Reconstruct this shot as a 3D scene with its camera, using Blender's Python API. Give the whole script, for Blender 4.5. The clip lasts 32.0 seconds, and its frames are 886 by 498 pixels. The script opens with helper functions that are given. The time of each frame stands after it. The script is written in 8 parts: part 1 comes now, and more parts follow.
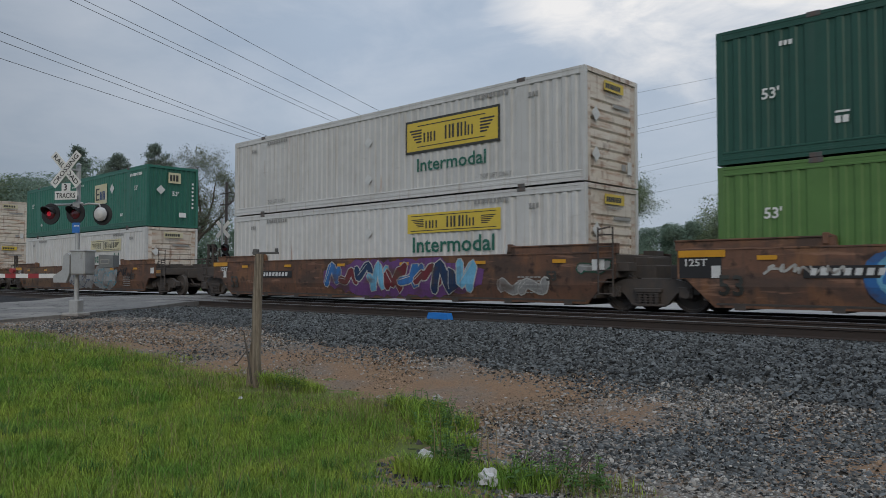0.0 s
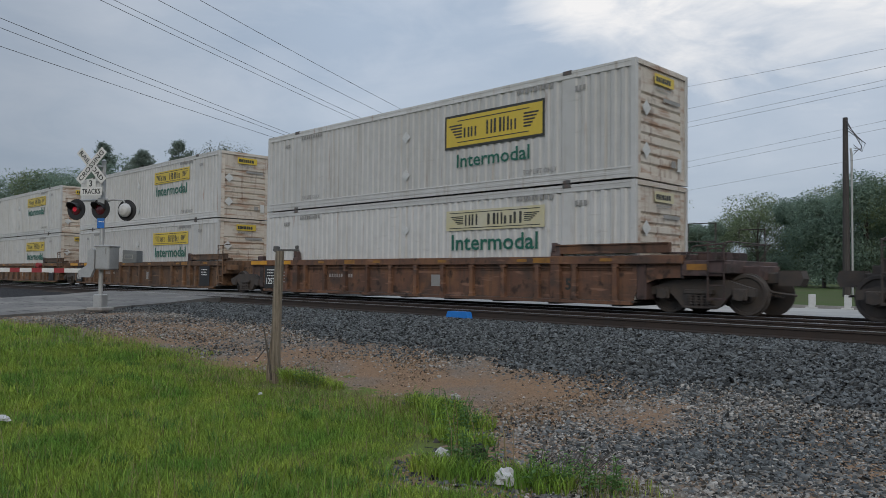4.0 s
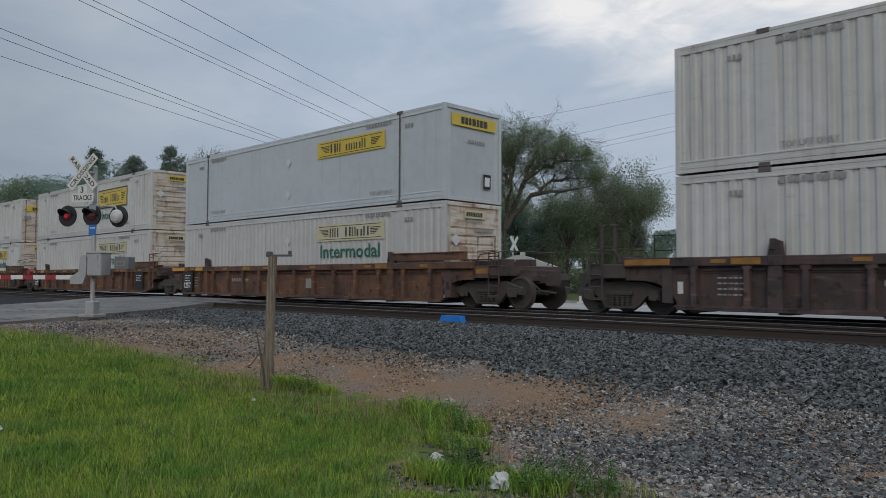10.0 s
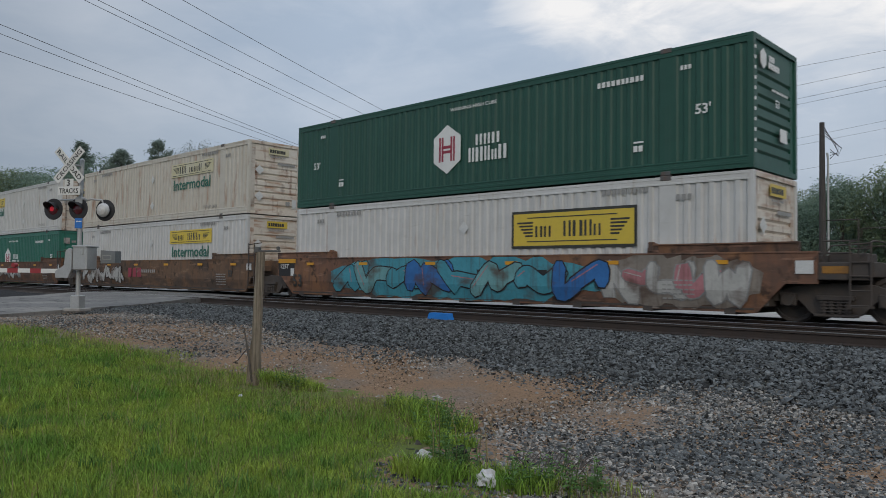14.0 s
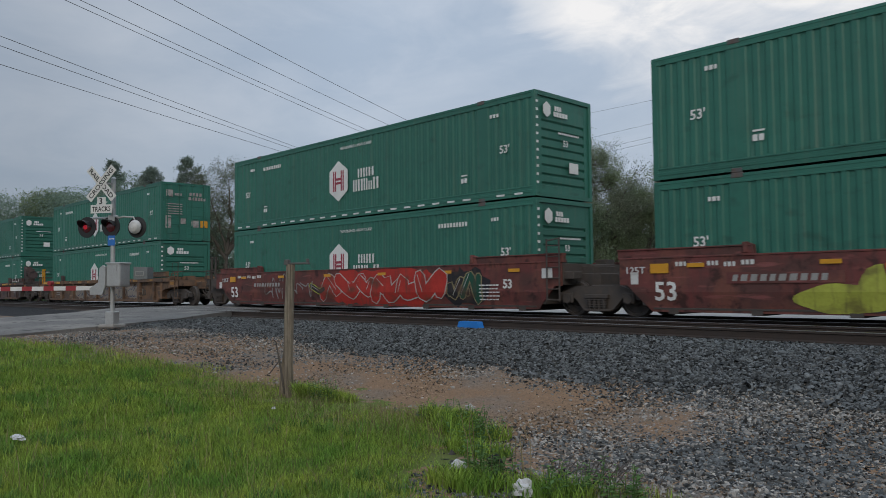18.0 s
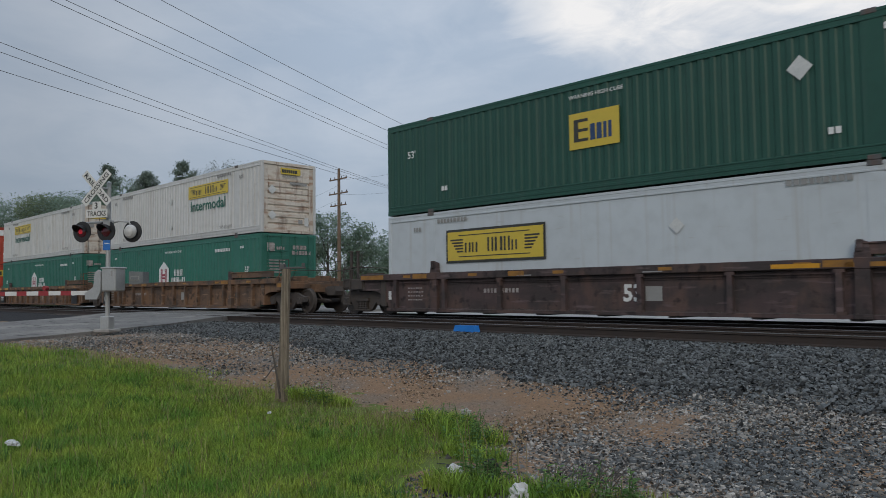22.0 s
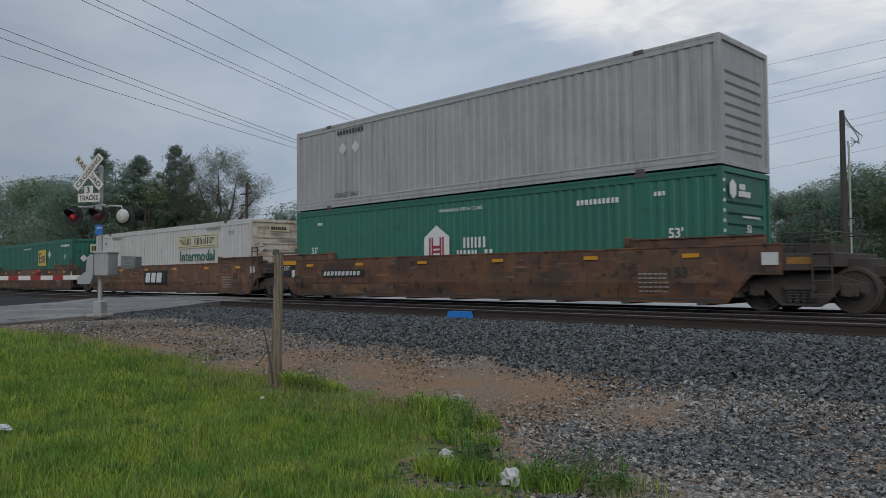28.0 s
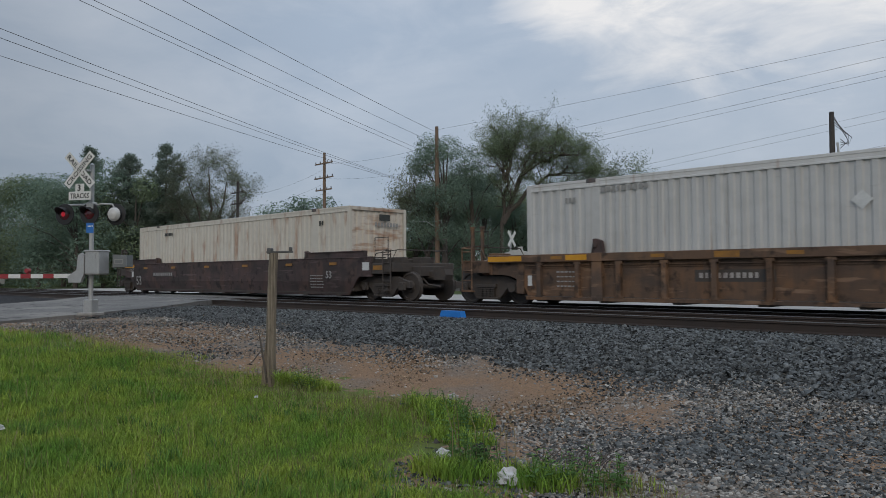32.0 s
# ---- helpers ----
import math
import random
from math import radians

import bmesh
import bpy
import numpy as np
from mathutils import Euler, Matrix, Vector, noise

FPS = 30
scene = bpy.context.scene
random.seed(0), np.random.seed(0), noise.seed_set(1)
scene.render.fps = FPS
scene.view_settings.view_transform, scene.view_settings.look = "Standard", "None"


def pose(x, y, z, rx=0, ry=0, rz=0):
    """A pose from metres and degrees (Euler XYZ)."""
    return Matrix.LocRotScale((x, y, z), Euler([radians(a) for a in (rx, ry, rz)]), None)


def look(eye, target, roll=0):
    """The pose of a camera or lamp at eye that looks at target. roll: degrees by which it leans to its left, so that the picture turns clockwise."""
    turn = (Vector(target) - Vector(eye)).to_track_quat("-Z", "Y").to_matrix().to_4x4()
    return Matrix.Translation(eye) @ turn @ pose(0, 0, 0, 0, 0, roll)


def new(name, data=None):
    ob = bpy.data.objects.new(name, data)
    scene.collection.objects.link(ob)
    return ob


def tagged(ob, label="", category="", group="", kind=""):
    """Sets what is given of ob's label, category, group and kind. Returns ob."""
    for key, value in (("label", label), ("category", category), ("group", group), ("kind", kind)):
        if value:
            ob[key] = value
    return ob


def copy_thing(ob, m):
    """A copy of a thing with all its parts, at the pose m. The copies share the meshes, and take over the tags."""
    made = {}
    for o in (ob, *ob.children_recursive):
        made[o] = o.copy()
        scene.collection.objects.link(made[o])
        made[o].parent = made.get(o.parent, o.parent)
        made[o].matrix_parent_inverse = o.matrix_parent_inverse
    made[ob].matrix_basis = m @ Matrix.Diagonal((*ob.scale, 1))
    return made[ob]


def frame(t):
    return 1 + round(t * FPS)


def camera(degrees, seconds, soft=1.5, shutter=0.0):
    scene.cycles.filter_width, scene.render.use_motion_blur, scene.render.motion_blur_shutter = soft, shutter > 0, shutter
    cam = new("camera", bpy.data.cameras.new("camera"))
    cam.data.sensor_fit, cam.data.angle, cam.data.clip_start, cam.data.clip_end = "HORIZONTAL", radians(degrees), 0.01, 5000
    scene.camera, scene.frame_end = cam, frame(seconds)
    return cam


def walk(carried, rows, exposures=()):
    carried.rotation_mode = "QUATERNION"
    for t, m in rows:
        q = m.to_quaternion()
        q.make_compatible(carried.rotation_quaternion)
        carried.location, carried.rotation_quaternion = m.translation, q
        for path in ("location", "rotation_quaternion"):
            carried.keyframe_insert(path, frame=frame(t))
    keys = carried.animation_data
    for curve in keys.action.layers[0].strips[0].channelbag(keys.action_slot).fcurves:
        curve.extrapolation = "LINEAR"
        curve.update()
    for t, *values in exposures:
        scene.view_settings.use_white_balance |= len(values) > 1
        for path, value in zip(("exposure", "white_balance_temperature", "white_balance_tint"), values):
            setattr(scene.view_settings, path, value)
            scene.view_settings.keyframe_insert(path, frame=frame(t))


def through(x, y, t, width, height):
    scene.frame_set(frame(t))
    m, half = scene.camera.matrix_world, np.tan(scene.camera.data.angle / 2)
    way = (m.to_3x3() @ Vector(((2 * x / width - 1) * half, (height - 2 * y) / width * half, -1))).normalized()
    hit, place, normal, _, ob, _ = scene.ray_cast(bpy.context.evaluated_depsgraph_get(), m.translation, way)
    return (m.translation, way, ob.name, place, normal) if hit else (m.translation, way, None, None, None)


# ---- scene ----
# ---- camera and its walk ----
cam = camera(61.0, 32.0, soft=0.5, shutter=0.05)
# seconds, x, y, z, yaw, pitch, roll
PATH = (
    (0, 0.010, -0.007, 1.545, 42.931, 2.168, -0.033),
    (0.5, 0.013, -0.009, 1.541, 42.598, 2.346, -0.440),
    (1, 0.012, -0.016, 1.536, 42.050, 2.245, -1.138),
    (1.5, 0.020, -0.027, 1.541, 42.242, 2.170, -0.981),
    (2, 0.031, -0.034, 1.550, 42.495, 2.567, -0.672),
    (2.5, 0.020, -0.024, 1.544, 43.409, 2.049, -0.252),
    (3, 0.006, 0.009, 1.547, 44.128, 1.794, -0.297),
    (3.5, 0.013, 0.005, 1.549, 44.461, 1.889, -0.592),
    (5.5, 0.049, -0.013, 1.555, 44.171, 2.476, -0.362),
    (6, 0.031, -0.015, 1.552, 44.000, 2.670, -0.316),
    (6.5, 0.022, -0.011, 1.555, 44.109, 2.640, -0.311),
    (7, 0.014, -0.007, 1.555, 44.273, 2.337, -0.344),
    (7.5, 0.018, 0.003, 1.555, 44.409, 2.076, -0.362),
    (8, 0.018, -0.004, 1.552, 44.818, 2.083, -0.451),
    (8.5, 0.016, -0.008, 1.557, 45.491, 2.188, -0.206),
    (9, 0.010, -0.007, 1.540, 45.283, 2.371, -0.262),
    (9.5, 0.023, 0.010, 1.550, 44.437, 2.250, -0.139),
    (10, 0.021, 0.001, 1.553, 43.968, 2.344, -0.207),
    (10.5, 0.015, 0.004, 1.549, 43.557, 2.610, -0.365),
    (11, 0.021, 0.005, 1.553, 43.259, 2.906, -0.407),
    (11.5, 0.024, -0.004, 1.557, 43.302, 3.127, -0.378),
    (12, 0.017, -0.011, 1.556, 43.444, 3.073, -0.658),
    (12.5, 0.015, 0.002, 1.550, 43.763, 2.799, -0.632),
    (13, 0.013, 0.015, 1.549, 43.816, 2.595, -0.577),
    (13.5, 0.017, 0.004, 1.544, 43.371, 2.376, -0.794),
    (14, 0.018, -0.009, 1.551, 43.041, 2.164, -0.781),
    (14.5, 0.024, -0.008, 1.560, 42.892, 2.111, -0.499),
    (16.5, -0.012, 0.003, 1.550, 43.746, 2.099, 0.031),
    (17, -0.020, -0.004, 1.553, 44.610, 2.507, 0.422),
    (17.5, -0.027, 0.003, 1.551, 45.145, 2.708, 0.506),
    (18, -0.017, -0.000, 1.552, 45.175, 2.801, 0.561),
    (18.5, -0.014, 0.008, 1.556, 45.007, 2.797, 0.657),
    (19, -0.020, 0.005, 1.552, 44.881, 2.898, 0.507),
    (19.5, -0.020, 0.006, 1.550, 44.697, 2.744, 0.580),
    (20, -0.014, 0.009, 1.555, 44.333, 2.798, 0.529),
    (20.5, -0.010, 0.000, 1.555, 44.300, 2.960, 0.596),
    (21, -0.013, -0.002, 1.556, 44.656, 3.069, 0.737),
    (21.5, -0.016, -0.001, 1.553, 44.856, 3.153, 0.649),
    (22, -0.014, 0.002, 1.551, 44.886, 3.114, 0.661),
    (22.5, -0.009, 0.002, 1.560, 44.835, 3.040, 0.647),
    (23, -0.010, 0.001, 1.548, 44.856, 3.140, 0.506),
    (23.5, -0.015, -0.004, 1.548, 44.781, 2.953, 0.390),
    (24, -0.011, 0.002, 1.550, 44.471, 2.666, 0.248),
    (24.5, -0.007, 0.017, 1.551, 43.756, 2.533, 0.047),
    (25, -0.012, 0.020, 1.550, 43.387, 2.861, 0.018),
    (25.5, -0.022, 0.017, 1.543, 43.254, 2.825, 0.132),
    (26, -0.025, 0.022, 1.542, 43.438, 2.648, 0.238),
    (26.5, -0.021, 0.014, 1.549, 43.680, 2.478, 0.335),
    (28.5, -0.008, 0.013, 1.552, 44.582, 1.958, 0.374),
    (29, -0.018, 0.011, 1.543, 44.710, 1.935, 0.190),
    (29.5, -0.026, 0.013, 1.544, 44.974, 1.779, 0.129),
    (30, -0.020, 0.014, 1.549, 44.738, 1.695, 0.137),
    (30.5, -0.012, 0.014, 1.553, 44.386, 1.955, 0.211),
    (31, -0.015, -0.001, 1.543, 44.118, 2.175, 0.182),
    (31.5, -0.033, -0.006, 1.543, 43.985, 2.127, 0.141),
    (32, -0.051, -0.021, 1.549, 43.725, 1.998, 0.294),
)
# the clip's camera brightens and darkens its picture a little on the way
EXPOSURES = ((0, 0.04), (1, 0.02), (2, 0.0), (3, 0.15), (4.5, 0.08), (6, 0.01), (7, 0.04), (9, 0.08), (10, 0.03), (11, 0.0), (12, 0.02), (13, 0.11), (14, 0.11), (17, 0.05), (18, 0.10), (19, 0.05), (20, 0.13), (22, 0.08), (23, 0.05), (24, 0.12), (25, 0.04), (26, 0.0), (29, 0.02), (31, -0.02), (32, 0.02))
walk(cam, [(t, pose(x, y, z, 90 + pi, ro, ya)) for t, x, y, z, ya, pi, ro in PATH], EXPOSURES)

# ---- world, sun, exposure ----
scene.view_settings.exposure = 0.0


def make_world():
    w = bpy.data.worlds.new("overcast_sky")
    scene.world = w
    w.use_nodes = True
    nt = w.node_tree
    nt.nodes.clear()
    N, L = nt.nodes.new, nt.links.new
    out, bg = N("ShaderNodeOutputWorld"), N("ShaderNodeBackground")
    co = N("ShaderNodeTexCoord")
    sky = N("ShaderNodeTexSky")
    sky.sky_type, sky.sun_disc = "NISHITA", False
    sky.sun_elevation, sky.sun_rotation = radians(28), radians(135)
    sky.air_density, sky.dust_density = 1.0, 2.0

    def math_(op, a, b=None, clamp=False):
        n = N("ShaderNodeMath")
        n.operation, n.use_clamp = op, clamp
        for i, v in enumerate((a, b)):
            if v is None:
                continue
            if isinstance(v, (int, float)):
                n.inputs[i].default_value = v
            else:
                L(v, n.inputs[i])
        return n.outputs[0]

    def mix(fac, a, b):
        n = N("ShaderNodeMix")
        n.data_type = "RGBA"
        for i, v in ((0, fac), (6, a), (7, b)):
            if isinstance(v, (int, float)):
                n.inputs[i].default_value = v
            elif isinstance(v, tuple):
                n.inputs[i].default_value = (*v, 1)
            else:
                L(v, n.inputs[i])
        return n.outputs[2]

    def noise_(scale, detail, vec, rough=0.55, warp=0.0):
        n = N("ShaderNodeTexNoise")
        n.inputs["Scale"].default_value, n.inputs["Detail"].default_value = scale, detail
        n.inputs["Roughness"].default_value, n.inputs["Distortion"].default_value = rough, warp
        L(vec, n.inputs["Vector"])
        return n.outputs["Fac"]

    mp = N("ShaderNodeMapping")
    mp.inputs["Scale"].default_value = (1, 1, 2.6)
    L(co.outputs["Generated"], mp.inputs[0])
    sep = N("ShaderNodeSeparateXYZ")
    L(co.outputs["Generated"], sep.inputs[0])
    soft_n = noise_(2.2, 6, mp.outputs[0], 0.55, 0.3)
    fine_n = noise_(6.0, 6, mp.outputs[0], 0.6, 0.5)
    # blue-grey cloud deck with paler billows
    deck = mix(math_("MULTIPLY", math_("SUBTRACT", soft_n, 0.36), 2.6, True), (0.320, 0.387, 0.482), (0.446, 0.50, 0.577))
    deck = mix(math_("MULTIPLY", math_("SUBTRACT", fine_n, 0.45), 1.1, True), deck, (0.528, 0.565, 0.630))
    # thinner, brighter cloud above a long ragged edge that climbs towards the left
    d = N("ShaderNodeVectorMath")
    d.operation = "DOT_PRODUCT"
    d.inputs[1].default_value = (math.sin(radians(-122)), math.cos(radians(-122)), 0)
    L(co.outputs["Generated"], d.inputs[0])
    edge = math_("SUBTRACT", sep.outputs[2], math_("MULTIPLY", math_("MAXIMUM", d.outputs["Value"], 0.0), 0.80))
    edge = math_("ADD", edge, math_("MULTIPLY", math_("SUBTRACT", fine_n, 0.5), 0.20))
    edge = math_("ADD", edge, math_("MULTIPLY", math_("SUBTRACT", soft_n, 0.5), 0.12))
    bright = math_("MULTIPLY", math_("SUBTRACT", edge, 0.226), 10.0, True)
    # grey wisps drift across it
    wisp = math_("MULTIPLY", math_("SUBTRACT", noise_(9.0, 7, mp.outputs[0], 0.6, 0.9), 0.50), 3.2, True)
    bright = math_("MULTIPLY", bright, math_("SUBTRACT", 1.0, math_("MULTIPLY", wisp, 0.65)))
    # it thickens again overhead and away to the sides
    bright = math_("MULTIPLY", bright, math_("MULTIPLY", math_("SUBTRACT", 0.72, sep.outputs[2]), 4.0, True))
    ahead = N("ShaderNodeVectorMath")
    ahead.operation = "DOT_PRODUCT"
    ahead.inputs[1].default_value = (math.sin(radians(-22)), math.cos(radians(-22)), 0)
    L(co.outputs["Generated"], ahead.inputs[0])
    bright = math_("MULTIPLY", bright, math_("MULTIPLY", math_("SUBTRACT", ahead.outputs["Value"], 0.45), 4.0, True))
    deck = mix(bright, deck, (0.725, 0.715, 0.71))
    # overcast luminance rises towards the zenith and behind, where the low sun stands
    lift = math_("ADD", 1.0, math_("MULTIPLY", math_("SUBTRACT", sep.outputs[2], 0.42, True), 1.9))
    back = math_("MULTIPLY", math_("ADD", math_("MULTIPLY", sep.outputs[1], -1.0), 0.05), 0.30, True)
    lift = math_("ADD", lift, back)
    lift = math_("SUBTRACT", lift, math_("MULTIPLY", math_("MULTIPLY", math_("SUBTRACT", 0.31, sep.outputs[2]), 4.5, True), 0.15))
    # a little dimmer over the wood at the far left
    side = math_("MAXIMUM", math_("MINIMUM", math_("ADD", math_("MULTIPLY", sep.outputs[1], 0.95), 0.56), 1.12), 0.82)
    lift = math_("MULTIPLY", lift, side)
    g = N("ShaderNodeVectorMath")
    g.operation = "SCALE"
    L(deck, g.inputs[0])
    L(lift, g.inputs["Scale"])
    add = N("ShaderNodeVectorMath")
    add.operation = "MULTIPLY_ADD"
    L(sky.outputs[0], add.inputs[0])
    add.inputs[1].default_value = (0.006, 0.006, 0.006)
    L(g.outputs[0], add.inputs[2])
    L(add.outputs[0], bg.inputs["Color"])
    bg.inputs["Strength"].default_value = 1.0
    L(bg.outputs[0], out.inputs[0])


make_world()
sun = new("sun", bpy.data.lights.new("sun", "SUN"))
sun.data.energy, sun.data.angle, sun.data.color = 0.75, radians(25), (1.0, 0.87, 0.70)
sun.matrix_world = look((0, 0, 0), (-math.sin(radians(135)) * math.cos(radians(28)), -math.cos(radians(135)) * math.cos(radians(28)), -math.sin(radians(28))))

# ---- materials ----
MATS = {}


def mat(name, color, rough=0.7, metal=0.0, color2=None, scale=4.0, stretch=(1, 1, 1), amount=0.5, dirt=None, dirt_amt=0.0,
        dirt_scale=(5, 5, 0.35), bump=0.0, bump_scale=40.0, vary=0.0, emit=0.0, spec=0.4, island=0.0, layers=(), through=0.0):
    """A procedural surface: a base colour that varies at two scales, vertical dirt or rust, fine relief."""
    if name in MATS:
        return MATS[name]
    m = bpy.data.materials.new(name)
    m.use_nodes = True
    nt = m.node_tree
    N, L = nt.nodes.new, nt.links.new
    b = nt.nodes["Principled BSDF"]
    b.inputs["Roughness"].default_value, b.inputs["Metallic"].default_value = rough, metal
    b.inputs["Specular IOR Level"].default_value = spec
    co = N("ShaderNodeTexCoord")

    def mix(fac, a, c, mode="MIX"):
        n = N("ShaderNodeMix")
        n.data_type, n.blend_type = "RGBA", mode
        for i, v in ((0, fac), (6, a), (7, c)):
            if isinstance(v, (int, float)):
                n.inputs[i].default_value = v
            elif isinstance(v, tuple):
                n.inputs[i].default_value = (*v, 1)
            else:
                L(v, n.inputs[i])
        return n.outputs[2]

    def noise_(sc, st, detail=4.0):
        mp = N("ShaderNodeMapping")
        mp.inputs["Scale"].default_value = st
        if vary:
            oi = N("ShaderNodeObjectInfo")
            sh = N("ShaderNodeVectorMath")
            sh.operation = "MULTIPLY_ADD"
            L(oi.outputs["Random"], sh.inputs[0])
            sh.inputs[1].default_value = (37, 11, 23)
            L(co.outputs["Object"], sh.inputs[2])
            L(sh.outputs[0], mp.inputs[0])
        else:
            L(co.outputs["Object"], mp.inputs[0])
        n = N("ShaderNodeTexNoise")
        n.inputs["Scale"].default_value, n.inputs["Detail"].default_value = sc, detail
        L(mp.outputs[0], n.inputs["Vector"])
        return n.outputs["Fac"]

    def ramp(x, lo, hi, top=1.0):
        n = N("ShaderNodeMapRange")
        for i, v in ((1, lo), (2, hi), (3, 0.0), (4, top)):
            n.inputs[i].default_value = v
        L(x, n.inputs[0])
        return n.outputs[0]

    c2 = color2 or tuple(v * 0.72 for v in color)
    col = mix(ramp(noise_(scale, stretch), 0.35, 0.7, amount), color, c2)
    col = mix(ramp(noise_(scale * 7, stretch), 0.45, 0.75, amount * 0.5), col, tuple(v * 0.8 for v in c2))
    if dirt:
        col = mix(ramp(noise_(1.0, dirt_scale, 6.0), 0.52, 0.74, dirt_amt), col, dirt)
    for c3, st3, lo3, hi3, amt3 in layers:
        col = mix(ramp(noise_(1.0, st3, 7.0), lo3, hi3, amt3), col, c3)
    if vary:
        oi = N("ShaderNodeObjectInfo")
        n = N("ShaderNodeHueSaturation")
        L(ramp(oi.outputs["Random"], 0, 1, 2 * vary), n.inputs["Value"])
        md = N("ShaderNodeMath")
        md.operation = "ADD"
        L(n.inputs["Value"].links[0].from_socket, md.inputs[0])
        md.inputs[1].default_value = 1 - vary
        L(md.outputs[0], n.inputs["Value"])
        L(col, n.inputs["Color"])
        col = n.outputs[0]
    if island:
        ge = N("ShaderNodeNewGeometry")
        n = N("ShaderNodeHueSaturation")
        md = N("ShaderNodeMapRange")
        L(ge.outputs["Random Per Island"], md.inputs[0])
        md.inputs[3].default_value, md.inputs[4].default_value = 1 - island, 1 + island
        L(md.outputs[0], n.inputs["Value"])
        L(col, n.inputs["Color"])
        col = n.outputs[0]
    L(col, b.inputs["Base Color"])
    if bump:
        bp = N("ShaderNodeBump")
        bp.inputs["Strength"].default_value, bp.inputs["Distance"].default_value = bump, 0.02
        L(noise_(bump_scale, (1, 1, 1), 5.0), bp.inputs["Height"])
        L(bp.outputs[0], b.inputs["Normal"])
    if through:
        tr, mx = N("ShaderNodeBsdfTranslucent"), N("ShaderNodeMixShader")
        L(col, tr.inputs["Color"])
        mx.inputs[0].default_value = through
        L(b.outputs[0], mx.inputs[1])
        L(tr.outputs[0], mx.inputs[2])
        L(mx.outputs[0], nt.nodes["Material Output"].inputs["Surface"])
    if emit:
        b.inputs["Emission Color"].default_value = (*color, 1)
        b.inputs["Emission Strength"].default_value = emit
    MATS[name] = m
    return m


RUST, GRIME = (0.16, 0.065, 0.03), (0.22, 0.19, 0.15)
STREAK = ((0.30, 0.25, 0.19), (7, 7, 0.22), 0.56, 0.78, 0.55)
RUSTRUN = ((0.26, 0.115, 0.05), (4.5, 4.5, 0.5), 0.66, 0.80, 0.75)
SCUFF = ((0.34, 0.33, 0.31), (1.6, 1.6, 9.0), 0.66, 0.80, 0.5)
M_WHITE = mat("white_container_paint", (0.545, 0.55, 0.545), 0.5, color2=(0.47, 0.47, 0.455), scale=0.45, amount=0.7, vary=0.09, bump=0.05, layers=(STREAK, RUSTRUN, SCUFF))
M_CREAM = mat("cream_container_paint", (0.55, 0.525, 0.465), 0.55, color2=(0.51, 0.47, 0.40), scale=0.5, amount=0.7, vary=0.08, bump=0.05, layers=(STREAK, ((0.27, 0.13, 0.065), (3.2, 3.2, 0.8), 0.55, 0.74, 0.8), SCUFF))
# warm sunlight on the ends is mixed into this base colour, under real rust
M_ENDPAINT = mat("rusty_sun_warmed_end_paint", (0.60, 0.56, 0.50), 0.6, color2=(0.54, 0.48, 0.40), scale=0.8, amount=0.8, vary=0.10, bump=0.08, layers=(((0.30, 0.15, 0.075), (1.2, 1.2, 7.0), 0.50, 0.70, 0.75), ((0.17, 0.075, 0.04), (5, 5, 0.8), 0.56, 0.74, 0.8), ((0.12, 0.07, 0.05), (2.2, 2.2, 1.6), 0.60, 0.74, 0.6)))
M_ROD = mat("rusty_lock_rod", (0.27, 0.24, 0.21), 0.6, 0.3, color2=(0.13, 0.085, 0.06), scale=3, amount=0.9, bump=0.1)
M_REEFER = mat("pale_blue_smooth_panel", (0.50, 0.545, 0.575), 0.35, color2=(0.45, 0.485, 0.505), scale=0.4, amount=0.7, vary=0.05, layers=(((0.36, 0.34, 0.31), (6, 6, 0.2), 0.58, 0.78, 0.5), SCUFF))
M_GREY = mat("grey_container_paint", (0.37, 0.38, 0.39), 0.55, scale=0.7, amount=0.5, vary=0.05, layers=(((0.20, 0.16, 0.13), (6, 6, 0.25), 0.54, 0.75, 0.6), RUSTRUN))
M_GREEN = mat("green_container_paint", (0.028, 0.150, 0.110), 0.5, color2=(0.024, 0.122, 0.092), scale=0.5, amount=0.7, vary=0.13, bump=0.05, layers=(((0.10, 0.15, 0.115), (6, 6, 0.25), 0.56, 0.78, 0.45), ((0.013, 0.055, 0.038), (1.6, 1.6, 3.0), 0.60, 0.78, 0.6)))
M_DGREEN = mat("dark_green_container_paint", (0.018, 0.085, 0.062), 0.5, scale=0.6, amount=0.5, vary=0.10, bump=0.05, layers=(((0.07, 0.11, 0.09), (6, 6, 0.25), 0.56, 0.78, 0.45),))
M_LGREEN = mat("light_green_container_paint", (0.095, 0.20, 0.055), 0.5, scale=0.6, amount=0.5, dirt=(0.12, 0.15, 0.09), dirt_amt=0.25, bump=0.05)
M_RED = mat("red_container_paint", (0.44, 0.070, 0.038), 0.55, color2=(0.34, 0.052, 0.031), scale=0.5, amount=0.8, vary=0.08, bump=0.05, layers=(((0.18, 0.05, 0.035), (5, 5, 0.3), 0.54, 0.76, 0.7), ((0.42, 0.16, 0.11), (1.5, 1.5, 2.5), 0.62, 0.8, 0.5)))
M_TAN = mat("worn_tan_paint", (0.30, 0.22, 0.15), 0.8, color2=(0.22, 0.16, 0.115), scale=2.0, amount=0.9, bump=0.2)
M_PLAINEND = mat("blue_green_smooth_paint", (0.022, 0.098, 0.092), 0.5, color2=(0.026, 0.112, 0.096), scale=0.6, amount=0.6, bump=0.05)


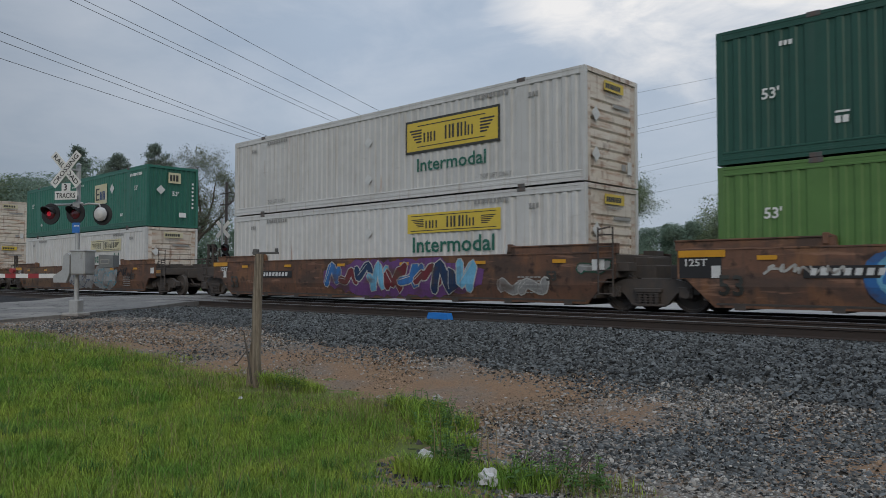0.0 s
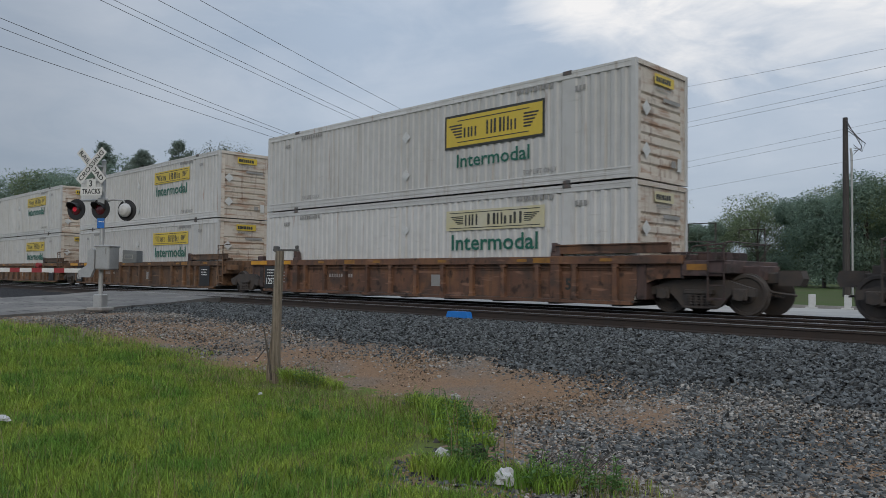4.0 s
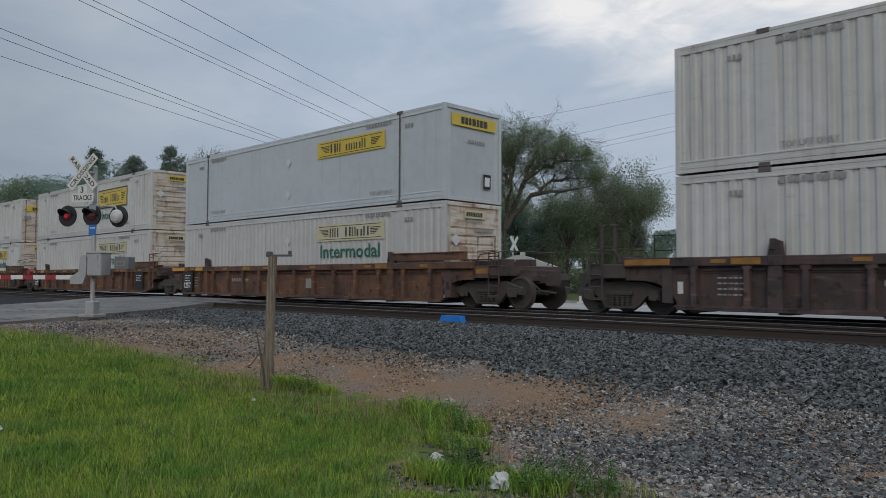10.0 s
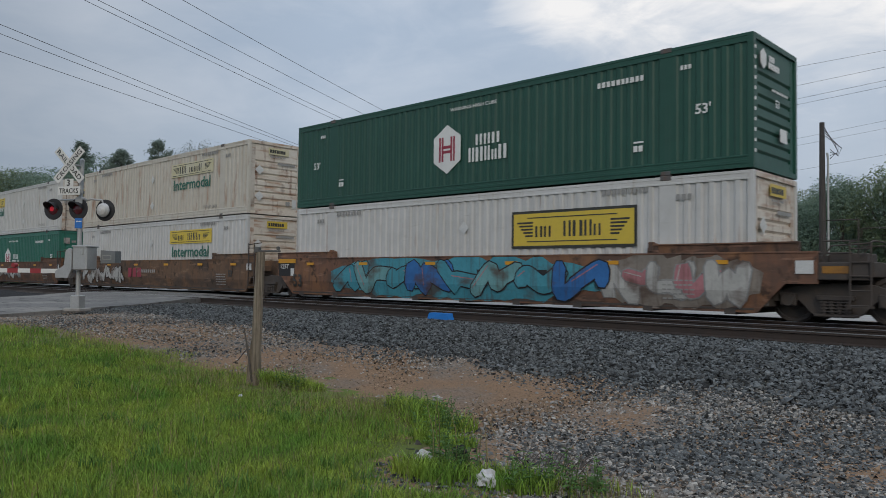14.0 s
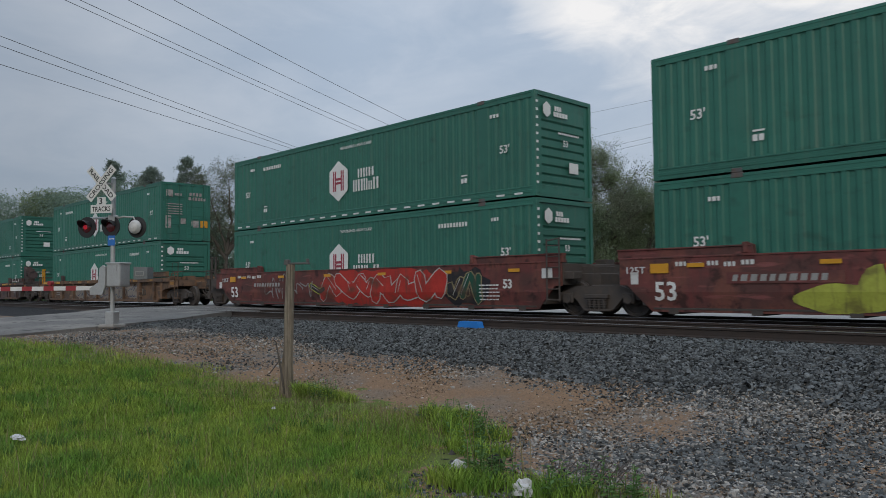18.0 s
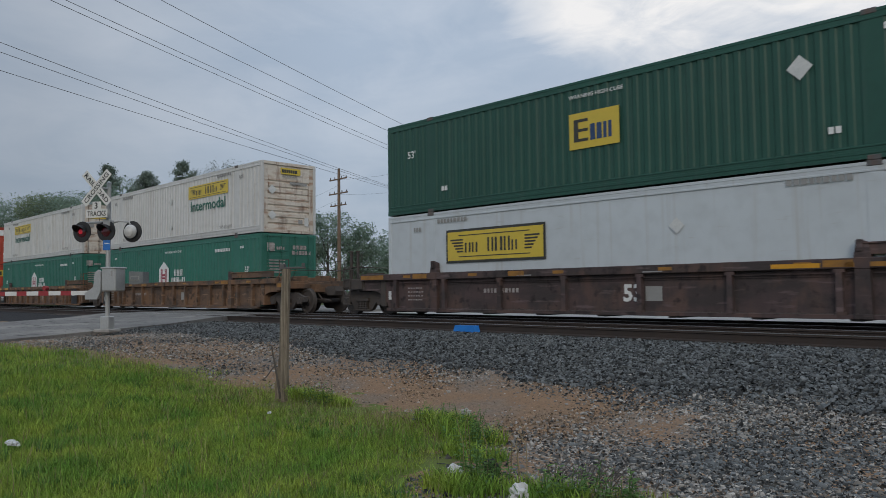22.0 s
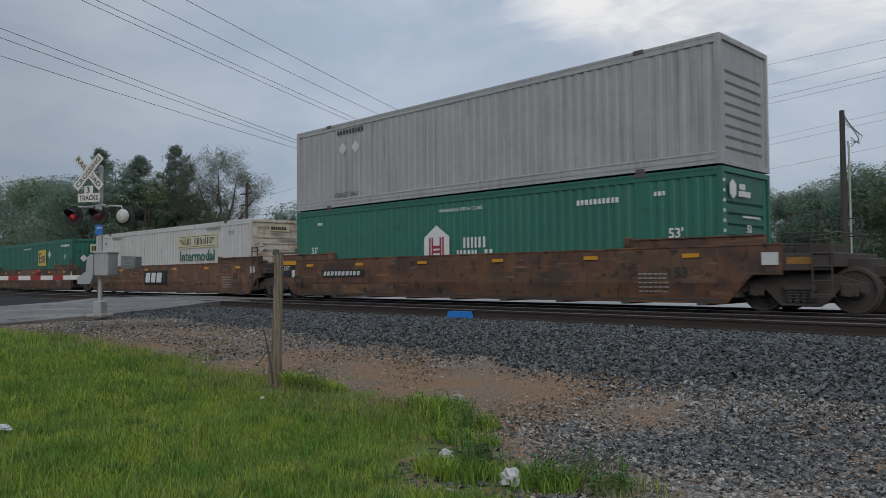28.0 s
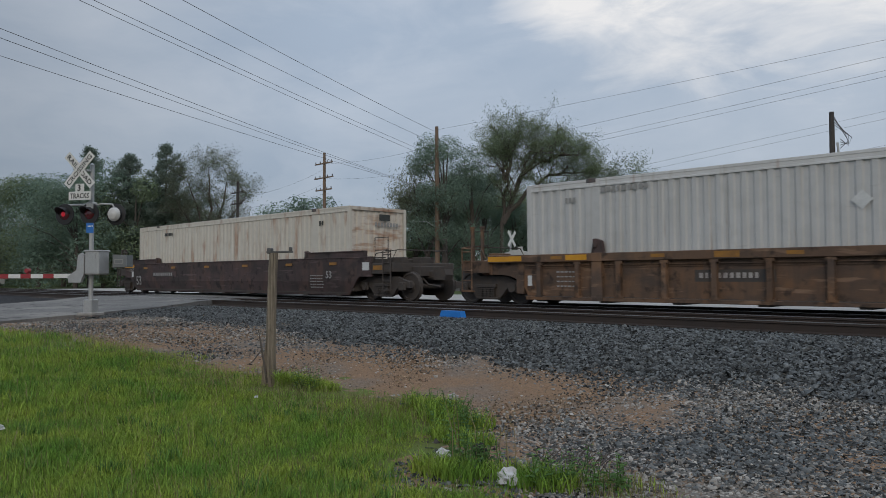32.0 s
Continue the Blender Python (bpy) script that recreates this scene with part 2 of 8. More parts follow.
def car_paint(name, a, b, grease, rust, vary):
    """Worn railway paint: faded fields, dark grease, rust, streaks that run down, scratches."""
    return mat(name, a, 0.75, color2=b, scale=0.45, amount=1.0, vary=vary, bump=0.35, bump_scale=14, spec=0.3,
               layers=((grease, (0.7, 0.7, 1.8), 0.46, 0.60, 0.85), (rust, (1.4, 1.4, 1.1), 0.50, 0.64, 0.75), (grease, (7, 7, 0.9), 0.50, 0.68, 0.5),
                       (tuple(1.5 * v + 0.02 for v in a), (1.1, 1.1, 8.0), 0.60, 0.70, 0.7), (tuple(0.45 * v for v in grease), (3.5, 3.5, 3.5), 0.57, 0.68, 0.8)))


M_BROWN = car_paint("brown_car_paint", (0.170, 0.090, 0.058), (0.125, 0.068, 0.048), (0.072, 0.052, 0.044), (0.215, 0.108, 0.056), 0.16)
M_OCHRE = car_paint("ochre_car_paint", (0.180, 0.110, 0.068), (0.130, 0.082, 0.056), (0.082, 0.061, 0.050), (0.205, 0.110, 0.058), 0.16)
M_YELLOW = car_paint("yellow_car_paint", (0.40, 0.205, 0.055), (0.30, 0.155, 0.048), (0.15, 0.09, 0.05), (0.30, 0.13, 0.045), 0.06)
M_MAROON = car_paint("maroon_car_paint", (0.165, 0.050, 0.047), (0.130, 0.044, 0.041), (0.085, 0.044, 0.040), (0.185, 0.070, 0.052), 0.10)
M_DARK = car_paint("dark_brown_car_paint", (0.092, 0.064, 0.063), (0.076, 0.054, 0.054), (0.050, 0.042, 0.041), (0.120, 0.075, 0.062), 0.14)
M_STEEL = mat("dirty_cast_steel", (0.064, 0.059, 0.057), 0.8, color2=(0.092, 0.074, 0.062), scale=5, amount=0.7, bump=0.2, spec=0.25)
M_TREAD = mat("worn_wheel_tread", (0.30, 0.29, 0.28), 0.35, 0.9, scale=6)
M_BLACK = mat("black_paint", (0.022, 0.022, 0.024), 0.6, scale=3)
M_CASTING = mat("container_casting", (0.10, 0.10, 0.10), 0.7, dirt=RUST, dirt_amt=0.5, scale=5)
M_LOGOY = mat("yellow_decal", (0.62, 0.46, 0.055), 0.45, color2=(0.55, 0.42, 0.07), scale=1.0, amount=0.5, vary=0.06)
M_LOGOP = mat("pale_faded_decal", (0.55, 0.50, 0.28), 0.5, color2=(0.56, 0.54, 0.44), scale=1.2, amount=0.8)
M_LOGOK = mat("black_decal", (0.03, 0.032, 0.03), 0.5, color2=(0.07, 0.07, 0.06), scale=1.5, amount=0.6)
M_LOGOW = mat("white_decal", (0.72, 0.73, 0.72), 0.5, scale=1.0, amount=0.35)
M_LOGOR = mat("crimson_decal", (0.30, 0.035, 0.06), 0.5, scale=1.5, amount=0.4)
M_LOGOG = mat("green_lettering", (0.012, 0.115, 0.08), 0.5, color2=(0.03, 0.15, 0.11), scale=1.2, amount=0.6)
M_LOGOB = mat("navy_lettering", (0.03, 0.065, 0.16), 0.5, scale=1.5, amount=0.5)
M_REFL = mat("amber_reflector", (0.62, 0.30, 0.02), 0.4, scale=3)
M_REFLD = mat("dirty_amber_reflector", (0.36, 0.17, 0.025), 0.5, color2=(0.20, 0.10, 0.03), scale=4, amount=0.9)
M_GREYTXT = mat("grey_stencil", (0.30, 0.30, 0.29), 0.6, scale=3)
M_STENCIL = mat("dull_white_stencil", (0.40, 0.38, 0.36), 0.7, color2=(0.22, 0.19, 0.18), scale=6, amount=1.0)
M_PLACARD = mat("faded_placard", (0.62, 0.63, 0.62), 0.6, color2=(0.5, 0.52, 0.52), scale=3, amount=0.8)

# ---- mesh helpers ----
def mesh_of(name, bm, material):
    me = bpy.data.meshes.new(name)
    bm.to_mesh(me)
    bm.free()
    for m in (material if isinstance(material, (list, tuple)) else (material,)):
        me.materials.append(m)
    return me


def put(name, me, parent=None, loc=(0, 0, 0), rot=(0, 0, 0), label=""):
    """One object on a mesh that others may share, as a part of parent."""
    ob = new(name, me)
    ob.matrix_basis = pose(*loc, *rot)
    if name in ("number_line", "stencil_line"):
        ob["kind"] = "stuff"
    if parent is not None:
        ob.parent = parent
    return tagged(ob, label) if label else ob


def part(name, bm, material, parent, label=""):
    return put(name, mesh_of(name, bm, material), parent, label=label)


def box(bm, x0, x1, y0, y1, z0, z1, bev=0.0):
    vs = [bm.verts.new((x, y, z)) for z in (z0, z1) for y in (y0, y1) for x in (x0, x1)]
    fs = [bm.faces.new([vs[i] for i in f]) for f in ((0, 2, 3, 1), (4, 5, 7, 6), (0, 1, 5, 4), (2, 6, 7, 3), (0, 4, 6, 2), (1, 3, 7, 5))]
    if bev:
        es = list({e for f in fs for e in f.edges})
        bmesh.ops.bevel(bm, geom=es, offset=bev, segments=1, affect="EDGES", profile=0.5)
    return vs


def boxes(*specs, bev=0.0):
    bm = bmesh.new()
    for s in specs:
        box(bm, *s, bev=bev)
    return bm


def tube(bm, pts, radii, n=8, caps=True):
    """A round bar along points."""
    rings = []
    pts = [Vector(p) for p in pts]
    if isinstance(radii, (int, float)):
        radii = [radii] * len(pts)
    for i, p in enumerate(pts):
        d = (pts[min(i + 1, len(pts) - 1)] - pts[max(i - 1, 0)]).normalized()
        a = d.orthogonal().normalized() if abs(d.z) > 0.95 else d.cross(Vector((0, 0, 1))).normalized()
        b = d.cross(a).normalized()
        rings.append([bm.verts.new(p + (a * math.cos(t) + b * math.sin(t)) * radii[i]) for t in (2 * math.pi * k / n for k in range(n))])
    for r, s in zip(rings, rings[1:]):
        for k in range(n):
            bm.faces.new((r[k], r[(k + 1) % n], s[(k + 1) % n], s[k]))
    if caps and n > 2:
        bm.faces.new(rings[0][::-1])
        bm.faces.new(rings[-1])


def lathe(bm, profile, axis="y", n=24, centre=(0, 0, 0)):
    """A turned solid: profile of (along, radius) about an axis."""
    rings = []
    for h, r in profile:
        ring = []
        for k in range(n):
            t = 2 * math.pi * k / n
            c, s = r * math.cos(t), r * math.sin(t)
            p = {"y": (c, h, s), "z": (c, s, h), "x": (h, c, s)}[axis]
            ring.append(bm.verts.new(Vector(p) + Vector(centre)))
        rings.append(ring)
    for r, s in zip(rings, rings[1:]):
        for k in range(n):
            bm.faces.new((r[k], r[(k + 1) % n], s[(k + 1) % n], s[k]))
    bm.faces.new(rings[0][::-1])
    bm.faces.new(rings[-1])
    bmesh.ops.recalc_face_normals(bm, faces=bm.faces)


def prism(bm, poly, y0, y1):
    """A flat plate: an outline in x and z, from y0 to y1."""
    a = [bm.verts.new((x, y0, z)) for x, z in poly]
    b = [bm.verts.new((x, y1, z)) for x, z in poly]
    bm.faces.new(a)
    bm.faces.new(b[::-1])
    n = len(poly)
    for i in range(n):
        bm.faces.new((a[i], b[i], b[(i + 1) % n], a[(i + 1) % n]))
    bmesh.ops.recalc_face_normals(bm, faces=bm.faces)


TEXTS = {}


def text_mesh(body, height, material, width=None, bold=0.0):
    """Lettering as a thin mesh in the plane y = 0, read from -y, its lower left corner at the origin."""
    key = (body, height, material.name, width, bold)
    if key not in TEXTS:
        cu = bpy.data.curves.new("lettering", "FONT")
        cu.body, cu.size, cu.extrude, cu.offset, cu.resolution_u = body, 1.0, 0.0015, bold, 2
        ob = new("lettering", cu)
        me = bpy.data.meshes.new_from_object(ob.evaluated_get(bpy.context.evaluated_depsgraph_get()))
        bpy.data.objects.remove(ob)
        co = np.array([v.co for v in me.vertices])
        lo, hi = co.min(0), co.max(0)
        s = height / (hi[1] - lo[1])
        sx = s if width is None else width / (hi[0] - lo[0])
        co = np.stack([(co[:, 0] - lo[0]) * sx, -co[:, 2], (co[:, 1] - lo[1]) * s], 1)
        me.vertices.foreach_set("co", co.ravel())
        me.update()
        me.materials.clear()
        me.materials.append(material)
        TEXTS[key] = me
    return TEXTS[key]


PLATES = {}


def plate(w, h, material, d=0.004):
    """A thin plate in the plane y = 0, its lower left corner at the origin, facing -y."""
    key = ("plate", round(w, 3), round(h, 3), material.name, d)
    if key not in PLATES:
        PLATES[key] = mesh_of("plate", boxes((0, w, -d, 0, 0, h)), material)
    return PLATES[key]


def bars(n, w, h, gap, material, skew=0.0, seed=1, pair=0.0):
    """A row of upright bars that stands for writing that cannot be given."""
    key = ("bars", n, round(w, 3), round(h, 3), round(gap, 3), material.name, seed, skew, pair)
    if key not in PLATES:
        rng = random.Random(seed)
        bm = bmesh.new()
        x = 0.0
        for i in range(n):
            ww = w * rng.uniform(0.75, 1.2)
            if pair:
                # two slim uprights
                k = pair * ww
                hi = rng.choice((h, h, 0.72 * h))
                for q in (x, x + ww - k):
                    prism(bm, [(q, 0), (q + k, 0), (q + k + skew, hi), (q + skew, hi)], -0.003, 0)
            else:
                prism(bm, [(x, 0), (x + ww, 0), (x + ww + skew, h), (x + skew, h)], -0.003, 0)
            x += ww + gap
        PLATES[key] = mesh_of("bars", bm, material)
    return PLATES[key]


# ---- containers, 53 foot ----
CL, CW, CH = 16.154, 2.591, 2.908
HL, HW = CL / 2, CW / 2
RIB = 0.276
CMESH = {}


def wall_mesh(material, smooth=False):
    """A long wall: trapezoid corrugation between two flat posts, rails above and below; outer face towards -y."""
    key = ("wall", material.name, smooth)
    if key in CMESH:
        return CMESH[key]
    z0, z1 = 0.20, CH - 0.11
    deep = 0.034 if material in (M_WHITE, M_CREAM) else 0.026
    pts = []
    if smooth:
        for x in (-HL + 0.10, -6.25, -6.249, -5.94, -5.939, 5.939, 5.94, 6.249, 6.25, HL - 0.10):
            pts.append((x, 0.0 if 5.94 <= abs(x) <= 6.2495 else 0.012))
    else:
        spans = ((-HL + 0.10, -6.25), (-5.94, 5.94), (6.25, HL - 0.10))
        for a, b in spans:
            n = max(1, round((b - a) / RIB))
            p = (b - a) / n
            pts.append((a, 0.0))
            for i in range(n):
                x = a + i * p
                pts += [(x + 0.32 * p, 0.0), (x + 0.46 * p, deep), (x + 0.82 * p, deep), (x + 0.96 * p, 0.0)]
            pts.append((b, 0.0))
    verts, faces = [], []
    for x, d in pts:
        verts += [(x, -HW + 0.012 + d, z0), (x, -HW + 0.012 + d, z1)]
    for i in range(len(pts) - 1):
        a = 2 * i
        faces.append((a, a + 2, a + 3, a + 1))
    me = bpy.data.meshes.new("side_wall")
    me.from_pydata(verts, [], faces)
    me.materials.append(material)
    CMESH[key] = me
    return me


def rail_mesh(material, lower):
    key = ("rail", material.name, lower)
    if key not in CMESH:
        bm = bmesh.new()
        if lower:
            prof = [(0.09, 0.035), (0.002, 0.030), (0.002, 0.085), (0.008, 0.090), (0.008, 0.122), (-0.002, 0.127), (-0.002, 0.190), (0.008, 0.195), (0.008, 0.258), (-0.004, 0.263), (-0.004, 0.290), (0.006, 0.300), (0.09, 0.300)]
        else:
            prof = [(0.09, CH - 0.20), (-0.001, CH - 0.20), (-0.001, CH - 0.165), (0.006, CH - 0.160), (0.006, CH - 0.080), (-0.002, CH - 0.075), (-0.002, CH - 0.014), (0.006, CH - 0.010), (0.09, CH - 0.010)]
        ends = [[bm.verts.new((x, -HW + y, z)) for y, z in prof] for x in (-HL + 0.10, HL - 0.10)]
        for i in range(len(prof)):
            j = (i + 1) % len(prof)
            bm.faces.new((ends[0][i], ends[1][i], ends[1][j], ends[0][j]))
        bm.faces.new(ends[0])
        bm.faces.new(ends[1][::-1])
        bmesh.ops.recalc_face_normals(bm, faces=bm.faces)
        CMESH[key] = mesh_of("rail", bm, material)
    return CMESH[key]


def post_mesh(material):
    key = ("post", material.name)
    if key not in CMESH:
        CMESH[key] = mesh_of("corner_post", boxes((-HL, -HL + 0.14, -HW, -HW + 0.12, 0.02, CH - 0.01), bev=0.008), material)
    return CMESH[key]


def casting_mesh():
    if "casting" not in CMESH:
        CMESH["casting"] = mesh_of("casting", boxes((-0.14, 0.14, -HW - 0.006, -HW + 0.10, CH - 0.10, CH + 0.010), bev=0.01), M_CASTING)
        CMESH["casting_low"] = mesh_of("casting", boxes((-0.12, 0.12, -HW - 0.006, -HW + 0.10, 0.0, 0.10), bev=0.01), M_CASTING)
    return CMESH["casting"], CMESH["casting_low"]


def roof_mesh(material):
    key = ("roof", material.name)
    if key not in CMESH:
        bm = bmesh.new()
        box(bm, -HL + 0.02, HL - 0.02, -HW + 0.02, HW - 0.02, CH - 0.05, CH - 0.012)
        for i in range(26):
            x = -HL + 0.4 + i * (CL - 0.8) / 25
            box(bm, x - 0.09, x + 0.09, -HW + 0.15, HW - 0.15, CH - 0.012, CH + 0.006)
        CMESH[key] = mesh_of("roof", bm, material)
    return CMESH[key]


def end_mesh(material, upright=False, plain=False):
    """The closed end at +x: a framed sheet with pressed ribs."""
    key = ("end", material.name, upright, plain)
    if key not in CMESH:
        bm = bmesh.new()
        X = HL - 0.05
        if upright:
            n = 9
            p = (CW - 0.28) / n
            prof = [(-HW + 0.14, 0.0)]
            for i in range(n):
                y = -HW + 0.14 + i * p
                prof += [(y + 0.3 * p, 0.0), (y + 0.42 * p, 0.04), (y + 0.86 * p, 0.04), (y + 0.98 * p, 0.0)]
            prof.append((HW - 0.14, 0.0))
            row = [(bm.verts.new((X - d, y, 0.12)), bm.verts.new((X - d, y, CH - 0.12))) for y, d in prof]
            for a, b in zip(row, row[1:]):
                bm.faces.new((a[0], b[0], b[1], a[1]))
        else:
            prof = [(0.12, 0.0)]
            zs = [] if plain else [0.34 + 0.245 * i for i in range(8)]
            for z in zs:
                prof += [(z, 0.0), (z + 0.012, 0.045), (z + 0.05, 0.045), (z + 0.10, 0.0)]
            prof += [(2.50, 0.0), (CH - 0.12, 0.0)]
            ys = (-HW + 0.30, HW - 0.30)
            row = [(bm.verts.new((X - d, ys[0], z)), bm.verts.new((X - d, ys[1], z))) for z, d in prof]
            for a, b in zip(row, row[1:]):
                bm.faces.new((a[0], a[1], b[1], b[0]))
        CMESH[key] = mesh_of("end_wall", bm, material)
    return CMESH[key]


def door_mesh(material):
    key = ("door", material.name)
    if key not in CMESH:
        bm = bmesh.new()
        w = HW - 0.125
        box(bm, HL - 0.06, HL - 0.02, 0.006, w, 0.12, CH - 0.12, 0.006)
        for z in (0.34, 0.80, 1.26, 1.72, 2.18):
            box(bm, HL - 0.021, HL - 0.004, 0.10, w - 0.10, z, z + 0.30, 0.008)
        CMESH[key] = mesh_of("door", bm, material)
    return CMESH[key]


def rod_mesh(material):
    key = ("rod", material.name)
    if key not in CMESH:
        bm = bmesh.new()
        tube(bm, [(HL + 0.022, 0, 0.06), (HL + 0.022, 0, CH - 0.06)], 0.019, 8)
        for z in (0.09, 0.75, 1.5, 2.2, CH - 0.1):
            box(bm, HL - 0.02, HL + 0.05, -0.05, 0.05, z - 0.035, z + 0.035, 0.008)
        box(bm, HL + 0.02, HL + 0.045, -0.02, 0.36, 1.12, 1.16)
        CMESH[key] = mesh_of("lock_rod", bm, material)
    return CMESH[key]


FACE = -HW - 0.001


def decal(parent, me, x, z, name, label="", layer=0):
    return put(name, me, parent, (x, FACE - 0.006 * layer, z), label=label)


def wing(sgn, w, h, material):
    """A stepped wing that flanks the lettering on a haulier's panel."""
    key = ("wing", sgn, round(w, 2), round(h, 2), material.name)
    if key not in PLATES:
        bm = bmesh.new()
        for i in range(5):
            z = h * (0.85 - 0.19 * i)
            a, b = (0.0 + 0.13 * i * w, w) if sgn < 0 else (0.0, w - 0.13 * i * w)
            prism(bm, [(a, z), (b, z), (b, z + h * 0.10), (a, z + h * 0.10)], -0.003, 0)
        PLATES[key] = mesh_of("wing", bm, material)
    return PLATES[key]


def panel(parent, x, z, w, h, back, ink, framed, seed):
    if framed:
        decal(parent, plate(w, h, M_LOGOK), x, z, "logo_border", "black border of the logo panel")
        decal(parent, plate(w - 0.14, h - 0.14, back), x + 0.07, z + 0.07, "logo_panel", "yellow logo panel", 1)
        k = 0.40
    else:
        decal(parent, plate(w, h, back), x, z, "logo_panel", "logo panel", 1)
        k = 0.54
    bh = h * k
    u = w * 0.58 / 7.6
    for n, x1, sd in ((2, 0.0, 1), (4, 3.1, 2)):
        decal(parent, bars(n, 0.92 * u, bh, 0.20 * u, ink, seed=seed % 3 + sd, pair=0.30), x + w * 0.21 + x1 * u, z + (h - bh) / 2, "logo_mark", "", 2)
    decal(parent, wing(-1, w * 0.14, h * 0.46, ink), x + w * 0.05, z + h * 0.27, "logo_wing", "", 2)
    decal(parent, wing(1, w * 0.14, h * 0.46, ink), x + w * 0.81, z + h * 0.27, "logo_wing", "", 2)
    if framed:
        for zz in (0.17, 0.80):
            decal(parent, plate(w * 0.72, 0.025, ink), x + w * 0.14, z + h * zz, "logo_line", "", 2)
    else:
        for zz in (0.10, 0.86):
            decal(parent, plate(w * 0.92, 0.02, ink), x + w * 0.04, z + h * zz, "logo_line", "", 2)


def hexagon(parent, x, z, r, bars_mat):
    """The haulier's six-sided badge: a white shape with two red uprights and a crossbar."""
    key = ("hex", round(r, 2))
    if key not in PLATES:
        bm = bmesh.new()
        prism(bm, [(0.86 * r * math.sin(radians(60 * i)), 1.0 * r * math.cos(radians(60 * i))) for i in range(6)], -0.004, 0)
        PLATES[key] = mesh_of("badge", bm, M_LOGOW)
    decal(parent, PLATES[key], x, z, "badge", "white six-sided badge", 1)
    key = ("hexbars", round(r, 2), bars_mat.name)
    if key not in PLATES:
        bm = bmesh.new()
        for s in (-1, 1):
            box(bm, *sorted((s * 0.19 * r, s * 0.29 * r)), -0.003, 0, -0.50 * r, 0.50 * r)
            box(bm, *sorted((s * 0.34 * r, s * 0.44 * r)), -0.003, 0, -0.50 * r, 0.50 * r)
        box(bm, -0.19 * r, 0.19 * r, -0.003, 0, 0.03 * r, 0.15 * r)
        box(bm, -0.19 * r, 0.19 * r, -0.003, 0, -0.16 * r, -0.05 * r)
        PLATES[key] = mesh_of("badge_mark", bm, bars_mat)
    decal(parent, PLATES[key], x, z, "badge_mark", "", 2)


def badge_marks(c, light=M_LOGOW, hx=-0.74, dashes=True, lowered=False, seed=3, r=0.715):
    hexagon(c, hx, 1.34, r, M_LOGOR if light is M_LOGOW else M_RED)
    decal(c, bars(3, 0.27, 0.42, 0.07, M_LOGOW, seed=3, pair=0.34), hx + 1.10, 1.34, "logo_mark", "", 1)
    decal(c, bars(5, 0.24, 0.40, 0.06, M_LOGOW, seed=4, pair=0.36), hx + 0.84, 0.88, "logo_mark", "", 1)
    zz = 1.36 if lowered else 1.30
    decal(c, text_mesh("53'", 0.24, M_LOGOW, bold=0.02), -7.12, zz, "lettering", "white size lettering", 1)
    decal(c, text_mesh("53'", 0.24, M_LOGOW, bold=0.02), 6.80, zz, "lettering", "white size lettering", 1)
    decal(c, text_mesh("WARNING HIGH CUBE", 0.10, M_LOGOW, width=1.75, bold=0.01), hx + 0.1, 2.42, "lettering", "", 1)
    decal(c, bars(10, 0.095, 0.13, 0.04, M_LOGOW, seed=seed + 2), -5.75 if dashes else 4.3, 2.28, "number_line", "", 1)
    decal(c, bars(3, 0.075, 0.10, 0.03, M_LOGOW, seed=seed + 3), -6.75, 2.35, "number_line", "", 1)
    decal(c, bars(3, 0.075, 0.10, 0.03, M_LOGOW, seed=seed + 3), 6.45, 2.35, "number_line", "", 1)
    for x in (-5.72, 5.28):
        decal(c, plate(0.26, 0.04, M_LOGOW), x, 0.82, "mark", "", 1)
        decal(c, bars(2, 0.10, 0.14, 0.03, M_LOGOW, seed=5), x, 0.62, "mark", "", 1)
    if dashes:
        me = plate(0.30, 0.055, M_LOGOW)
        for i in range(24):
            x = -7.75 + i * 0.655
            if abs(abs(x + 0.15) - 6.09) > 0.3:
                put("reflective_dash", me, c, (x, FACE - 0.006, 0.095))


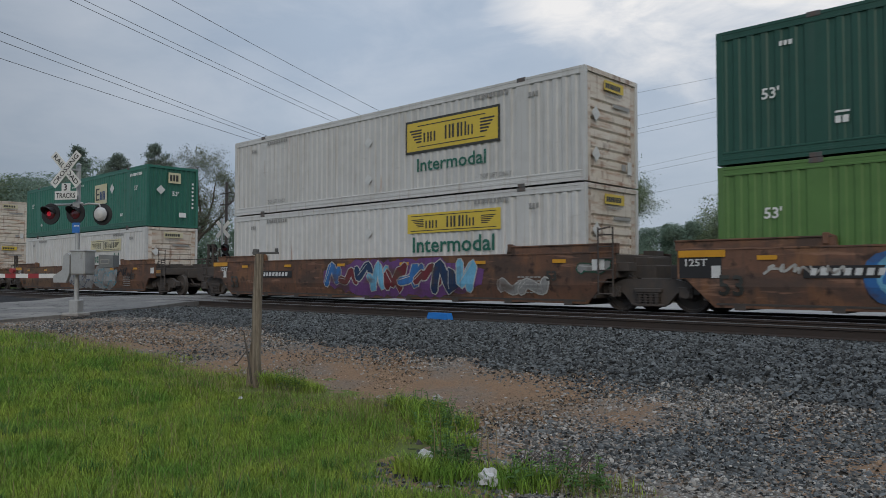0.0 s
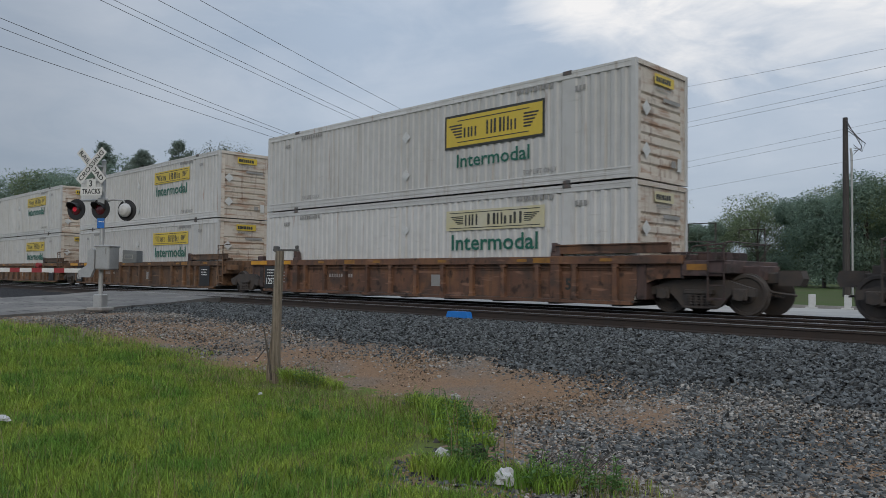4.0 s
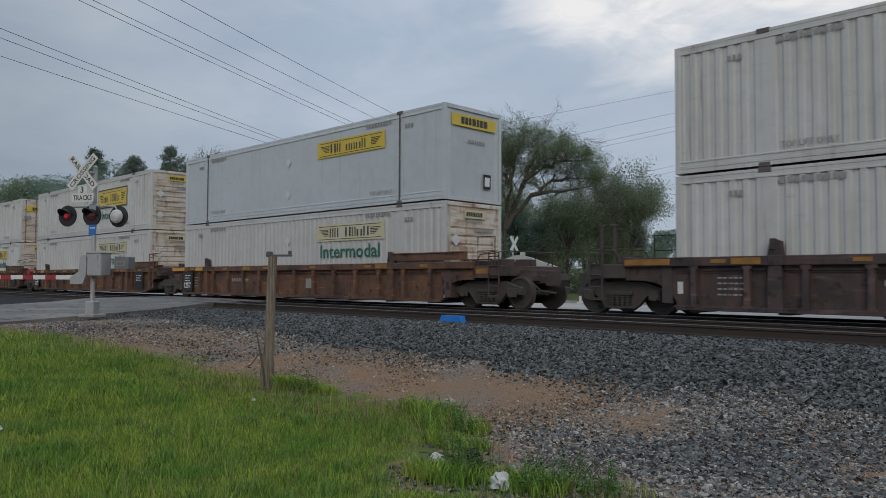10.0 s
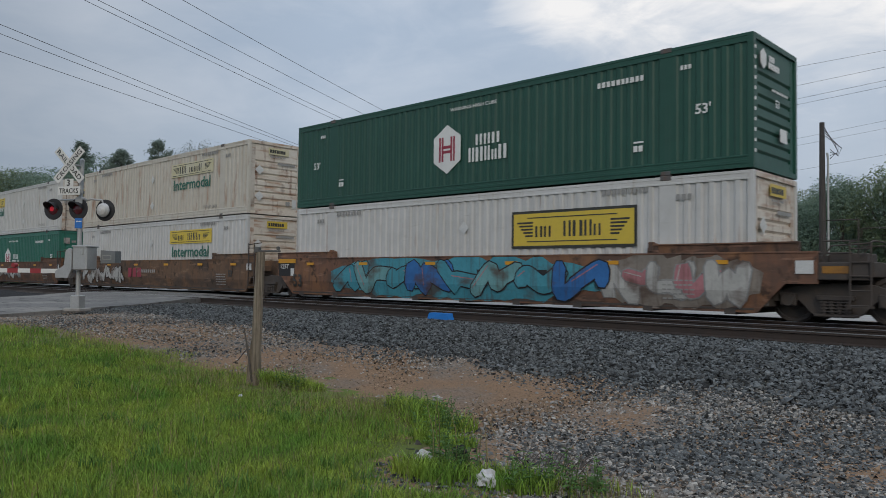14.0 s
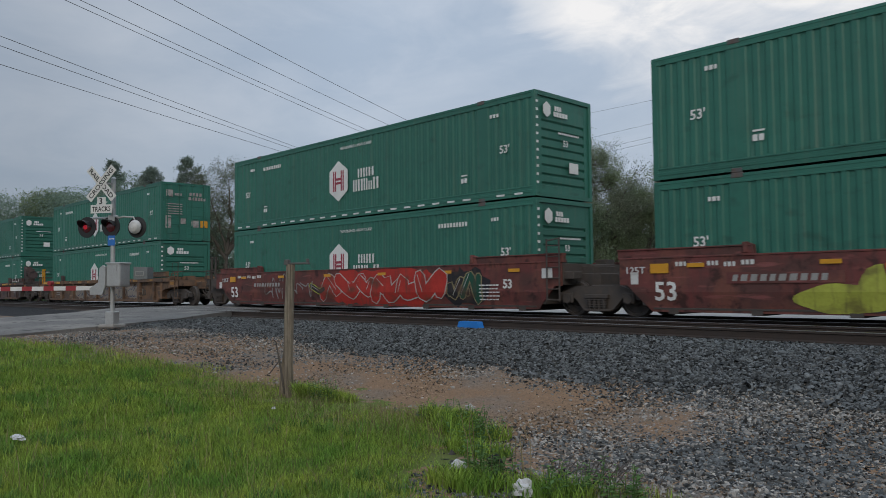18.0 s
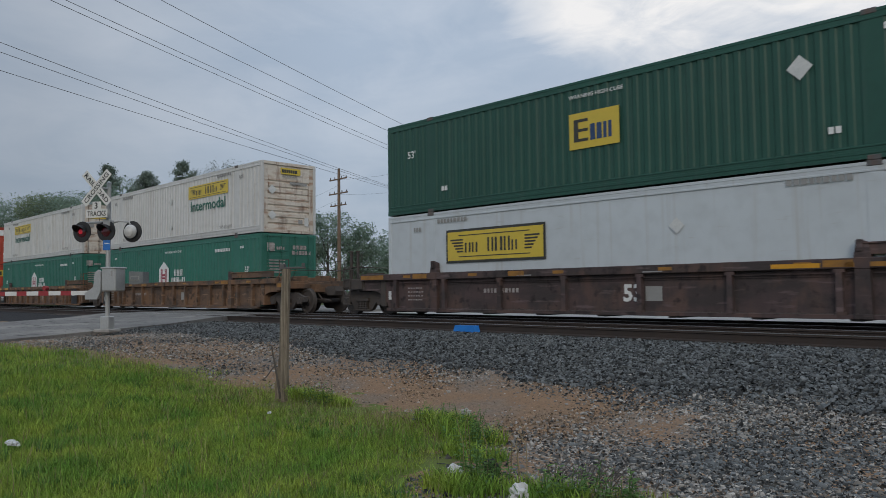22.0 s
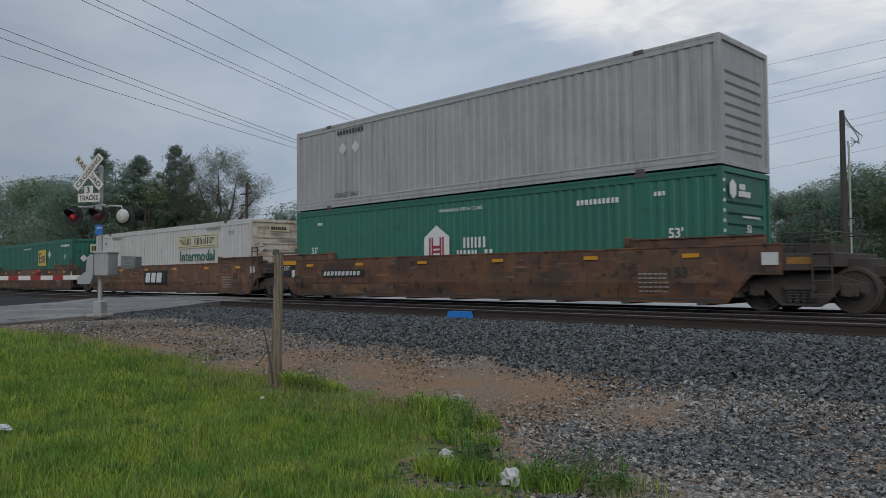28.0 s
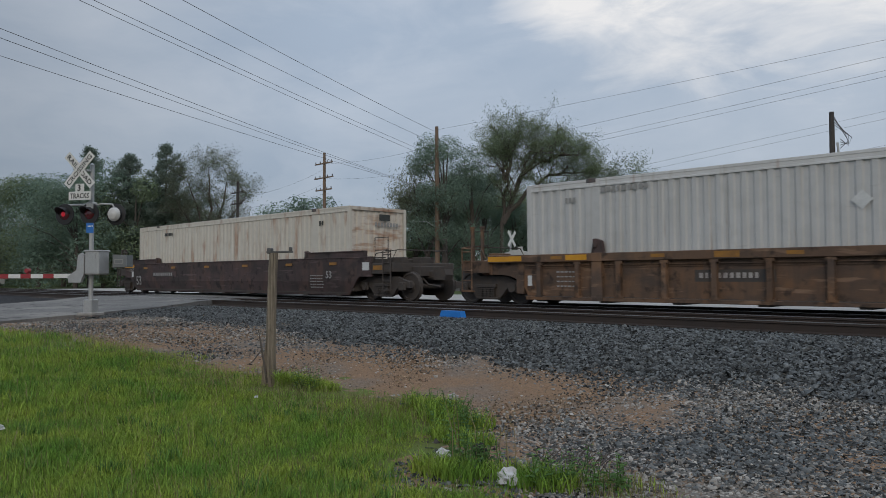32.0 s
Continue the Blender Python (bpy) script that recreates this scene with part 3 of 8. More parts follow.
def haul_marks(c, style, x, seed):
    """style: strip, framed, framed_only, faded or plain."""
    if style in ("strip", "strip_only"):
        panel(c, x, 1.86, 3.62, 0.58, M_LOGOY, M_LOGOK, False, seed)
        if style == "strip":
            decal(c, text_mesh("Intermodal", 0.46, M_LOGOG, width=3.18, bold=0.015), x + 0.22, 1.28, "lettering", "dark green lettering", 1)
    elif style == "faded":
        panel(c, x, 1.86, 3.62, 0.58, M_LOGOP, M_LOGOK, False, seed)
        decal(c, text_mesh("Intermodal", 0.46, M_LOGOG, width=3.18, bold=0.015), x + 0.22, 1.28, "lettering", "green lettering", 1)
    elif style == "framed":
        panel(c, x - 0.1, 1.34, 3.70, 1.0, M_LOGOY, M_LOGOK, True, seed)
        decal(c, text_mesh("Intermodal", 0.39, M_LOGOG, width=2.70, bold=0.012), x + 0.4, 0.78, "lettering", "green lettering", 1)
    elif style == "framed_only":
        panel(c, x - 0.1, 1.33, 3.70, 0.98, M_LOGOY, M_LOGOK, True, seed)
    decal(c, text_mesh("TOP LIFT ONLY", 0.13, M_GREYTXT, width=1.12), 4.66, 0.36, "lettering", "grey stencilled lettering", 1)
    decal(c, text_mesh("TOP LIFT ONLY", 0.13, M_GREYTXT, width=1.12), -5.75, 0.36, "lettering", "grey stencilled lettering", 1)
    decal(c, bars(9, 0.10, 0.12, 0.045, M_GREYTXT, seed=seed), -5.80, 2.55, "number_line", "", 1)
    decal(c, bars(9, 0.10, 0.12, 0.045, M_GREYTXT, seed=seed + 1), 4.45, 2.58, "number_line", "", 1)
    decal(c, bars(3, 0.09, 0.13, 0.04, M_GREYTXT, seed=seed + 2), 6.35, 2.35, "number_line", "", 1)
    decal(c, bars(3, 0.09, 0.13, 0.04, M_GREYTXT, seed=seed + 2), -6.85, 2.35, "number_line", "", 1)
    for z in (0.75, 1.95):
        put("placard", diamond(0.19), c, (-0.05 if x > 0 else 2.0, FACE - 0.004, z))


def diamond(r):
    key = ("diamond", r)
    if key not in PLATES:
        bm = bmesh.new()
        prism(bm, [(r, 0), (0, r), (-r, 0), (0, -r)], -0.003, 0)
        PLATES[key] = mesh_of("placard", bm, M_PLACARD)
    return PLATES[key]


def box_logo(c, x, z, w, h, back):
    """A square badge with a dark letter block and a blue one."""
    decal(c, plate(w, h, back), x, z, "logo_panel", "square logo panel", 1)
    decal(c, plate(0.09 * w, 0.62 * h, M_LOGOK), x + 0.10 * w, z + 0.2 * h, "logo_mark", "", 2)
    for zz in (0.2, 0.47, 0.74):
        decal(c, plate(0.20 * w, 0.08 * h, M_LOGOK), x + 0.19 * w, z + zz * h, "logo_mark", "", 2)
    decal(c, bars(4, 0.085 * w, 0.44 * h, 0.03 * w, M_LOGOB, seed=2), x + 0.43 * w, z + 0.2 * h, "logo_mark", "", 2)


def end_put(c, me, y, z, name, label="", layer=1):
    """A thin plate on the end at +x; y runs from the near edge."""
    return put(name, me, c, (HL + 0.004 + 0.005 * layer, y, z), (0, 0, 90), label)


def container(kind, doors=False, seed=1):
    """kind: one of the styles below. Returns the thing, at the origin, its base at z = 0."""
    base = kind.split("/")[0]
    paint = {"haul": M_WHITE, "haulcream": M_CREAM, "reefer": M_REEFER, "badge": M_GREEN, "badgedark": M_DGREEN, "badgephoto": M_GREEN, "square": M_GREEN,
             "squarewhite": M_GREEN, "squaredark": M_DGREEN, "lime": M_LGREEN, "red": M_RED, "redsquare": M_RED, "slant": M_WHITE, "grey": M_GREY, "plain": M_CREAM, "haulsmooth": M_REEFER}[base]
    endpaint = M_ENDPAINT if paint in (M_WHITE, M_CREAM) else paint
    c = new("shipping_container")
    smooth = base in ("reefer", "haulsmooth")
    w = wall_mesh(paint, smooth)
    put("side_wall", w, c)
    put("side_wall", w, c, rot=(0, 0, 180))
    for lower in (False, True):
        r = rail_mesh(paint, lower)
        put("bottom_rail" if lower else "top_rail", r, c)
        put("bottom_rail" if lower else "top_rail", r, c, rot=(0, 0, 180))
    p = post_mesh(paint)
    put("corner_post", p, c)
    put("corner_post", p, c, rot=(0, 0, 180))
    put("corner_post", p, c, (CL - 0.14, 0, 0))
    put("corner_post", p, c, (-CL + 0.14, 0, 0), (0, 0, 180))
    for x in (-6.09, 6.09):
        for me in casting_mesh():
            put("lifting_casting", me, c, (x, 0, 0))
            put("lifting_casting", me, c, (x, 0, 0), (0, 0, 180))
    put("roof", roof_mesh(paint), c)
    put("end_wall", end_mesh(endpaint, False), c, rot=(0, 0, 180))
    end_frame(c, endpaint, 180, True)
    end_frame(c, endpaint, 0, not doors and base not in ("red", "plain", "square", "squaredark"))
    if doors:
        d = door_mesh(endpaint)
        put("door", d, c)
        put("door", d, c, (0, -HW + 0.119, 0))
        for y in (-0.98, -0.36, 0.30, 0.92):
            put("lock_rod", rod_mesh(M_ROD if endpaint is M_ENDPAINT else endpaint), c, (0, y, 0))
        if base.startswith("haul"):
            end_put(c, plate(2.0, 0.36, M_LOGOY), -1.0, 2.08, "logo_panel", "yellow logo panel", 5)
            end_put(c, bars(7, 0.14, 0.20, 0.03, M_LOGOK, seed=9), -0.6, 2.16, "logo_mark", "", 7)
            end_put(c, plate(0.42, 0.22, M_GREYTXT), -1.08, 1.55, "notice", "", 3)
            end_put(c, plate(0.34, 0.40, M_LOGOY), 0.72, 0.95, "notice", "yellow notice", 3)
        elif base.startswith("badge") or base == "red":
            end_put(c, plate(0.34, 0.34, M_STENCIL), -1.05, 2.18, "badge", "white badge", 4)
            end_put(c, bars(4, 0.09, 0.12, 0.02, M_STENCIL, seed=4), -0.62, 2.25, "logo_mark", "", 4)
            end_put(c, bars(4, 0.12, 0.16, 0.04, M_STENCIL, seed=5), 0.15, 2.28, "number_line", "", 4)
            end_put(c, bars(6, 0.12, 0.16, 0.04, M_STENCIL, seed=6), 0.10, 2.06, "number_line", "", 4)
            for i in range(5):
                end_put(c, plate(0.8, 0.045, M_STENCIL), -1.02, 1.80 - 0.12 * i, "notice", "", 3)
            end_put(c, plate(0.28, 0.62, M_STENCIL), -1.08, 0.62, "notice", "", 3)
            end_put(c, plate(0.26, 0.30, M_STENCIL), -0.30, 0.85, "notice", "", 3)
            end_put(c, plate(0.38, 0.34, M_REFL), 0.75, 0.70, "notice", "orange notice", 3)
            end_put(c, plate(0.40, 0.34, M_STENCIL), 0.25, 0.70, "notice", "", 3)
        elif base == "redsquare":
            end_put(c, plate(0.66, 0.48, M_LOGOY), -1.0, 2.0, "logo_panel", "yellow logo panel", 4)
            end_put(c, bars(3, 0.14, 0.30, 0.04, M_LOGOK, seed=4), -0.92, 2.08, "logo_mark", "", 5)
            end_put(c, plate(0.8, 0.40, M_LOGOW), 0.22, 2.0, "notice", "", 4)
            end_put(c, text_mesh("53'", 0.22, M_LOGOW, bold=0.02), -1.02, 1.55, "lettering", "", 4)
        elif base == "slant":
            end_put(c, bars(5, 0.30, 0.42, 0.06, M_LOGOB, 0.1, seed=8), -0.95, 1.9, "logo_mark", "", 5)
    else:
        put("end_wall", end_mesh(endpaint, base in ("red", "plain", "square", "squaredark"), base in ("reefer", "haulsmooth")), c)
        if base in ("haul", "haulcream", "haulsmooth"):
            yel = M_LOGOY if "faded" not in kind else M_LOGOP
            end_put(c, plate(0.95, 0.26, yel), -0.42, 2.42, "logo_panel", "small logo panel")
            end_put(c, bars(7, 0.09, 0.13, 0.02, M_LOGOK, seed=9), -0.36, 2.48, "logo_mark", "", 2)
            end_put(c, bars(10, 0.06, 0.05, 0.02, M_GREYTXT, seed=7), -0.35, 2.30, "number_line", "", 2)
            end_put(c, plate(0.85, 0.09, M_GREYTXT), 0.0, 2.03, "notice", "")
            for z in (1.75, 0.72):
                end_put(c, diamond(0.20), -0.82, z, "placard", "faded placard", 2)
            end_put(c, plate(0.2, 0.34, M_PLACARD), 0.72, 0.34, "notice", "")
            end_put(c, plate(0.2, 0.17, M_GREYTXT), 0.42, 0.42, "notice", "")
        elif base == "reefer":
            end_put(c, plate(2.0, 0.36, M_LOGOY), -1.0, 2.28, "logo_panel", "yellow logo panel")
            end_put(c, bars(7, 0.15, 0.22, 0.03, M_LOGOK, seed=9), -0.6, 2.35, "logo_mark", "", 2)
            end_put(c, plate(0.34, 0.46, M_BLACK), 0.42, 0.45, "vent_frame", "black vent frame")
            end_put(c, plate(0.22, 0.28, M_LOGOW), 0.48, 0.54, "vent", "", 2)
            end_put(c, bars(8, 0.08, 0.09, 0.03, M_GREYTXT, seed=7), -0.3, 1.82, "number_line", "")
        elif base.startswith("badge"):
            key = ("hexend",)
            if key not in PLATES:
                bm = bmesh.new()
                prism(bm, [(0.19 * math.sin(radians(60 * i)), 0.22 * math.cos(radians(60 * i))) for i in range(6)], -0.004, 0)
                PLATES[key] = mesh_of("badge", bm, M_LOGOW)
            end_put(c, PLATES[key], -0.80, 2.42, "badge", "white badge", 2)
            end_put(c, bars(3, 0.10, 0.13, 0.02, M_LOGOW, seed=4), -0.45, 2.43, "logo_mark", "")
            end_put(c, bars(5, 0.10, 0.13, 0.02, M_LOGOW, seed=5), -0.50, 2.27, "logo_mark", "")
            end_put(c, bars(12, 0.07, 0.05, 0.02, M_LOGOW, seed=7), -0.3, 1.80, "number_line", "")
            end_put(c, text_mesh("53", 0.18, M_LOGOW, bold=0.02), -0.08, 1.47, "lettering", "white size lettering")
            end_put(c, plate(0.42, 0.30, M_LOGOW), 0.18, 0.75, "notice", "")
            me = plate(0.09, 0.07, M_LOGOW)
            for i in range(11):
                end_put(c, me, -HW + 0.02, 0.35 + i * 0.22, "mark", "")
        elif base in ("square", "squaredark", "squarewhite"):
            end_put(c, plate(0.62, 0.50, M_LOGOP if base != "squarewhite" else M_LOGOW), -0.25, 2.1, "logo_panel", "pale logo panel", 5)
            end_put(c, bars(3, 0.13, 0.30, 0.04, M_LOGOK, seed=4), -0.17, 2.2, "logo_mark", "", 6)
            end_put(c, diamond(0.22), -0.62, 1.75, "placard", "", 5)
            end_put(c, text_mesh("53'", 0.22, M_LOGOW, bold=0.02), -0.05, 1.50, "lettering", "", 5)
            end_put(c, plate(0.36, 0.22, M_LOGOW), 0.30, 0.50, "notice", "", 5)
            me = plate(0.09, 0.09, M_LOGOW)
            for i in range(7):
                end_put(c, me, HW - 0.35, 0.95 + i * 0.19, "mark", "", 4)
        elif base == "red":
            end_put(c, plate(0.36, 0.42, M_LOGOW), -0.75, 2.25, "badge", "white badge", 3)
            end_put(c, bars(5, 0.09, 0.12, 0.02, M_LOGOW, seed=4), -0.30, 2.36, "logo_mark", "", 3)
            end_put(c, text_mesh("53'", 0.22, M_LOGOW, bold=0.02), -0.35, 1.55, "lettering", "", 3)
            end_put(c, plate(0.42, 0.18, M_LOGOW), -0.40, 0.75, "notice", "", 3)
        elif base == "plain":
            end_put(c, bars(8, 0.11, 0.13, 0.04, M_GREYTXT, seed=7), -0.2, 2.25, "number_line", "", 3)
            end_put(c, plate(0.5, 0.22, M_LOGOK), 0.0, 2.45, "notice", "", 3)
    # long-side markings
    style = kind.split("/")[1] if "/" in kind else ""
    if style.endswith("_end"):
        decal(c, plate(HL - 6.36, CH - 0.42, M_PLAINEND), 6.20, 0.19, "smooth_panel", "plain darker side panel")
        decal(c, plate(0.20, CH - 0.16, paint), 5.99, 0.08, "lifting_post", "", 1)
    if base == "reefer":
        for x in (-6.13, 6.07):
            decal(c, plate(0.07, CH - 0.22, M_CASTING), x, 0.11, "seam_strap", "dark upright seam strap", 1)
    if base in ("haul", "haulcream", "haulsmooth", "reefer"):
        haul_marks(c, style.replace("_r", ""), -5.33 if style.endswith("_r") else 1.78, seed)
    elif base in ("badge", "badgedark"):
        badge_marks(c, dashes="dash" in style, lowered="low" in style, seed=seed)
    elif base == "red":
        badge_marks(c, M_RED, dashes=False, seed=seed)
    elif base == "badgephoto":
        photo(c)
        badge_marks(c, hx=2.62, dashes=True, seed=seed, r=0.55)
    elif base in ("square", "squaredark", "squarewhite"):
        x = {"square": 2.18, "squarewhite": 1.8, "squaredark": -0.9}[base]
        box_logo(c, x, 1.36 if base != "squaredark" else 1.15, 1.48, 1.0 if base != "squaredark" else 0.92, M_LOGOW if base == "squarewhite" else (M_LOGOP if style == "faded" else M_LOGOY))
        put("placard", diamond(0.26), c, (x + 2.1 if base == "square" else x + 5.7, FACE - 0.004, 2.05))
        badgeless(c, seed)
    elif base == "lime":
        badgeless(c, seed)
    elif base == "redsquare":
        box_logo(c, -0.28, 1.0, 1.0, 0.78, M_LOGOY)
        decal(c, bars(10, 0.12, 0.20, 0.04, M_LOGOW, seed=3), 3.9, 2.2, "number_line", "", 1)
        decal(c, plate(1.6, 1.0, M_FADED_RED), -2.2, 0.95, "repainted_patch", "brighter red repainted patch")
        badgeless(c, seed)
    elif base == "slant":
        decal(c, bars(5, 0.74, 0.80, 0.14, M_LOGOB, 0.22, seed=12), -2.62, 1.16, "logo_mark", "dark blue logo shapes", 1)
        decal(c, bars(9, 0.10, 0.13, 0.04, M_LOGOB, seed=3), 3.7, 2.35, "number_line", "", 1)
    elif base == "grey":
        decal(c, bars(9, 0.12, 0.14, 0.05, M_LOGOK, seed=3), -5.6, 2.5, "number_line", "", 1)
        decal(c, text_mesh("TOP LIFT ONLY", 0.14, M_LOGOK, width=1.3), -5.75, 0.36, "lettering", "", 1)
        for x in (-5.3, -4.6):
            put("placard", diamond(0.22), c, (x, FACE - 0.004, 2.0))
    elif base == "plain":
        decal(c, bars(6, 0.10, 0.13, 0.04, M_LOGOK, seed=3), -5.4, 2.4, "number_line", "", 1)
        decal(c, bars(2, 0.12, 0.16, 0.05, M_LOGOK, seed=4), 6.4, 2.3, "number_line", "", 1)
    return c


def badgeless(c, seed):
    for x in (-7.1, 6.8):
        decal(c, text_mesh("53'", 0.24, M_LOGOW, bold=0.02), x, 1.75, "lettering", "white size lettering", 1)
    decal(c, bars(10, 0.095, 0.13, 0.04, M_LOGOW, seed=seed), 6.35, 2.45, "number_line", "", 1)
    decal(c, text_mesh("WARNING HIGH CUBE", 0.10, M_LOGOW, width=1.6, bold=0.01), -0.9, 2.45, "lettering", "", 1)
    for x in (-5.6, 5.3):
        decal(c, bars(2, 0.10, 0.14, 0.03, M_LOGOW, seed=5), x, 0.6, "mark", "", 1)


M_FADED_RED = mat("bright_red_patch", (0.55, 0.05, 0.035), 0.6, scale=1.0)
M_PHOTO = mat("printed_scene_grey", (0.50, 0.52, 0.53), 0.5, color2=(0.22, 0.25, 0.26), scale=2.2, amount=0.9)
M_PHOTOD = mat("printed_scene_dark", (0.10, 0.12, 0.12), 0.5, color2=(0.35, 0.36, 0.36), scale=5, amount=0.9)
M_PHOTOT = mat("printed_scene_teal", (0.02, 0.14, 0.19), 0.5, scale=1)


def end_frame(c, material, turn, stiles):
    """Header, sill and side stiles of one end."""
    for name, dims in (("end_header", (HL - 0.12, HL, -HW + 0.12, HW - 0.12, CH - 0.13, CH - 0.012)), ("end_sill", (HL - 0.12, HL, -HW + 0.12, HW - 0.12, 0.02, 0.135)),
                       ("end_stile", (HL - 0.10, HL - 0.046, -HW + 0.12, -HW + 0.31, 0.135, CH - 0.13)), ("end_stile_far", (HL - 0.10, HL - 0.046, HW - 0.31, HW - 0.12, 0.135, CH - 0.13))):
        if name.startswith("end_stile") and not stiles:
            continue
        key = (name, material.name)
        if key not in CMESH:
            CMESH[key] = mesh_of(name, boxes(dims), material)
        put(name.replace("_far", ""), CMESH[key], c, rot=(0, 0, turn))


def photo(c):
    """An anniversary mural: a printed landscape with a road and a small green lorry, a large numeral beside it."""
    bm = bmesh.new()
    prism(bm, [(-7.95, 0.26), (-5.95, 0.26), (-5.95, 2.72), (-7.95, 2.72)], -0.002, 0)
    part("mural_margin", bm, M_PHOTOT, c, "teal printed margin").location = (0, FACE - 0.001, 0)
    bm = bmesh.new()
    prism(bm, [(-6.7, 0.35), (1.45, 0.35), (1.45, 1.6), (0.9, 2.3), (-0.4, 2.35), (-7.0, 2.3), (-6.9, 1.2)], -0.003, 0)
    part("mural", bm, M_PHOTO, c, "grey printed landscape").location = (0, FACE - 0.004, 0)
    bm = bmesh.new()
    prism(bm, [(-5.3, 2.25), (-4.6, 2.25), (-3.1, 0.36), (-4.2, 0.36)], -0.003, 0)
    part("mural_trees", bm, M_PHOTOD, c, "").location = (0, FACE - 0.008, 0)
    bm = bmesh.new()
    prism(bm, [(-1.6, 2.3), (0.8, 2.25), (1.3, 1.5), (0.6, 0.9), (-0.6, 1.6)], -0.003, 0)
    part("mural_trees", bm, M_PHOTOD, c, "").location = (0, FACE - 0.008, 0)
    bm = bmesh.new()
    prism(bm, [(-3.3, 2.2), (-3.0, 2.25), (-2.0, 1.35), (-2.2, 1.15), (-2.6, 1.25)], -0.003, 0)
    part("mural_lorry", bm, M_LOGOG, c, "small green printed lorry").location = (0, FACE - 0.012, 0)
    put("lettering", text_mesh("50", 0.72, M_LOGOW, bold=0.02), c, (-1.35, FACE - 0.014, 0.95), label="white numeral")
    for i in range(3):
        put("number_line", bars(7, 0.10, 0.12, 0.03, M_LOGOW, seed=20 + i), c, (-0.25 + 0.1 * i, FACE - 0.014, 1.25 - 0.2 * i))

# ---- well cars ----
SY = 1.44          # half width over the side sills
CREASE, INSET = 0.62, 0.085        # where a smooth sill bends inwards, and by how much at its foot


def bent(bm, ribbed=False):
    """Lays flat work on a smooth sill: bends it at the crease."""
    if not ribbed:
        bmesh.ops.bisect_plane(bm, geom=list(bm.verts) + list(bm.edges) + list(bm.faces), plane_co=(0, 0, CREASE), plane_no=(0, 0, 1))
        for v in bm.verts:
            v.co.y += max(0.0, CREASE - v.co.z) * INSET / (CREASE - 0.17)
    return bm


WMESH = {}


def keyed(key, make):
    if key not in WMESH:
        WMESH[key] = make()
    return WMESH[key]


def end_out(kind):
    return 9.35 if kind == "coupled" else 8.95


def smooth_side(material, rear, front):
    def make():
        a, b = -end_out(rear), end_out(front)
        bm = bmesh.new()
        prism(bm, [(-8.59, CREASE), (8.59, CREASE), (8.75, 0.78), (b, 0.78), (b, 1.40), (a, 1.40), (a, 0.78), (-8.75, 0.78)], -SY, -SY + 0.07)
        # the lower panel slants inwards to a flange
        lo = [[bm.verts.new(p) for p in ((-8.15, -SY + INSET + d, 0.17), (8.15, -SY + INSET + d, 0.17), (8.59, -SY + d, CREASE), (-8.59, -SY + d, CREASE))] for d in (0.0, 0.06)]
        bm.faces.new(lo[0])
        bm.faces.new(lo[1][::-1])
        for i in range(4):
            bm.faces.new((lo[0][i], lo[1][i], lo[1][(i + 1) % 4], lo[0][(i + 1) % 4]))
        bmesh.ops.recalc_face_normals(bm, faces=bm.faces)
        box(bm, -8.1, 8.1, -SY + INSET - 0.014, -SY + INSET + 0.01, 0.165, 0.215, 0.004)
        box(bm, a, b, -SY - 0.015, -SY + 0.20, 1.385, 1.425, 0.006)
        return mesh_of("side_sill", bm, material)
    return keyed(("smooth", material.name, rear, front), make)


def ribbed_side(material, rear, front):
    def make():
        a, b = -end_out(rear), end_out(front)
        bm = bmesh.new()
        arch = [(8.02, 0.17), (8.06, 0.34), (8.16, 0.52), (8.34, 0.67), (8.60, 0.77), (8.9, 0.81)]
        poly = arch + [(b, 0.82), (b, 1.14), (a, 1.14), (a, 0.82)] + [(-x, z) for x, z in arch[::-1]]
        prism(bm, poly, -SY + 0.10, -SY + 0.13)
        box(bm, a, b, -SY - 0.02, -SY + 0.16, 1.13, 1.33, 0.012)
        box(bm, -8.02, 8.02, -SY, -SY + 0.14, 0.16, 0.25, 0.008)
        box(bm, -8.02, 8.02, -SY + 0.055, -SY + 0.11, 1.035, 1.055)
        box(bm, -8.02, 8.02, -SY + 0.075, -SY + 0.11, 0.985, 0.998)
        return mesh_of("side_sill", bm, material)
    return keyed(("ribbed", material.name, rear, front), make)


def rib_mesh(material):
    def make():
        bm = bmesh.new()
        prism(bm, [(-0.065, 0.25), (0.065, 0.25), (0.055, 1.13), (-0.055, 1.13)], -SY - 0.016, -SY + 0.11)
        box(bm, -0.11, 0.11, -SY - 0.004, -SY + 0.11, 0.235, 0.29)
        box(bm, -0.10, 0.10, -SY - 0.004, -SY + 0.11, 1.06, 1.135)
        return mesh_of("rib", bm, material)
    return keyed(("rib", material.name), make)


def wide_rib(material):
    """The broad rib under a container guide, with a foot that stands out."""
    bm = bmesh.new()
    prism(bm, [(-0.15, 0.25), (0.15, 0.25), (0.13, 1.13), (-0.13, 1.13)], -SY - 0.022, -SY + 0.11)
    box(bm, -0.16, 0.16, -SY - 0.045, -SY + 0.05, 0.16, 0.27, 0.01)
    box(bm, -0.14, 0.14, -SY - 0.034, -SY + 0.02, 1.12, 1.335, 0.01)
    return mesh_of("wide_rib", bm, material)


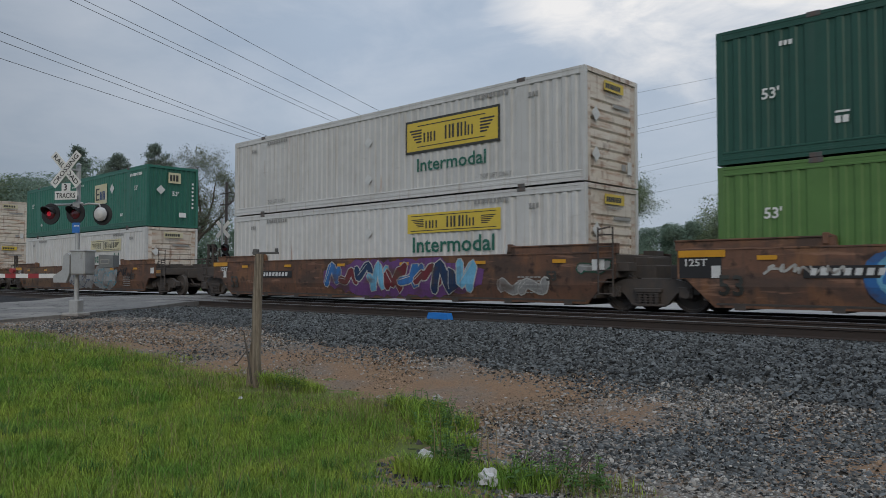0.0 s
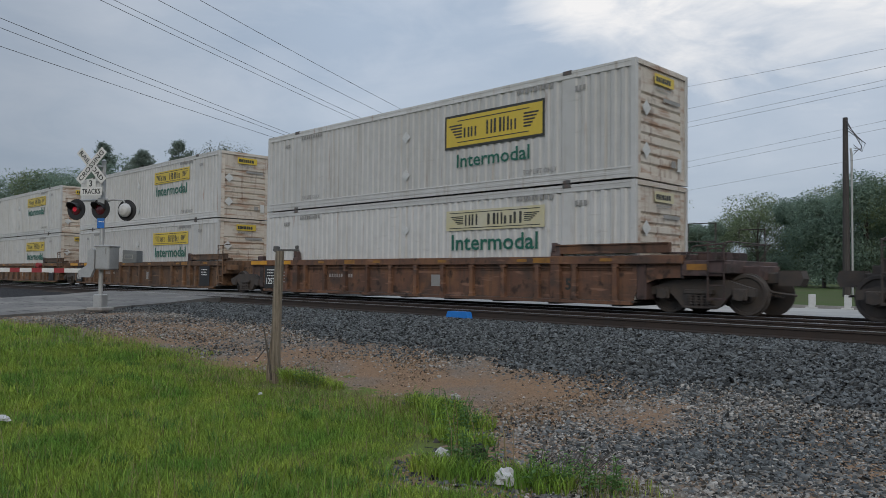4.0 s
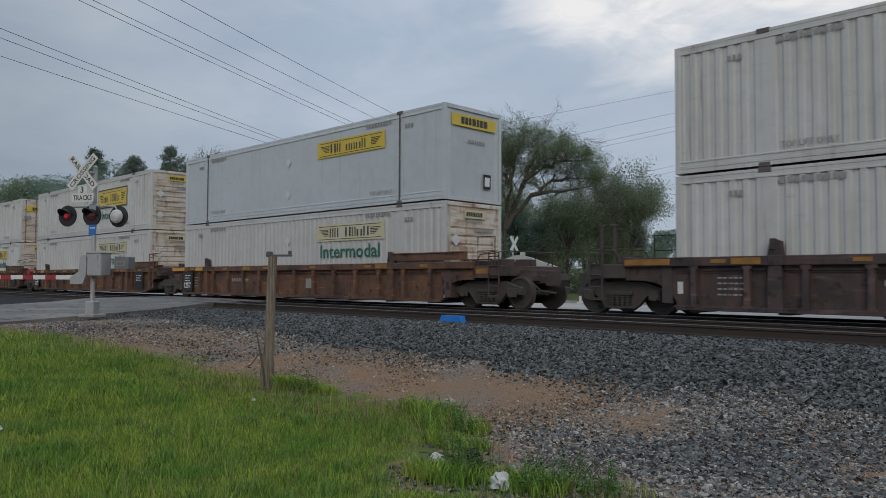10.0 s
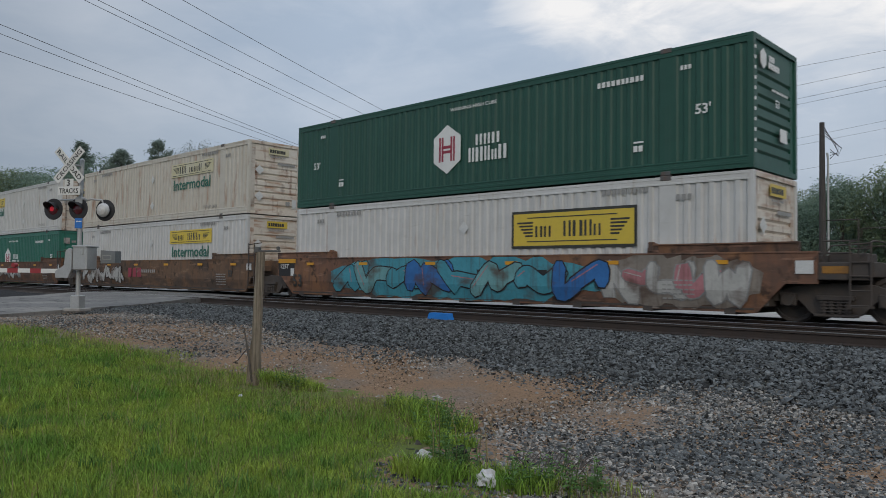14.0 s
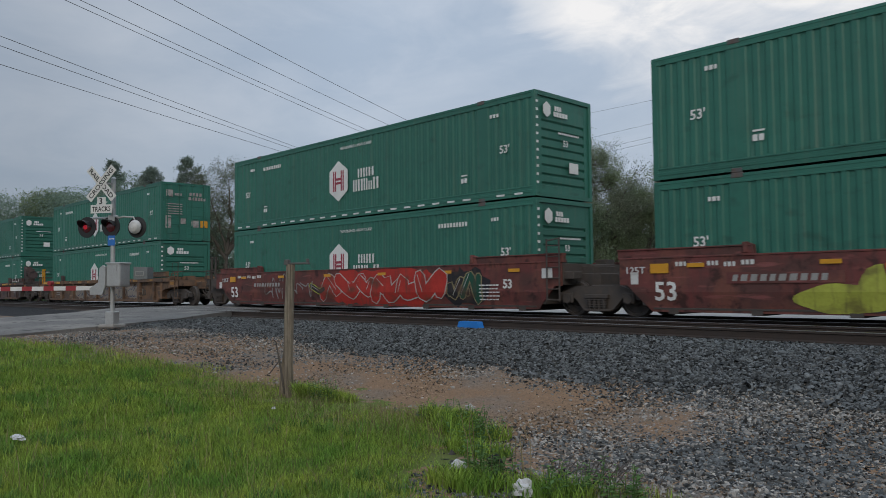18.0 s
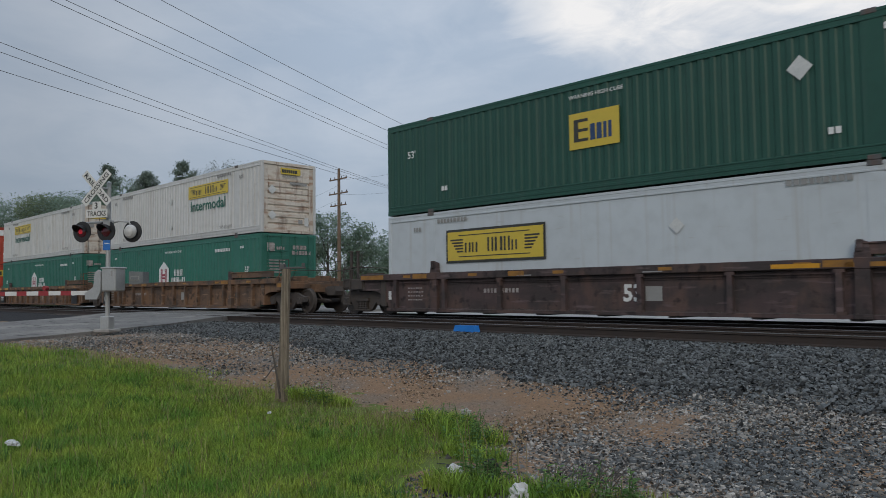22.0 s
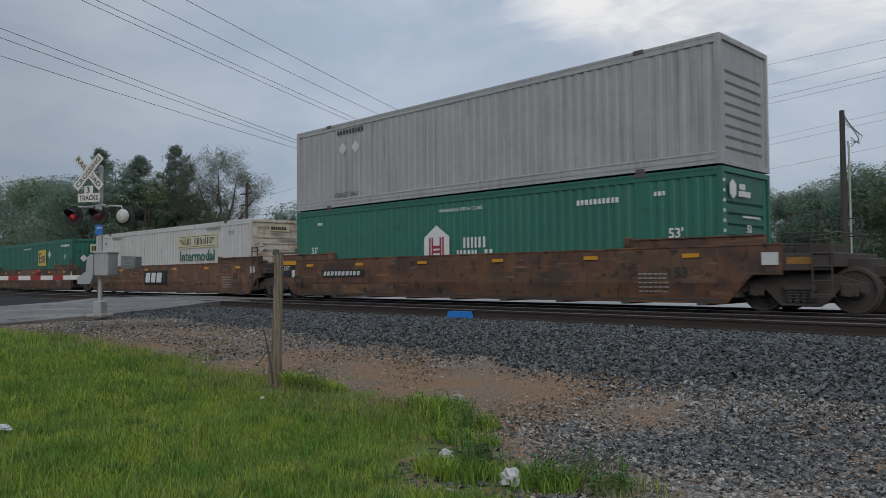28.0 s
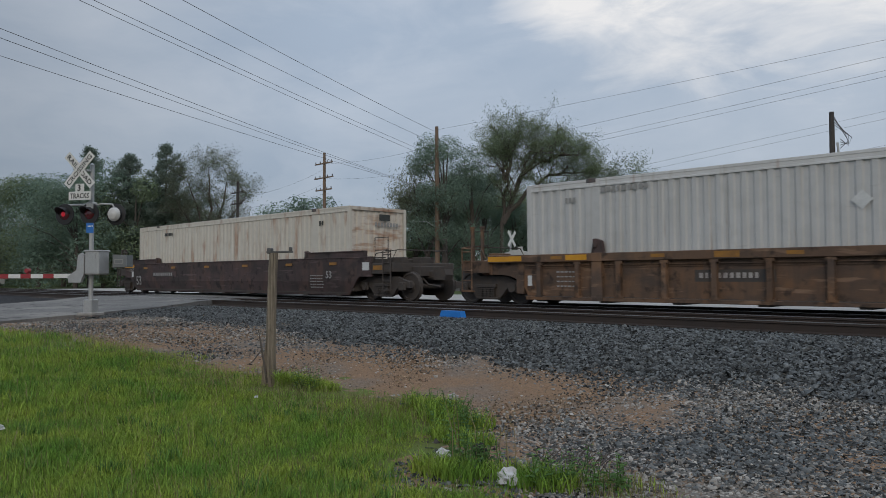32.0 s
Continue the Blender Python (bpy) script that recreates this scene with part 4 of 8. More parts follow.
def raised_chord(material):
    def make():
        bm = bmesh.new()
        prism(bm, [(5.75, 1.39), (9.0, 1.39), (9.0, 1.60), (5.95, 1.615), (5.75, 1.55)], -SY + 0.01, -SY + 0.15)
        box(bm, 5.78, 9.0, -SY - 0.02, -SY + 0.16, 1.59, 1.625, 0.006)
        return mesh_of("raised_chord", bm, material)
    return keyed(("chord", material.name), make)


def guide_mesh(material):
    def make():
        bm = bmesh.new()
        prism(bm, [(-0.16, 1.32), (0.16, 1.32), (0.12, 1.62), (0.02, 1.66), (-0.10, 1.62)], -SY + 0.0, -SY + 0.13)
        box(bm, -0.10, 0.02, -SY - 0.03, -SY + 0.10, 1.45, 1.68, 0.015)
        return mesh_of("guide", bm, material)
    return keyed(("guide", material.name), make)


def floor_mesh():
    def make():
        bm = bmesh.new()
        for i in range(9):
            x = -7.6 + i * 1.9
            box(bm, x - 0.12, x + 0.12, -SY + 0.06, SY - 0.06, 0.12, 0.25)
        box(bm, -8.1, 8.1, -SY + 0.06, -SY + 0.30, 0.22, 0.265)
        box(bm, -8.1, 8.1, SY - 0.30, SY - 0.06, 0.22, 0.265)
        return mesh_of("well_floor", bm, M_STEEL)
    return keyed("floor", make)


def platform(car, material, kind, turn):
    """The end over the truck: bolster box, draft sill, deck, end beam, boxes on the deck."""
    e = end_out(kind)
    rows = [("well_bulkhead", (8.15, 8.40, -SY + 0.07, SY - 0.07, 0.30, 1.32)), ("draft_sill", (8.3, e + (1.35 if kind == "coupled" else 0.6), -0.55, 0.55, 0.78, 1.10)),
            ("deck", (8.3, e - 0.10, -SY + 0.1, SY - 0.1, 1.22, 1.34)), ("end_beam", (e - 0.10, e, -SY + 0.07, SY - 0.07, 0.80, 1.36))]
    if kind == "coupled":
        rows += [("walkway", (e, e + 0.85, -SY + 0.05, SY - 0.05, 1.16, 1.21)), ("end_step", (e + 0.85, e + 0.98, -SY + 0.05, SY - 0.05, 0.92, 1.21)),
                 ("air_reservoir", (e + 0.0, e + 0.7, -0.75, -0.45, 1.21, 1.40)), ("valve_box", (e + 0.1, e + 0.5, 0.3, 0.8, 1.21, 1.42)),
                 ("side_skirt", (e - 0.05, e + 0.90, -SY + 0.03, -SY + 0.06, 0.86, 1.20)), ("side_skirt", (e - 0.05, e + 0.90, SY - 0.06, SY - 0.03, 0.86, 1.20)),
                 ("air_pipe", (e - 0.6, e + 0.6, -SY + 0.10, -SY + 0.14, 1.36, 1.40))]
    else:
        rows += [("centre_casting", (e - 0.15, e + 0.35, -0.5, 0.5, 0.95, 1.30)), ("stop_block", (e - 0.50, e - 0.15, -1.25, -0.95, 1.34, 1.47)), ("stop_block", (e - 0.45, e - 0.10, 0.75, 1.2, 1.34, 1.50)),
                 ("corner_gusset", (e - 0.02, e + 0.30, -SY + 0.12, -SY + 0.50, 0.95, 1.16))]
    for i, (name, dims) in enumerate(rows):
        put(name, keyed(("platform", material.name, kind, i), lambda: mesh_of(name, boxes(dims, bev=0.015), material)), car, rot=(0, 0, turn))


def coupler_mesh():
    def make():
        bm = bmesh.new()
        box(bm, 10.2, 11.0, -0.12, 0.12, 0.70, 0.96, 0.03)
        prism(bm, [(10.95, 0.66), (11.42, 0.66), (11.48, 0.82), (11.42, 1.0), (10.95, 1.0)], -0.20, 0.16)
        tube(bm, [(10.5, -0.35, 0.80), (10.9, -0.38, 0.52), (11.4, -0.35, 0.46)], 0.03, 6)
        return mesh_of("coupler", bm, M_STEEL)
    return keyed("coupler", make)


def ladder_mesh(material):
    def make():
        bm = bmesh.new()
        for x in (8.55, 8.95):
            tube(bm, [(x, -SY - 0.07, 0.38), (x, -SY - 0.07, 2.0)], 0.022, 6)
        for i in range(6):
            z = 0.42 + i * 0.28
            tube(bm, [(8.53, -SY - 0.07, z), (8.97, -SY - 0.07, z)], 0.017, 6)
        tube(bm, [(8.55, -SY - 0.07, 1.95), (8.55, -SY + 0.5, 2.05)], 0.02, 6)
        return mesh_of("ladder", bm, material)
    return keyed(("ladder", material.name), make)


def end_ladder(material):
    """A low ladder and step at the corner of a coupled end."""
    def make():
        bm = bmesh.new()
        y = -SY + 0.0
        for x in (9.93, 10.29):
            tube(bm, [(x, y, 0.36), (x, y, 1.58), (x, y + 0.35, 1.62)], 0.02, 6)
        for z in (0.38, 0.66, 0.94, 1.20, 1.46):
            tube(bm, [(9.92, y, z), (10.30, y, z)], 0.017, 6)
        box(bm, 9.90, 10.32, y - 0.01, y + 0.10, 0.34, 0.375)
        tube(bm, [(9.4, y + 0.02, 1.24), (9.6, y + 0.02, 1.52), (10.29, y + 0.02, 1.56)], 0.018, 6)
        return mesh_of("end_ladder", bm, material)
    return keyed(("end_ladder", material.name), make)


def end_post(material):
    """An upright with a small cap beside the end walkway."""
    bm = bmesh.new()
    box(bm, -0.04, 0.04, -SY + 0.08, -SY + 0.16, 1.10, 2.12, 0.008)
    box(bm, -0.055, 0.055, -SY + 0.065, -SY + 0.175, 2.10, 2.16, 0.008)
    return mesh_of("end_post", bm, material)


def bracket_mesh(material):
    """Two hooked arms that stand over the rear end of the well."""
    bm = bmesh.new()
    for x in (-8.45, -9.05):
        prism(bm, [(x - 0.07, 1.32), (x + 0.07, 1.32), (x + 0.07, 2.34), (x - 0.55, 2.46), (x - 0.60, 2.36), (x - 0.07, 2.20)], -1.05, -0.93)
        box(bm, x - 0.58, x - 0.40, -1.08, -0.90, 2.22, 2.48, 0.01)
        box(bm, x - 0.07, x + 0.07, -1.0, 1.0, 2.20, 2.30, 0.01)
    return mesh_of("end_bracket", bm, material)


def handrail_mesh():
    """Grab rails and an uncoupling lever at a coupled end."""
    def make():
        bm = bmesh.new()
        for y in (-SY + 0.12, SY - 0.12):
            tube(bm, [(9.42, y, 1.22), (9.42, y, 2.02), (10.05, y, 2.02), (10.05, y, 1.22)], 0.02, 6)
            tube(bm, [(9.42, y, 1.62), (10.05, y, 1.62)], 0.016, 6)
        tube(bm, [(10.15, -SY + 0.1, 1.02), (10.30, -0.6, 1.0), (10.45, -0.2, 1.05)], 0.016, 6)
        tube(bm, [(10.0, -SY + 0.3, 1.24), (10.25, -SY + 0.3, 1.62), (10.25, SY - 0.3, 1.62), (10.0, SY - 0.3, 1.24)], 0.018, 6)
        tube(bm, [(10.0, -0.4, 0.8), (10.5, -0.45, 0.55), (11.1, -0.3, 0.42)], 0.028, 6)
        return mesh_of("handrail", bm, M_STEEL)
    return keyed("handrail", make)


def brake_mesh(material):
    def make():
        bm = bmesh.new()
        prism(bm, [(8.66, 1.30), (9.24, 1.30), (9.24, 2.30), (9.14, 2.42), (8.66, 2.46)], -1.24, -1.18)
        box(bm, 8.64, 8.70, -1.24, -0.70, 1.30, 2.44, 0.01)
        box(bm, 9.20, 9.26, -1.24, -0.70, 1.30, 2.28, 0.01)
        lathe(bm, [(9.30, 0.28), (9.34, 0.28)], "x", 16, (0, -0.80, 1.85))
        tube(bm, [(9.26, -0.8, 1.85), (9.32, -0.8, 1.85)], 0.05, 8)
        return mesh_of("brake_stand", bm, material)
    return keyed(("brake", material.name), make)


def frame_mesh():
    """A truck's cast side frames, spring nest and bolster."""
    def make():
        bm = bmesh.new()
        for s in (-1, 1):
            y0, y1 = sorted((s * 0.98, s * 1.12))
            prism(bm, [(-1.22, 0.42), (-1.22, 0.60), (-0.98, 0.66), (-0.62, 0.78), (0.62, 0.78), (0.98, 0.66), (1.22, 0.60), (1.22, 0.42), (0.70, 0.46),
                       (0.46, 0.20), (0.30, 0.13), (-0.30, 0.13), (-0.46, 0.20), (-0.70, 0.46)], y0, y1)
            y0, y1 = sorted((s * 1.10, s * 1.17))
            for x in (-0.90, 0.90):
                box(bm, x - 0.16, x + 0.16, y0, y1, 0.34, 0.60, 0.02)
            for x in (-0.21, -0.07, 0.07, 0.21):
                lathe(bm, [(0.20, 0.06), (0.45, 0.06)], "z", 8, (x, s * 1.15, 0))
            for z in (0.24, 0.30, 0.36, 0.42):
                box(bm, -0.29, 0.29, *sorted((s * 1.08, s * 1.225)), z, z + 0.022)
            box(bm, -0.34, 0.34, *sorted((s * 1.05, s * 1.22)), 0.46, 0.56, 0.015)
            box(bm, -0.40, 0.40, *sorted((s * 1.05, s * 1.20)), 0.14, 0.20, 0.015)
        box(bm, -0.24, 0.24, -1.1, 1.1, 0.50, 0.80, 0.03)
        return mesh_of("truck", bm, M_STEEL)
    return keyed("truckframe", make)


def wheelset_meshes():
    def make():
        bm = bmesh.new()
        for s in (-1, 1):
            lathe(bm, [(s * 0.68, 0.485), (s * 0.705, 0.485), (s * 0.715, 0.455), (s * 0.815, 0.45), (s * 0.815, 0.39), (s * 0.78, 0.37), (s * 0.77, 0.20), (s * 0.83, 0.16), (s * 0.83, 0.10)], "y", 20)
        lathe(bm, [(-1.12, 0.085), (1.12, 0.085)], "y", 12)
        lathe(bm, [(-1.19, 0.12), (-1.10, 0.13)], "y", 12)
        lathe(bm, [(1.10, 0.13), (1.19, 0.12)], "y", 12)
        a = mesh_of("wheelset", bm, M_STEEL)
        bm = bmesh.new()
        for s in (-1, 1):
            lathe(bm, [(s * 0.722, 0.4575), (s * 0.812, 0.4525)], "y", 28)
        return a, mesh_of("tread", bm, M_TREAD)
    return keyed("wheelset", make)


def truck(car, x):
    t = put("truck", frame_mesh(), car, (x, 0, 0), label="dark cast-steel truck frame with springs")
    a, b = wheelset_meshes()
    for dx in (-0.90, 0.90):
        put("wheelset", a, t, (dx, 0, 0.455))
    return t


# graffiti: painted strokes, an outline below and a fill above
PAINTS = {
    "white": (0.46, 0.46, 0.44), "silver": (0.27, 0.275, 0.275), "black": (0.025, 0.025, 0.03), "blue": (0.04, 0.16, 0.42), "sky": (0.16, 0.42, 0.62), "cyan": (0.07, 0.30, 0.38),
    "teal": (0.16, 0.36, 0.38), "red": (0.45, 0.04, 0.03), "orange": (0.55, 0.20, 0.04), "yellow": (0.52, 0.46, 0.10), "lime": (0.42, 0.46, 0.08), "purple": (0.16, 0.07, 0.22),
    "navy": (0.02, 0.045, 0.11), "green": (0.02, 0.09, 0.06), "pink": (0.45, 0.2, 0.22), "cream": (0.30, 0.25, 0.14), "maroon": (0.16, 0.03, 0.04), "ochre": (0.40, 0.23, 0.07), "taupe": (0.25, 0.22, 0.19),
}


def paint(name):
    return mat("spray_" + name, PAINTS[name], 0.6, color2=tuple(0.7 * v for v in PAINTS[name]), scale=2.0, amount=0.8, spec=0.25, layers=(((0.085, 0.05, 0.035), (1.2, 1.2, 2.2), 0.54, 0.70, 0.8), ((0.07, 0.05, 0.04), (9, 9, 0.4), 0.55, 0.72, 0.6)))


def flow(pts, per=5):
    """A smooth line through points."""
    P = [Vector(pts[0]) * 2 - Vector(pts[1])] + [Vector(p) for p in pts] + [Vector(pts[-1]) * 2 - Vector(pts[-2])]
    out = []
    for i in range(1, len(P) - 2):
        for k in range(per):
            t = k / per
            out.append(0.5 * (2 * P[i] + (P[i + 1] - P[i - 1]) * t + (2 * P[i - 1] - 5 * P[i] + 4 * P[i + 1] - P[i + 2]) * t * t + (3 * P[i] - P[i - 1] - 3 * P[i + 1] + P[i + 2]) * t ** 3))
    return out + [P[-2]]


def ribbon(pts, width, y, per=5):
    """A sprayed stroke: one smooth band with round ends along points in x and z."""
    bm = bmesh.new()
    L = flow(pts, per)
    n = len(L)
    clamp = lambda z: min(1.375, max(0.19, z))
    rows = []
    for i, p in enumerate(L):
        d = (L[min(i + 1, n - 1)] - L[max(i - 1, 0)]).normalized()
        q = Vector((-d.y, d.x)) * width / 2
        if i == 0:
            rows.append((p - d * width * 0.42 + q * 0.45, p - d * width * 0.42 - q * 0.45))
        rows.append((p + q, p - q))
        if i == n - 1:
            rows.append((p + d * width * 0.42 + q * 0.45, p + d * width * 0.42 - q * 0.45))
    vs = [[bm.verts.new((v.x, y - 0.00003 * i, clamp(v.y))) for v in r] for i, r in enumerate(rows)]
    for r0, r1 in zip(vs, vs[1:]):
        bm.faces.new((r0[0], r1[0], r1[1], r0[1]))
    return bm


def scrawl(rng):
    """A looping stroke in a unit square: it swings up and down and doubles back."""
    n = rng.choice((4, 5, 5, 6))
    up = rng.random() < 0.5
    pts = []
    for i in range(n):
        a = i / (n - 1) + rng.uniform(-0.30, 0.30)
        b = rng.uniform(0.62, 1.0) if up else rng.uniform(0.0, 0.38)
        if rng.random() < 0.2:
            b = rng.uniform(0.35, 0.65)
        pts.append((min(1.1, max(-0.1, a)), b))
        up = not up
    return pts


def graffiti(car, x0, x1, z0, z1, fills, outline, n, seed, fat=0.26, haze=None, ribbed=False, shine="white", lift=0.0):
    """A painted piece: n fat looping shapes, each with its outline below and a highlight above."""
    rng = random.Random(seed)
    y = -SY - 0.017 - lift + (0.112 if ribbed else 0.0)
    w, h = (x1 - x0) / n, z1 - z0
    if haze:
        bm = bmesh.new()
        m = 4 * n + 3
        vs = []
        for i in range(m):
            x = x0 - 0.25 + (x1 - x0 + 0.5) * i / (m - 1)
            e = min(1.0, 0.35 + 3.0 * min(i, m - 1 - i) / m)
            c = (z0 + z1) / 2
            vs.append((bm.verts.new((x, y + 0.004, max(0.18, c - e * h * rng.uniform(0.40, 0.60)))), bm.verts.new((x + rng.uniform(-0.1, 0.1), y + 0.004, min(1.38, c + e * h * rng.uniform(0.40, 0.60))))))
        for r0, r1 in zip(vs, vs[1:]):
            bm.faces.new((r0[0], r1[0], r1[1], r0[1]))
        part("graffiti_ground", bent(bm, ribbed), paint(haze), car, haze + " sprayed background colour")
    thin = fat < 0.12
    for i in range(n):
        wd = min(fat * rng.uniform(0.9, 1.15), 0.5 * w) if not thin else fat
        lean, grow_ = rng.uniform(-0.10, 0.16), rng.uniform(1.0, 1.15)
        m = wd / 2 + (0.03 if not thin else 0.0)
        pts = []
        for a, b in scrawl(rng):
            a = (a - 0.5) * grow_ + 0.5 + lean * (b - 0.5)
            pts.append((x0 + (i + a) * w, z0 + m + (h - 2 * m) * b))
        f = fills[i % len(fills)]
        base = y - 0.0035 * i
        shape = part("graffiti_shape", bent(ribbon(pts, wd, base - 0.0018), ribbed), paint(f), car, f + " sprayed shape")
        if not thin:
            part("graffiti_outline", bent(ribbon(pts, wd + 0.075, base), ribbed), paint(outline), shape, outline + " sprayed outline")
            j = rng.randrange(len(pts) - 2)
            part("graffiti_shine", bent(ribbon([(a - 0.22 * wd, b + 0.2 * wd) for a, b in pts[j:j + 2]], 0.025, base - 0.0032, 3), ribbed), paint(shine), shape)


def blot(car, x, z, rx, rz, colour, seed, layer=0, name="graffiti_shape"):
    """A sprayed cloud or bubble with a soft, lobed rim."""
    rng = random.Random(seed)
    bm = bmesh.new()
    ph = rng.uniform(0, 6)
    prism(bm, [(x + rx * math.cos(a) * (1 + 0.07 * math.sin(3 * a + ph)), min(1.378, max(0.19, z + rz * math.sin(a) * (1 + 0.07 * math.sin(5 * a + ph))))) for a in (2 * math.pi * k / 26 for k in range(26))],
          -SY - 0.018 - 0.004 * layer, -SY - 0.017 - 0.004 * layer)
    part(name, bent(bm), paint(colour), car, colour + " sprayed blot")


def patch(car, x0, x1, z0, z1, material, seed, name="repainted_patch", label="repainted patch"):
    rng = random.Random(seed)
    bm = bmesh.new()
    j = lambda: rng.uniform(-0.05, 0.05)
    prism(bm, [(x0 + j(), z0), (x1 + j(), z0), (x1 + j(), z1), (x0 + j(), z1)], -SY - 0.003, -SY)
    part(name, bent(bm), material, car, label)


def side_put(car, me, x, z, name, label="", layer=0, ribbed=False):
    if not ribbed and z < CREASE:
        key = ("bent", me.name, round(z, 3))
        if key not in WMESH:
            bm = bmesh.new()
            bm.from_mesh(me)
            bmesh.ops.translate(bm, verts=bm.verts, vec=(0, 0, z))
            bent(bm)
            bmesh.ops.translate(bm, verts=bm.verts, vec=(0, 0, -z))
            WMESH[key] = mesh_of(me.name, bm, me.materials[0])
        me = WMESH[key]
    return put(name, me, car, (x, -SY - 0.017 - 0.005 * layer + (0.116 if ribbed else 0), z), label=label)


def well_car(kind, material, rear, front, own_rear, own_front, opts):
    """kind: smooth or ribbed; rear and front: coupled or joint (a shared truck); own_*: whether that truck belongs to this car."""
    car = new("well_car")
    ribbed = kind == "ribbed"
    side = (ribbed_side if ribbed else smooth_side)(material, rear, front)
    put("side_sill", side, car)
    other = (ribbed_side if ribbed else smooth_side)(material, front, rear)
    put("side_sill", other, car, rot=(0, 0, 180))
    put("well_floor", floor_mesh(), car)
    if ribbed:
        r = rib_mesh(material)
        n = opts.get("ribs", 14)
        for i in range(n):
            x = -7.6 + i * 15.2 / (n - 1)
            put("rib", r, car, (x, 0, 0))
    ch = raised_chord(material)
    put("raised_chord", ch, car)
    put("raised_chord", ch, car, rot=(0, 0, 180))
    if opts.get("rear_chord", not ribbed):
        put("raised_chord", keyed(("chord_m", material.name), lambda: mirror_x(raised_chord(material))), car)
    g = guide_mesh(material if not ribbed else M_DARK)
    for x in (-5.85, 5.85):
        put("guide", g, car, (x, 0, 0))
        put("guide", g, car, (x, 0, 0), (0, 0, 180))
    ends = material if material in (M_YELLOW, M_OCHRE) else (M_DARK if ribbed and material is not M_DARK else M_STEEL)
    platform(car, ends, front, 0)
    platform(car, ends, rear, 180)
    if front == "joint":
        put("ladder", ladder_mesh(M_STEEL if not ribbed else material), car)
    else:
        put("end_ladder", end_ladder(ends), car)
        put("reflector", plate(0.48, 0.14, M_REFLD), car, (end_out(front) + 0.08, -SY + 0.025, 0.99), label="amber reflective plate")
    if rear == "coupled":
        put("end_ladder", keyed(("end_ladder_m", ends.name), lambda: mirror_x(end_ladder(ends))), car)
        post = keyed(("end_post", ends.name, opts.get("posts")), lambda: end_post(M_REFL if opts.get("posts") == "yellow" else ends))
        for dx in (0.28, 0.64):
            put("end_post", post, car, (-end_out(rear) - dx, 0, 0), label="upright stanchion")
    if front == "coupled":
        put("coupler", coupler_mesh(), car)
        put("handrail", handrail_mesh(), car)
    if rear == "coupled":
        put("coupler", coupler_mesh(), car, rot=(0, 0, 180))
        put("handrail", handrail_mesh(), car, rot=(0, 0, 180))
        if opts.get("rear_brake"):
            put("brake_stand", keyed(("brake_m", material.name, ribbed), lambda: mirror_x(brake_mesh(material if ribbed else M_STEEL))), car)
    if ribbed and material is M_DARK:
        # plates and stencils on the top chord near the leading end
        for x, w, h, m in ((4.15, 0.95, 0.09, M_REFL), (5.55, 0.95, 0.09, M_REFLD), (6.75, 0.12, 0.24, M_PLACARD), (7.35, 0.12, 0.24, M_PLACARD), (7.0, 0.2, 0.08, M_PLACARD), (7.65, 0.26, 0.10, M_PLACARD), (8.1, 0.12, 0.26, M_PLACARD), (1.2, 0.5, 0.03, M_GREYTXT), (-2.6, 0.5, 0.03, M_GREYTXT)):
            top = x > 5.8
            put("mark", plate(w, h, m), car, (x, -SY - (0.024 if not top else 0.003), 1.16 if not top else 1.36))
        for i in range(5):
            put("stencil_line", bars(5, 0.16, 0.035, 0.03, M_STENCIL, seed=i + 30), car, (6.75, -SY + 0.095, 0.50 + 0.1 * i))
        if opts.get("step_rear"):
            put("step_plate", plate(2.5, 0.17, M_TAN), car, (-7.7, -SY - 0.022, 0.16), label="tan worn step plate")
        if opts.get("front_brake"):
            put("step_plate", plate(2.6, 0.15, M_OCHRE), car, (5.0, -SY - 0.02, 0.17), label="tan worn step plate")
    if opts.get("rear_brake") and rear == "joint":
        put("brake_stand", keyed(("brake_m", material.name, ribbed), lambda: mirror_x(brake_mesh(material))), car)
    if opts.get("bracket"):
        put("end_bracket", keyed(("bracket", material.name), lambda: bracket_mesh(material)), car, label="brown hooked steel bracket")
    if opts.get("front_brake"):
        put("brake_stand", brake_mesh(material if ribbed else M_STEEL), car)
    if own_front:
        truck(car, 9.80 if front == "joint" else 9.60)
    if own_rear:
        truck(car, -9.80 if rear == "joint" else -9.60)
    # markings
    for x in (-7.2, -4.4, -1.4, 1.6, 4.6, 7.2):
        if ribbed:
            put("reflector", plate(0.34, 0.08, M_REFLD), car, (x, -SY - 0.021, 1.195))
        else:
            side_put(car, plate(0.40, 0.09, M_REFLD if opts.get("dull") else M_REFL), x, 1.17, "reflector", "", 2)
    e = end_out(rear)
    if ribbed:
        amber = M_REFLD if material is M_DARK else M_OCHRE if opts.get("dull") else M_REFL
        for x, w, m in ((-e + 0.05, 1.15, amber), (-6.75, 0.62, amber), (5.15, 0.55, M_REFLD), (-2.9, 0.55, M_REFLD)):
            put("reflector", plate(w, 0.135, m), car, (x, -SY - 0.024, 1.165), label="amber reflective plate")
        put("notice", plate(0.13, 0.27, M_PLACARD), car, (-8.02, -SY + 0.092, 0.52), label="white upright tag")
        put("wide_rib", keyed(("wide_rib", material.name), lambda: wide_rib(material)), car, (-5.85, 0, 0))
        put("wide_rib", keyed(("wide_rib", material.name), lambda: wide_rib(material)), car, (5.85, 0, 0))
    else:
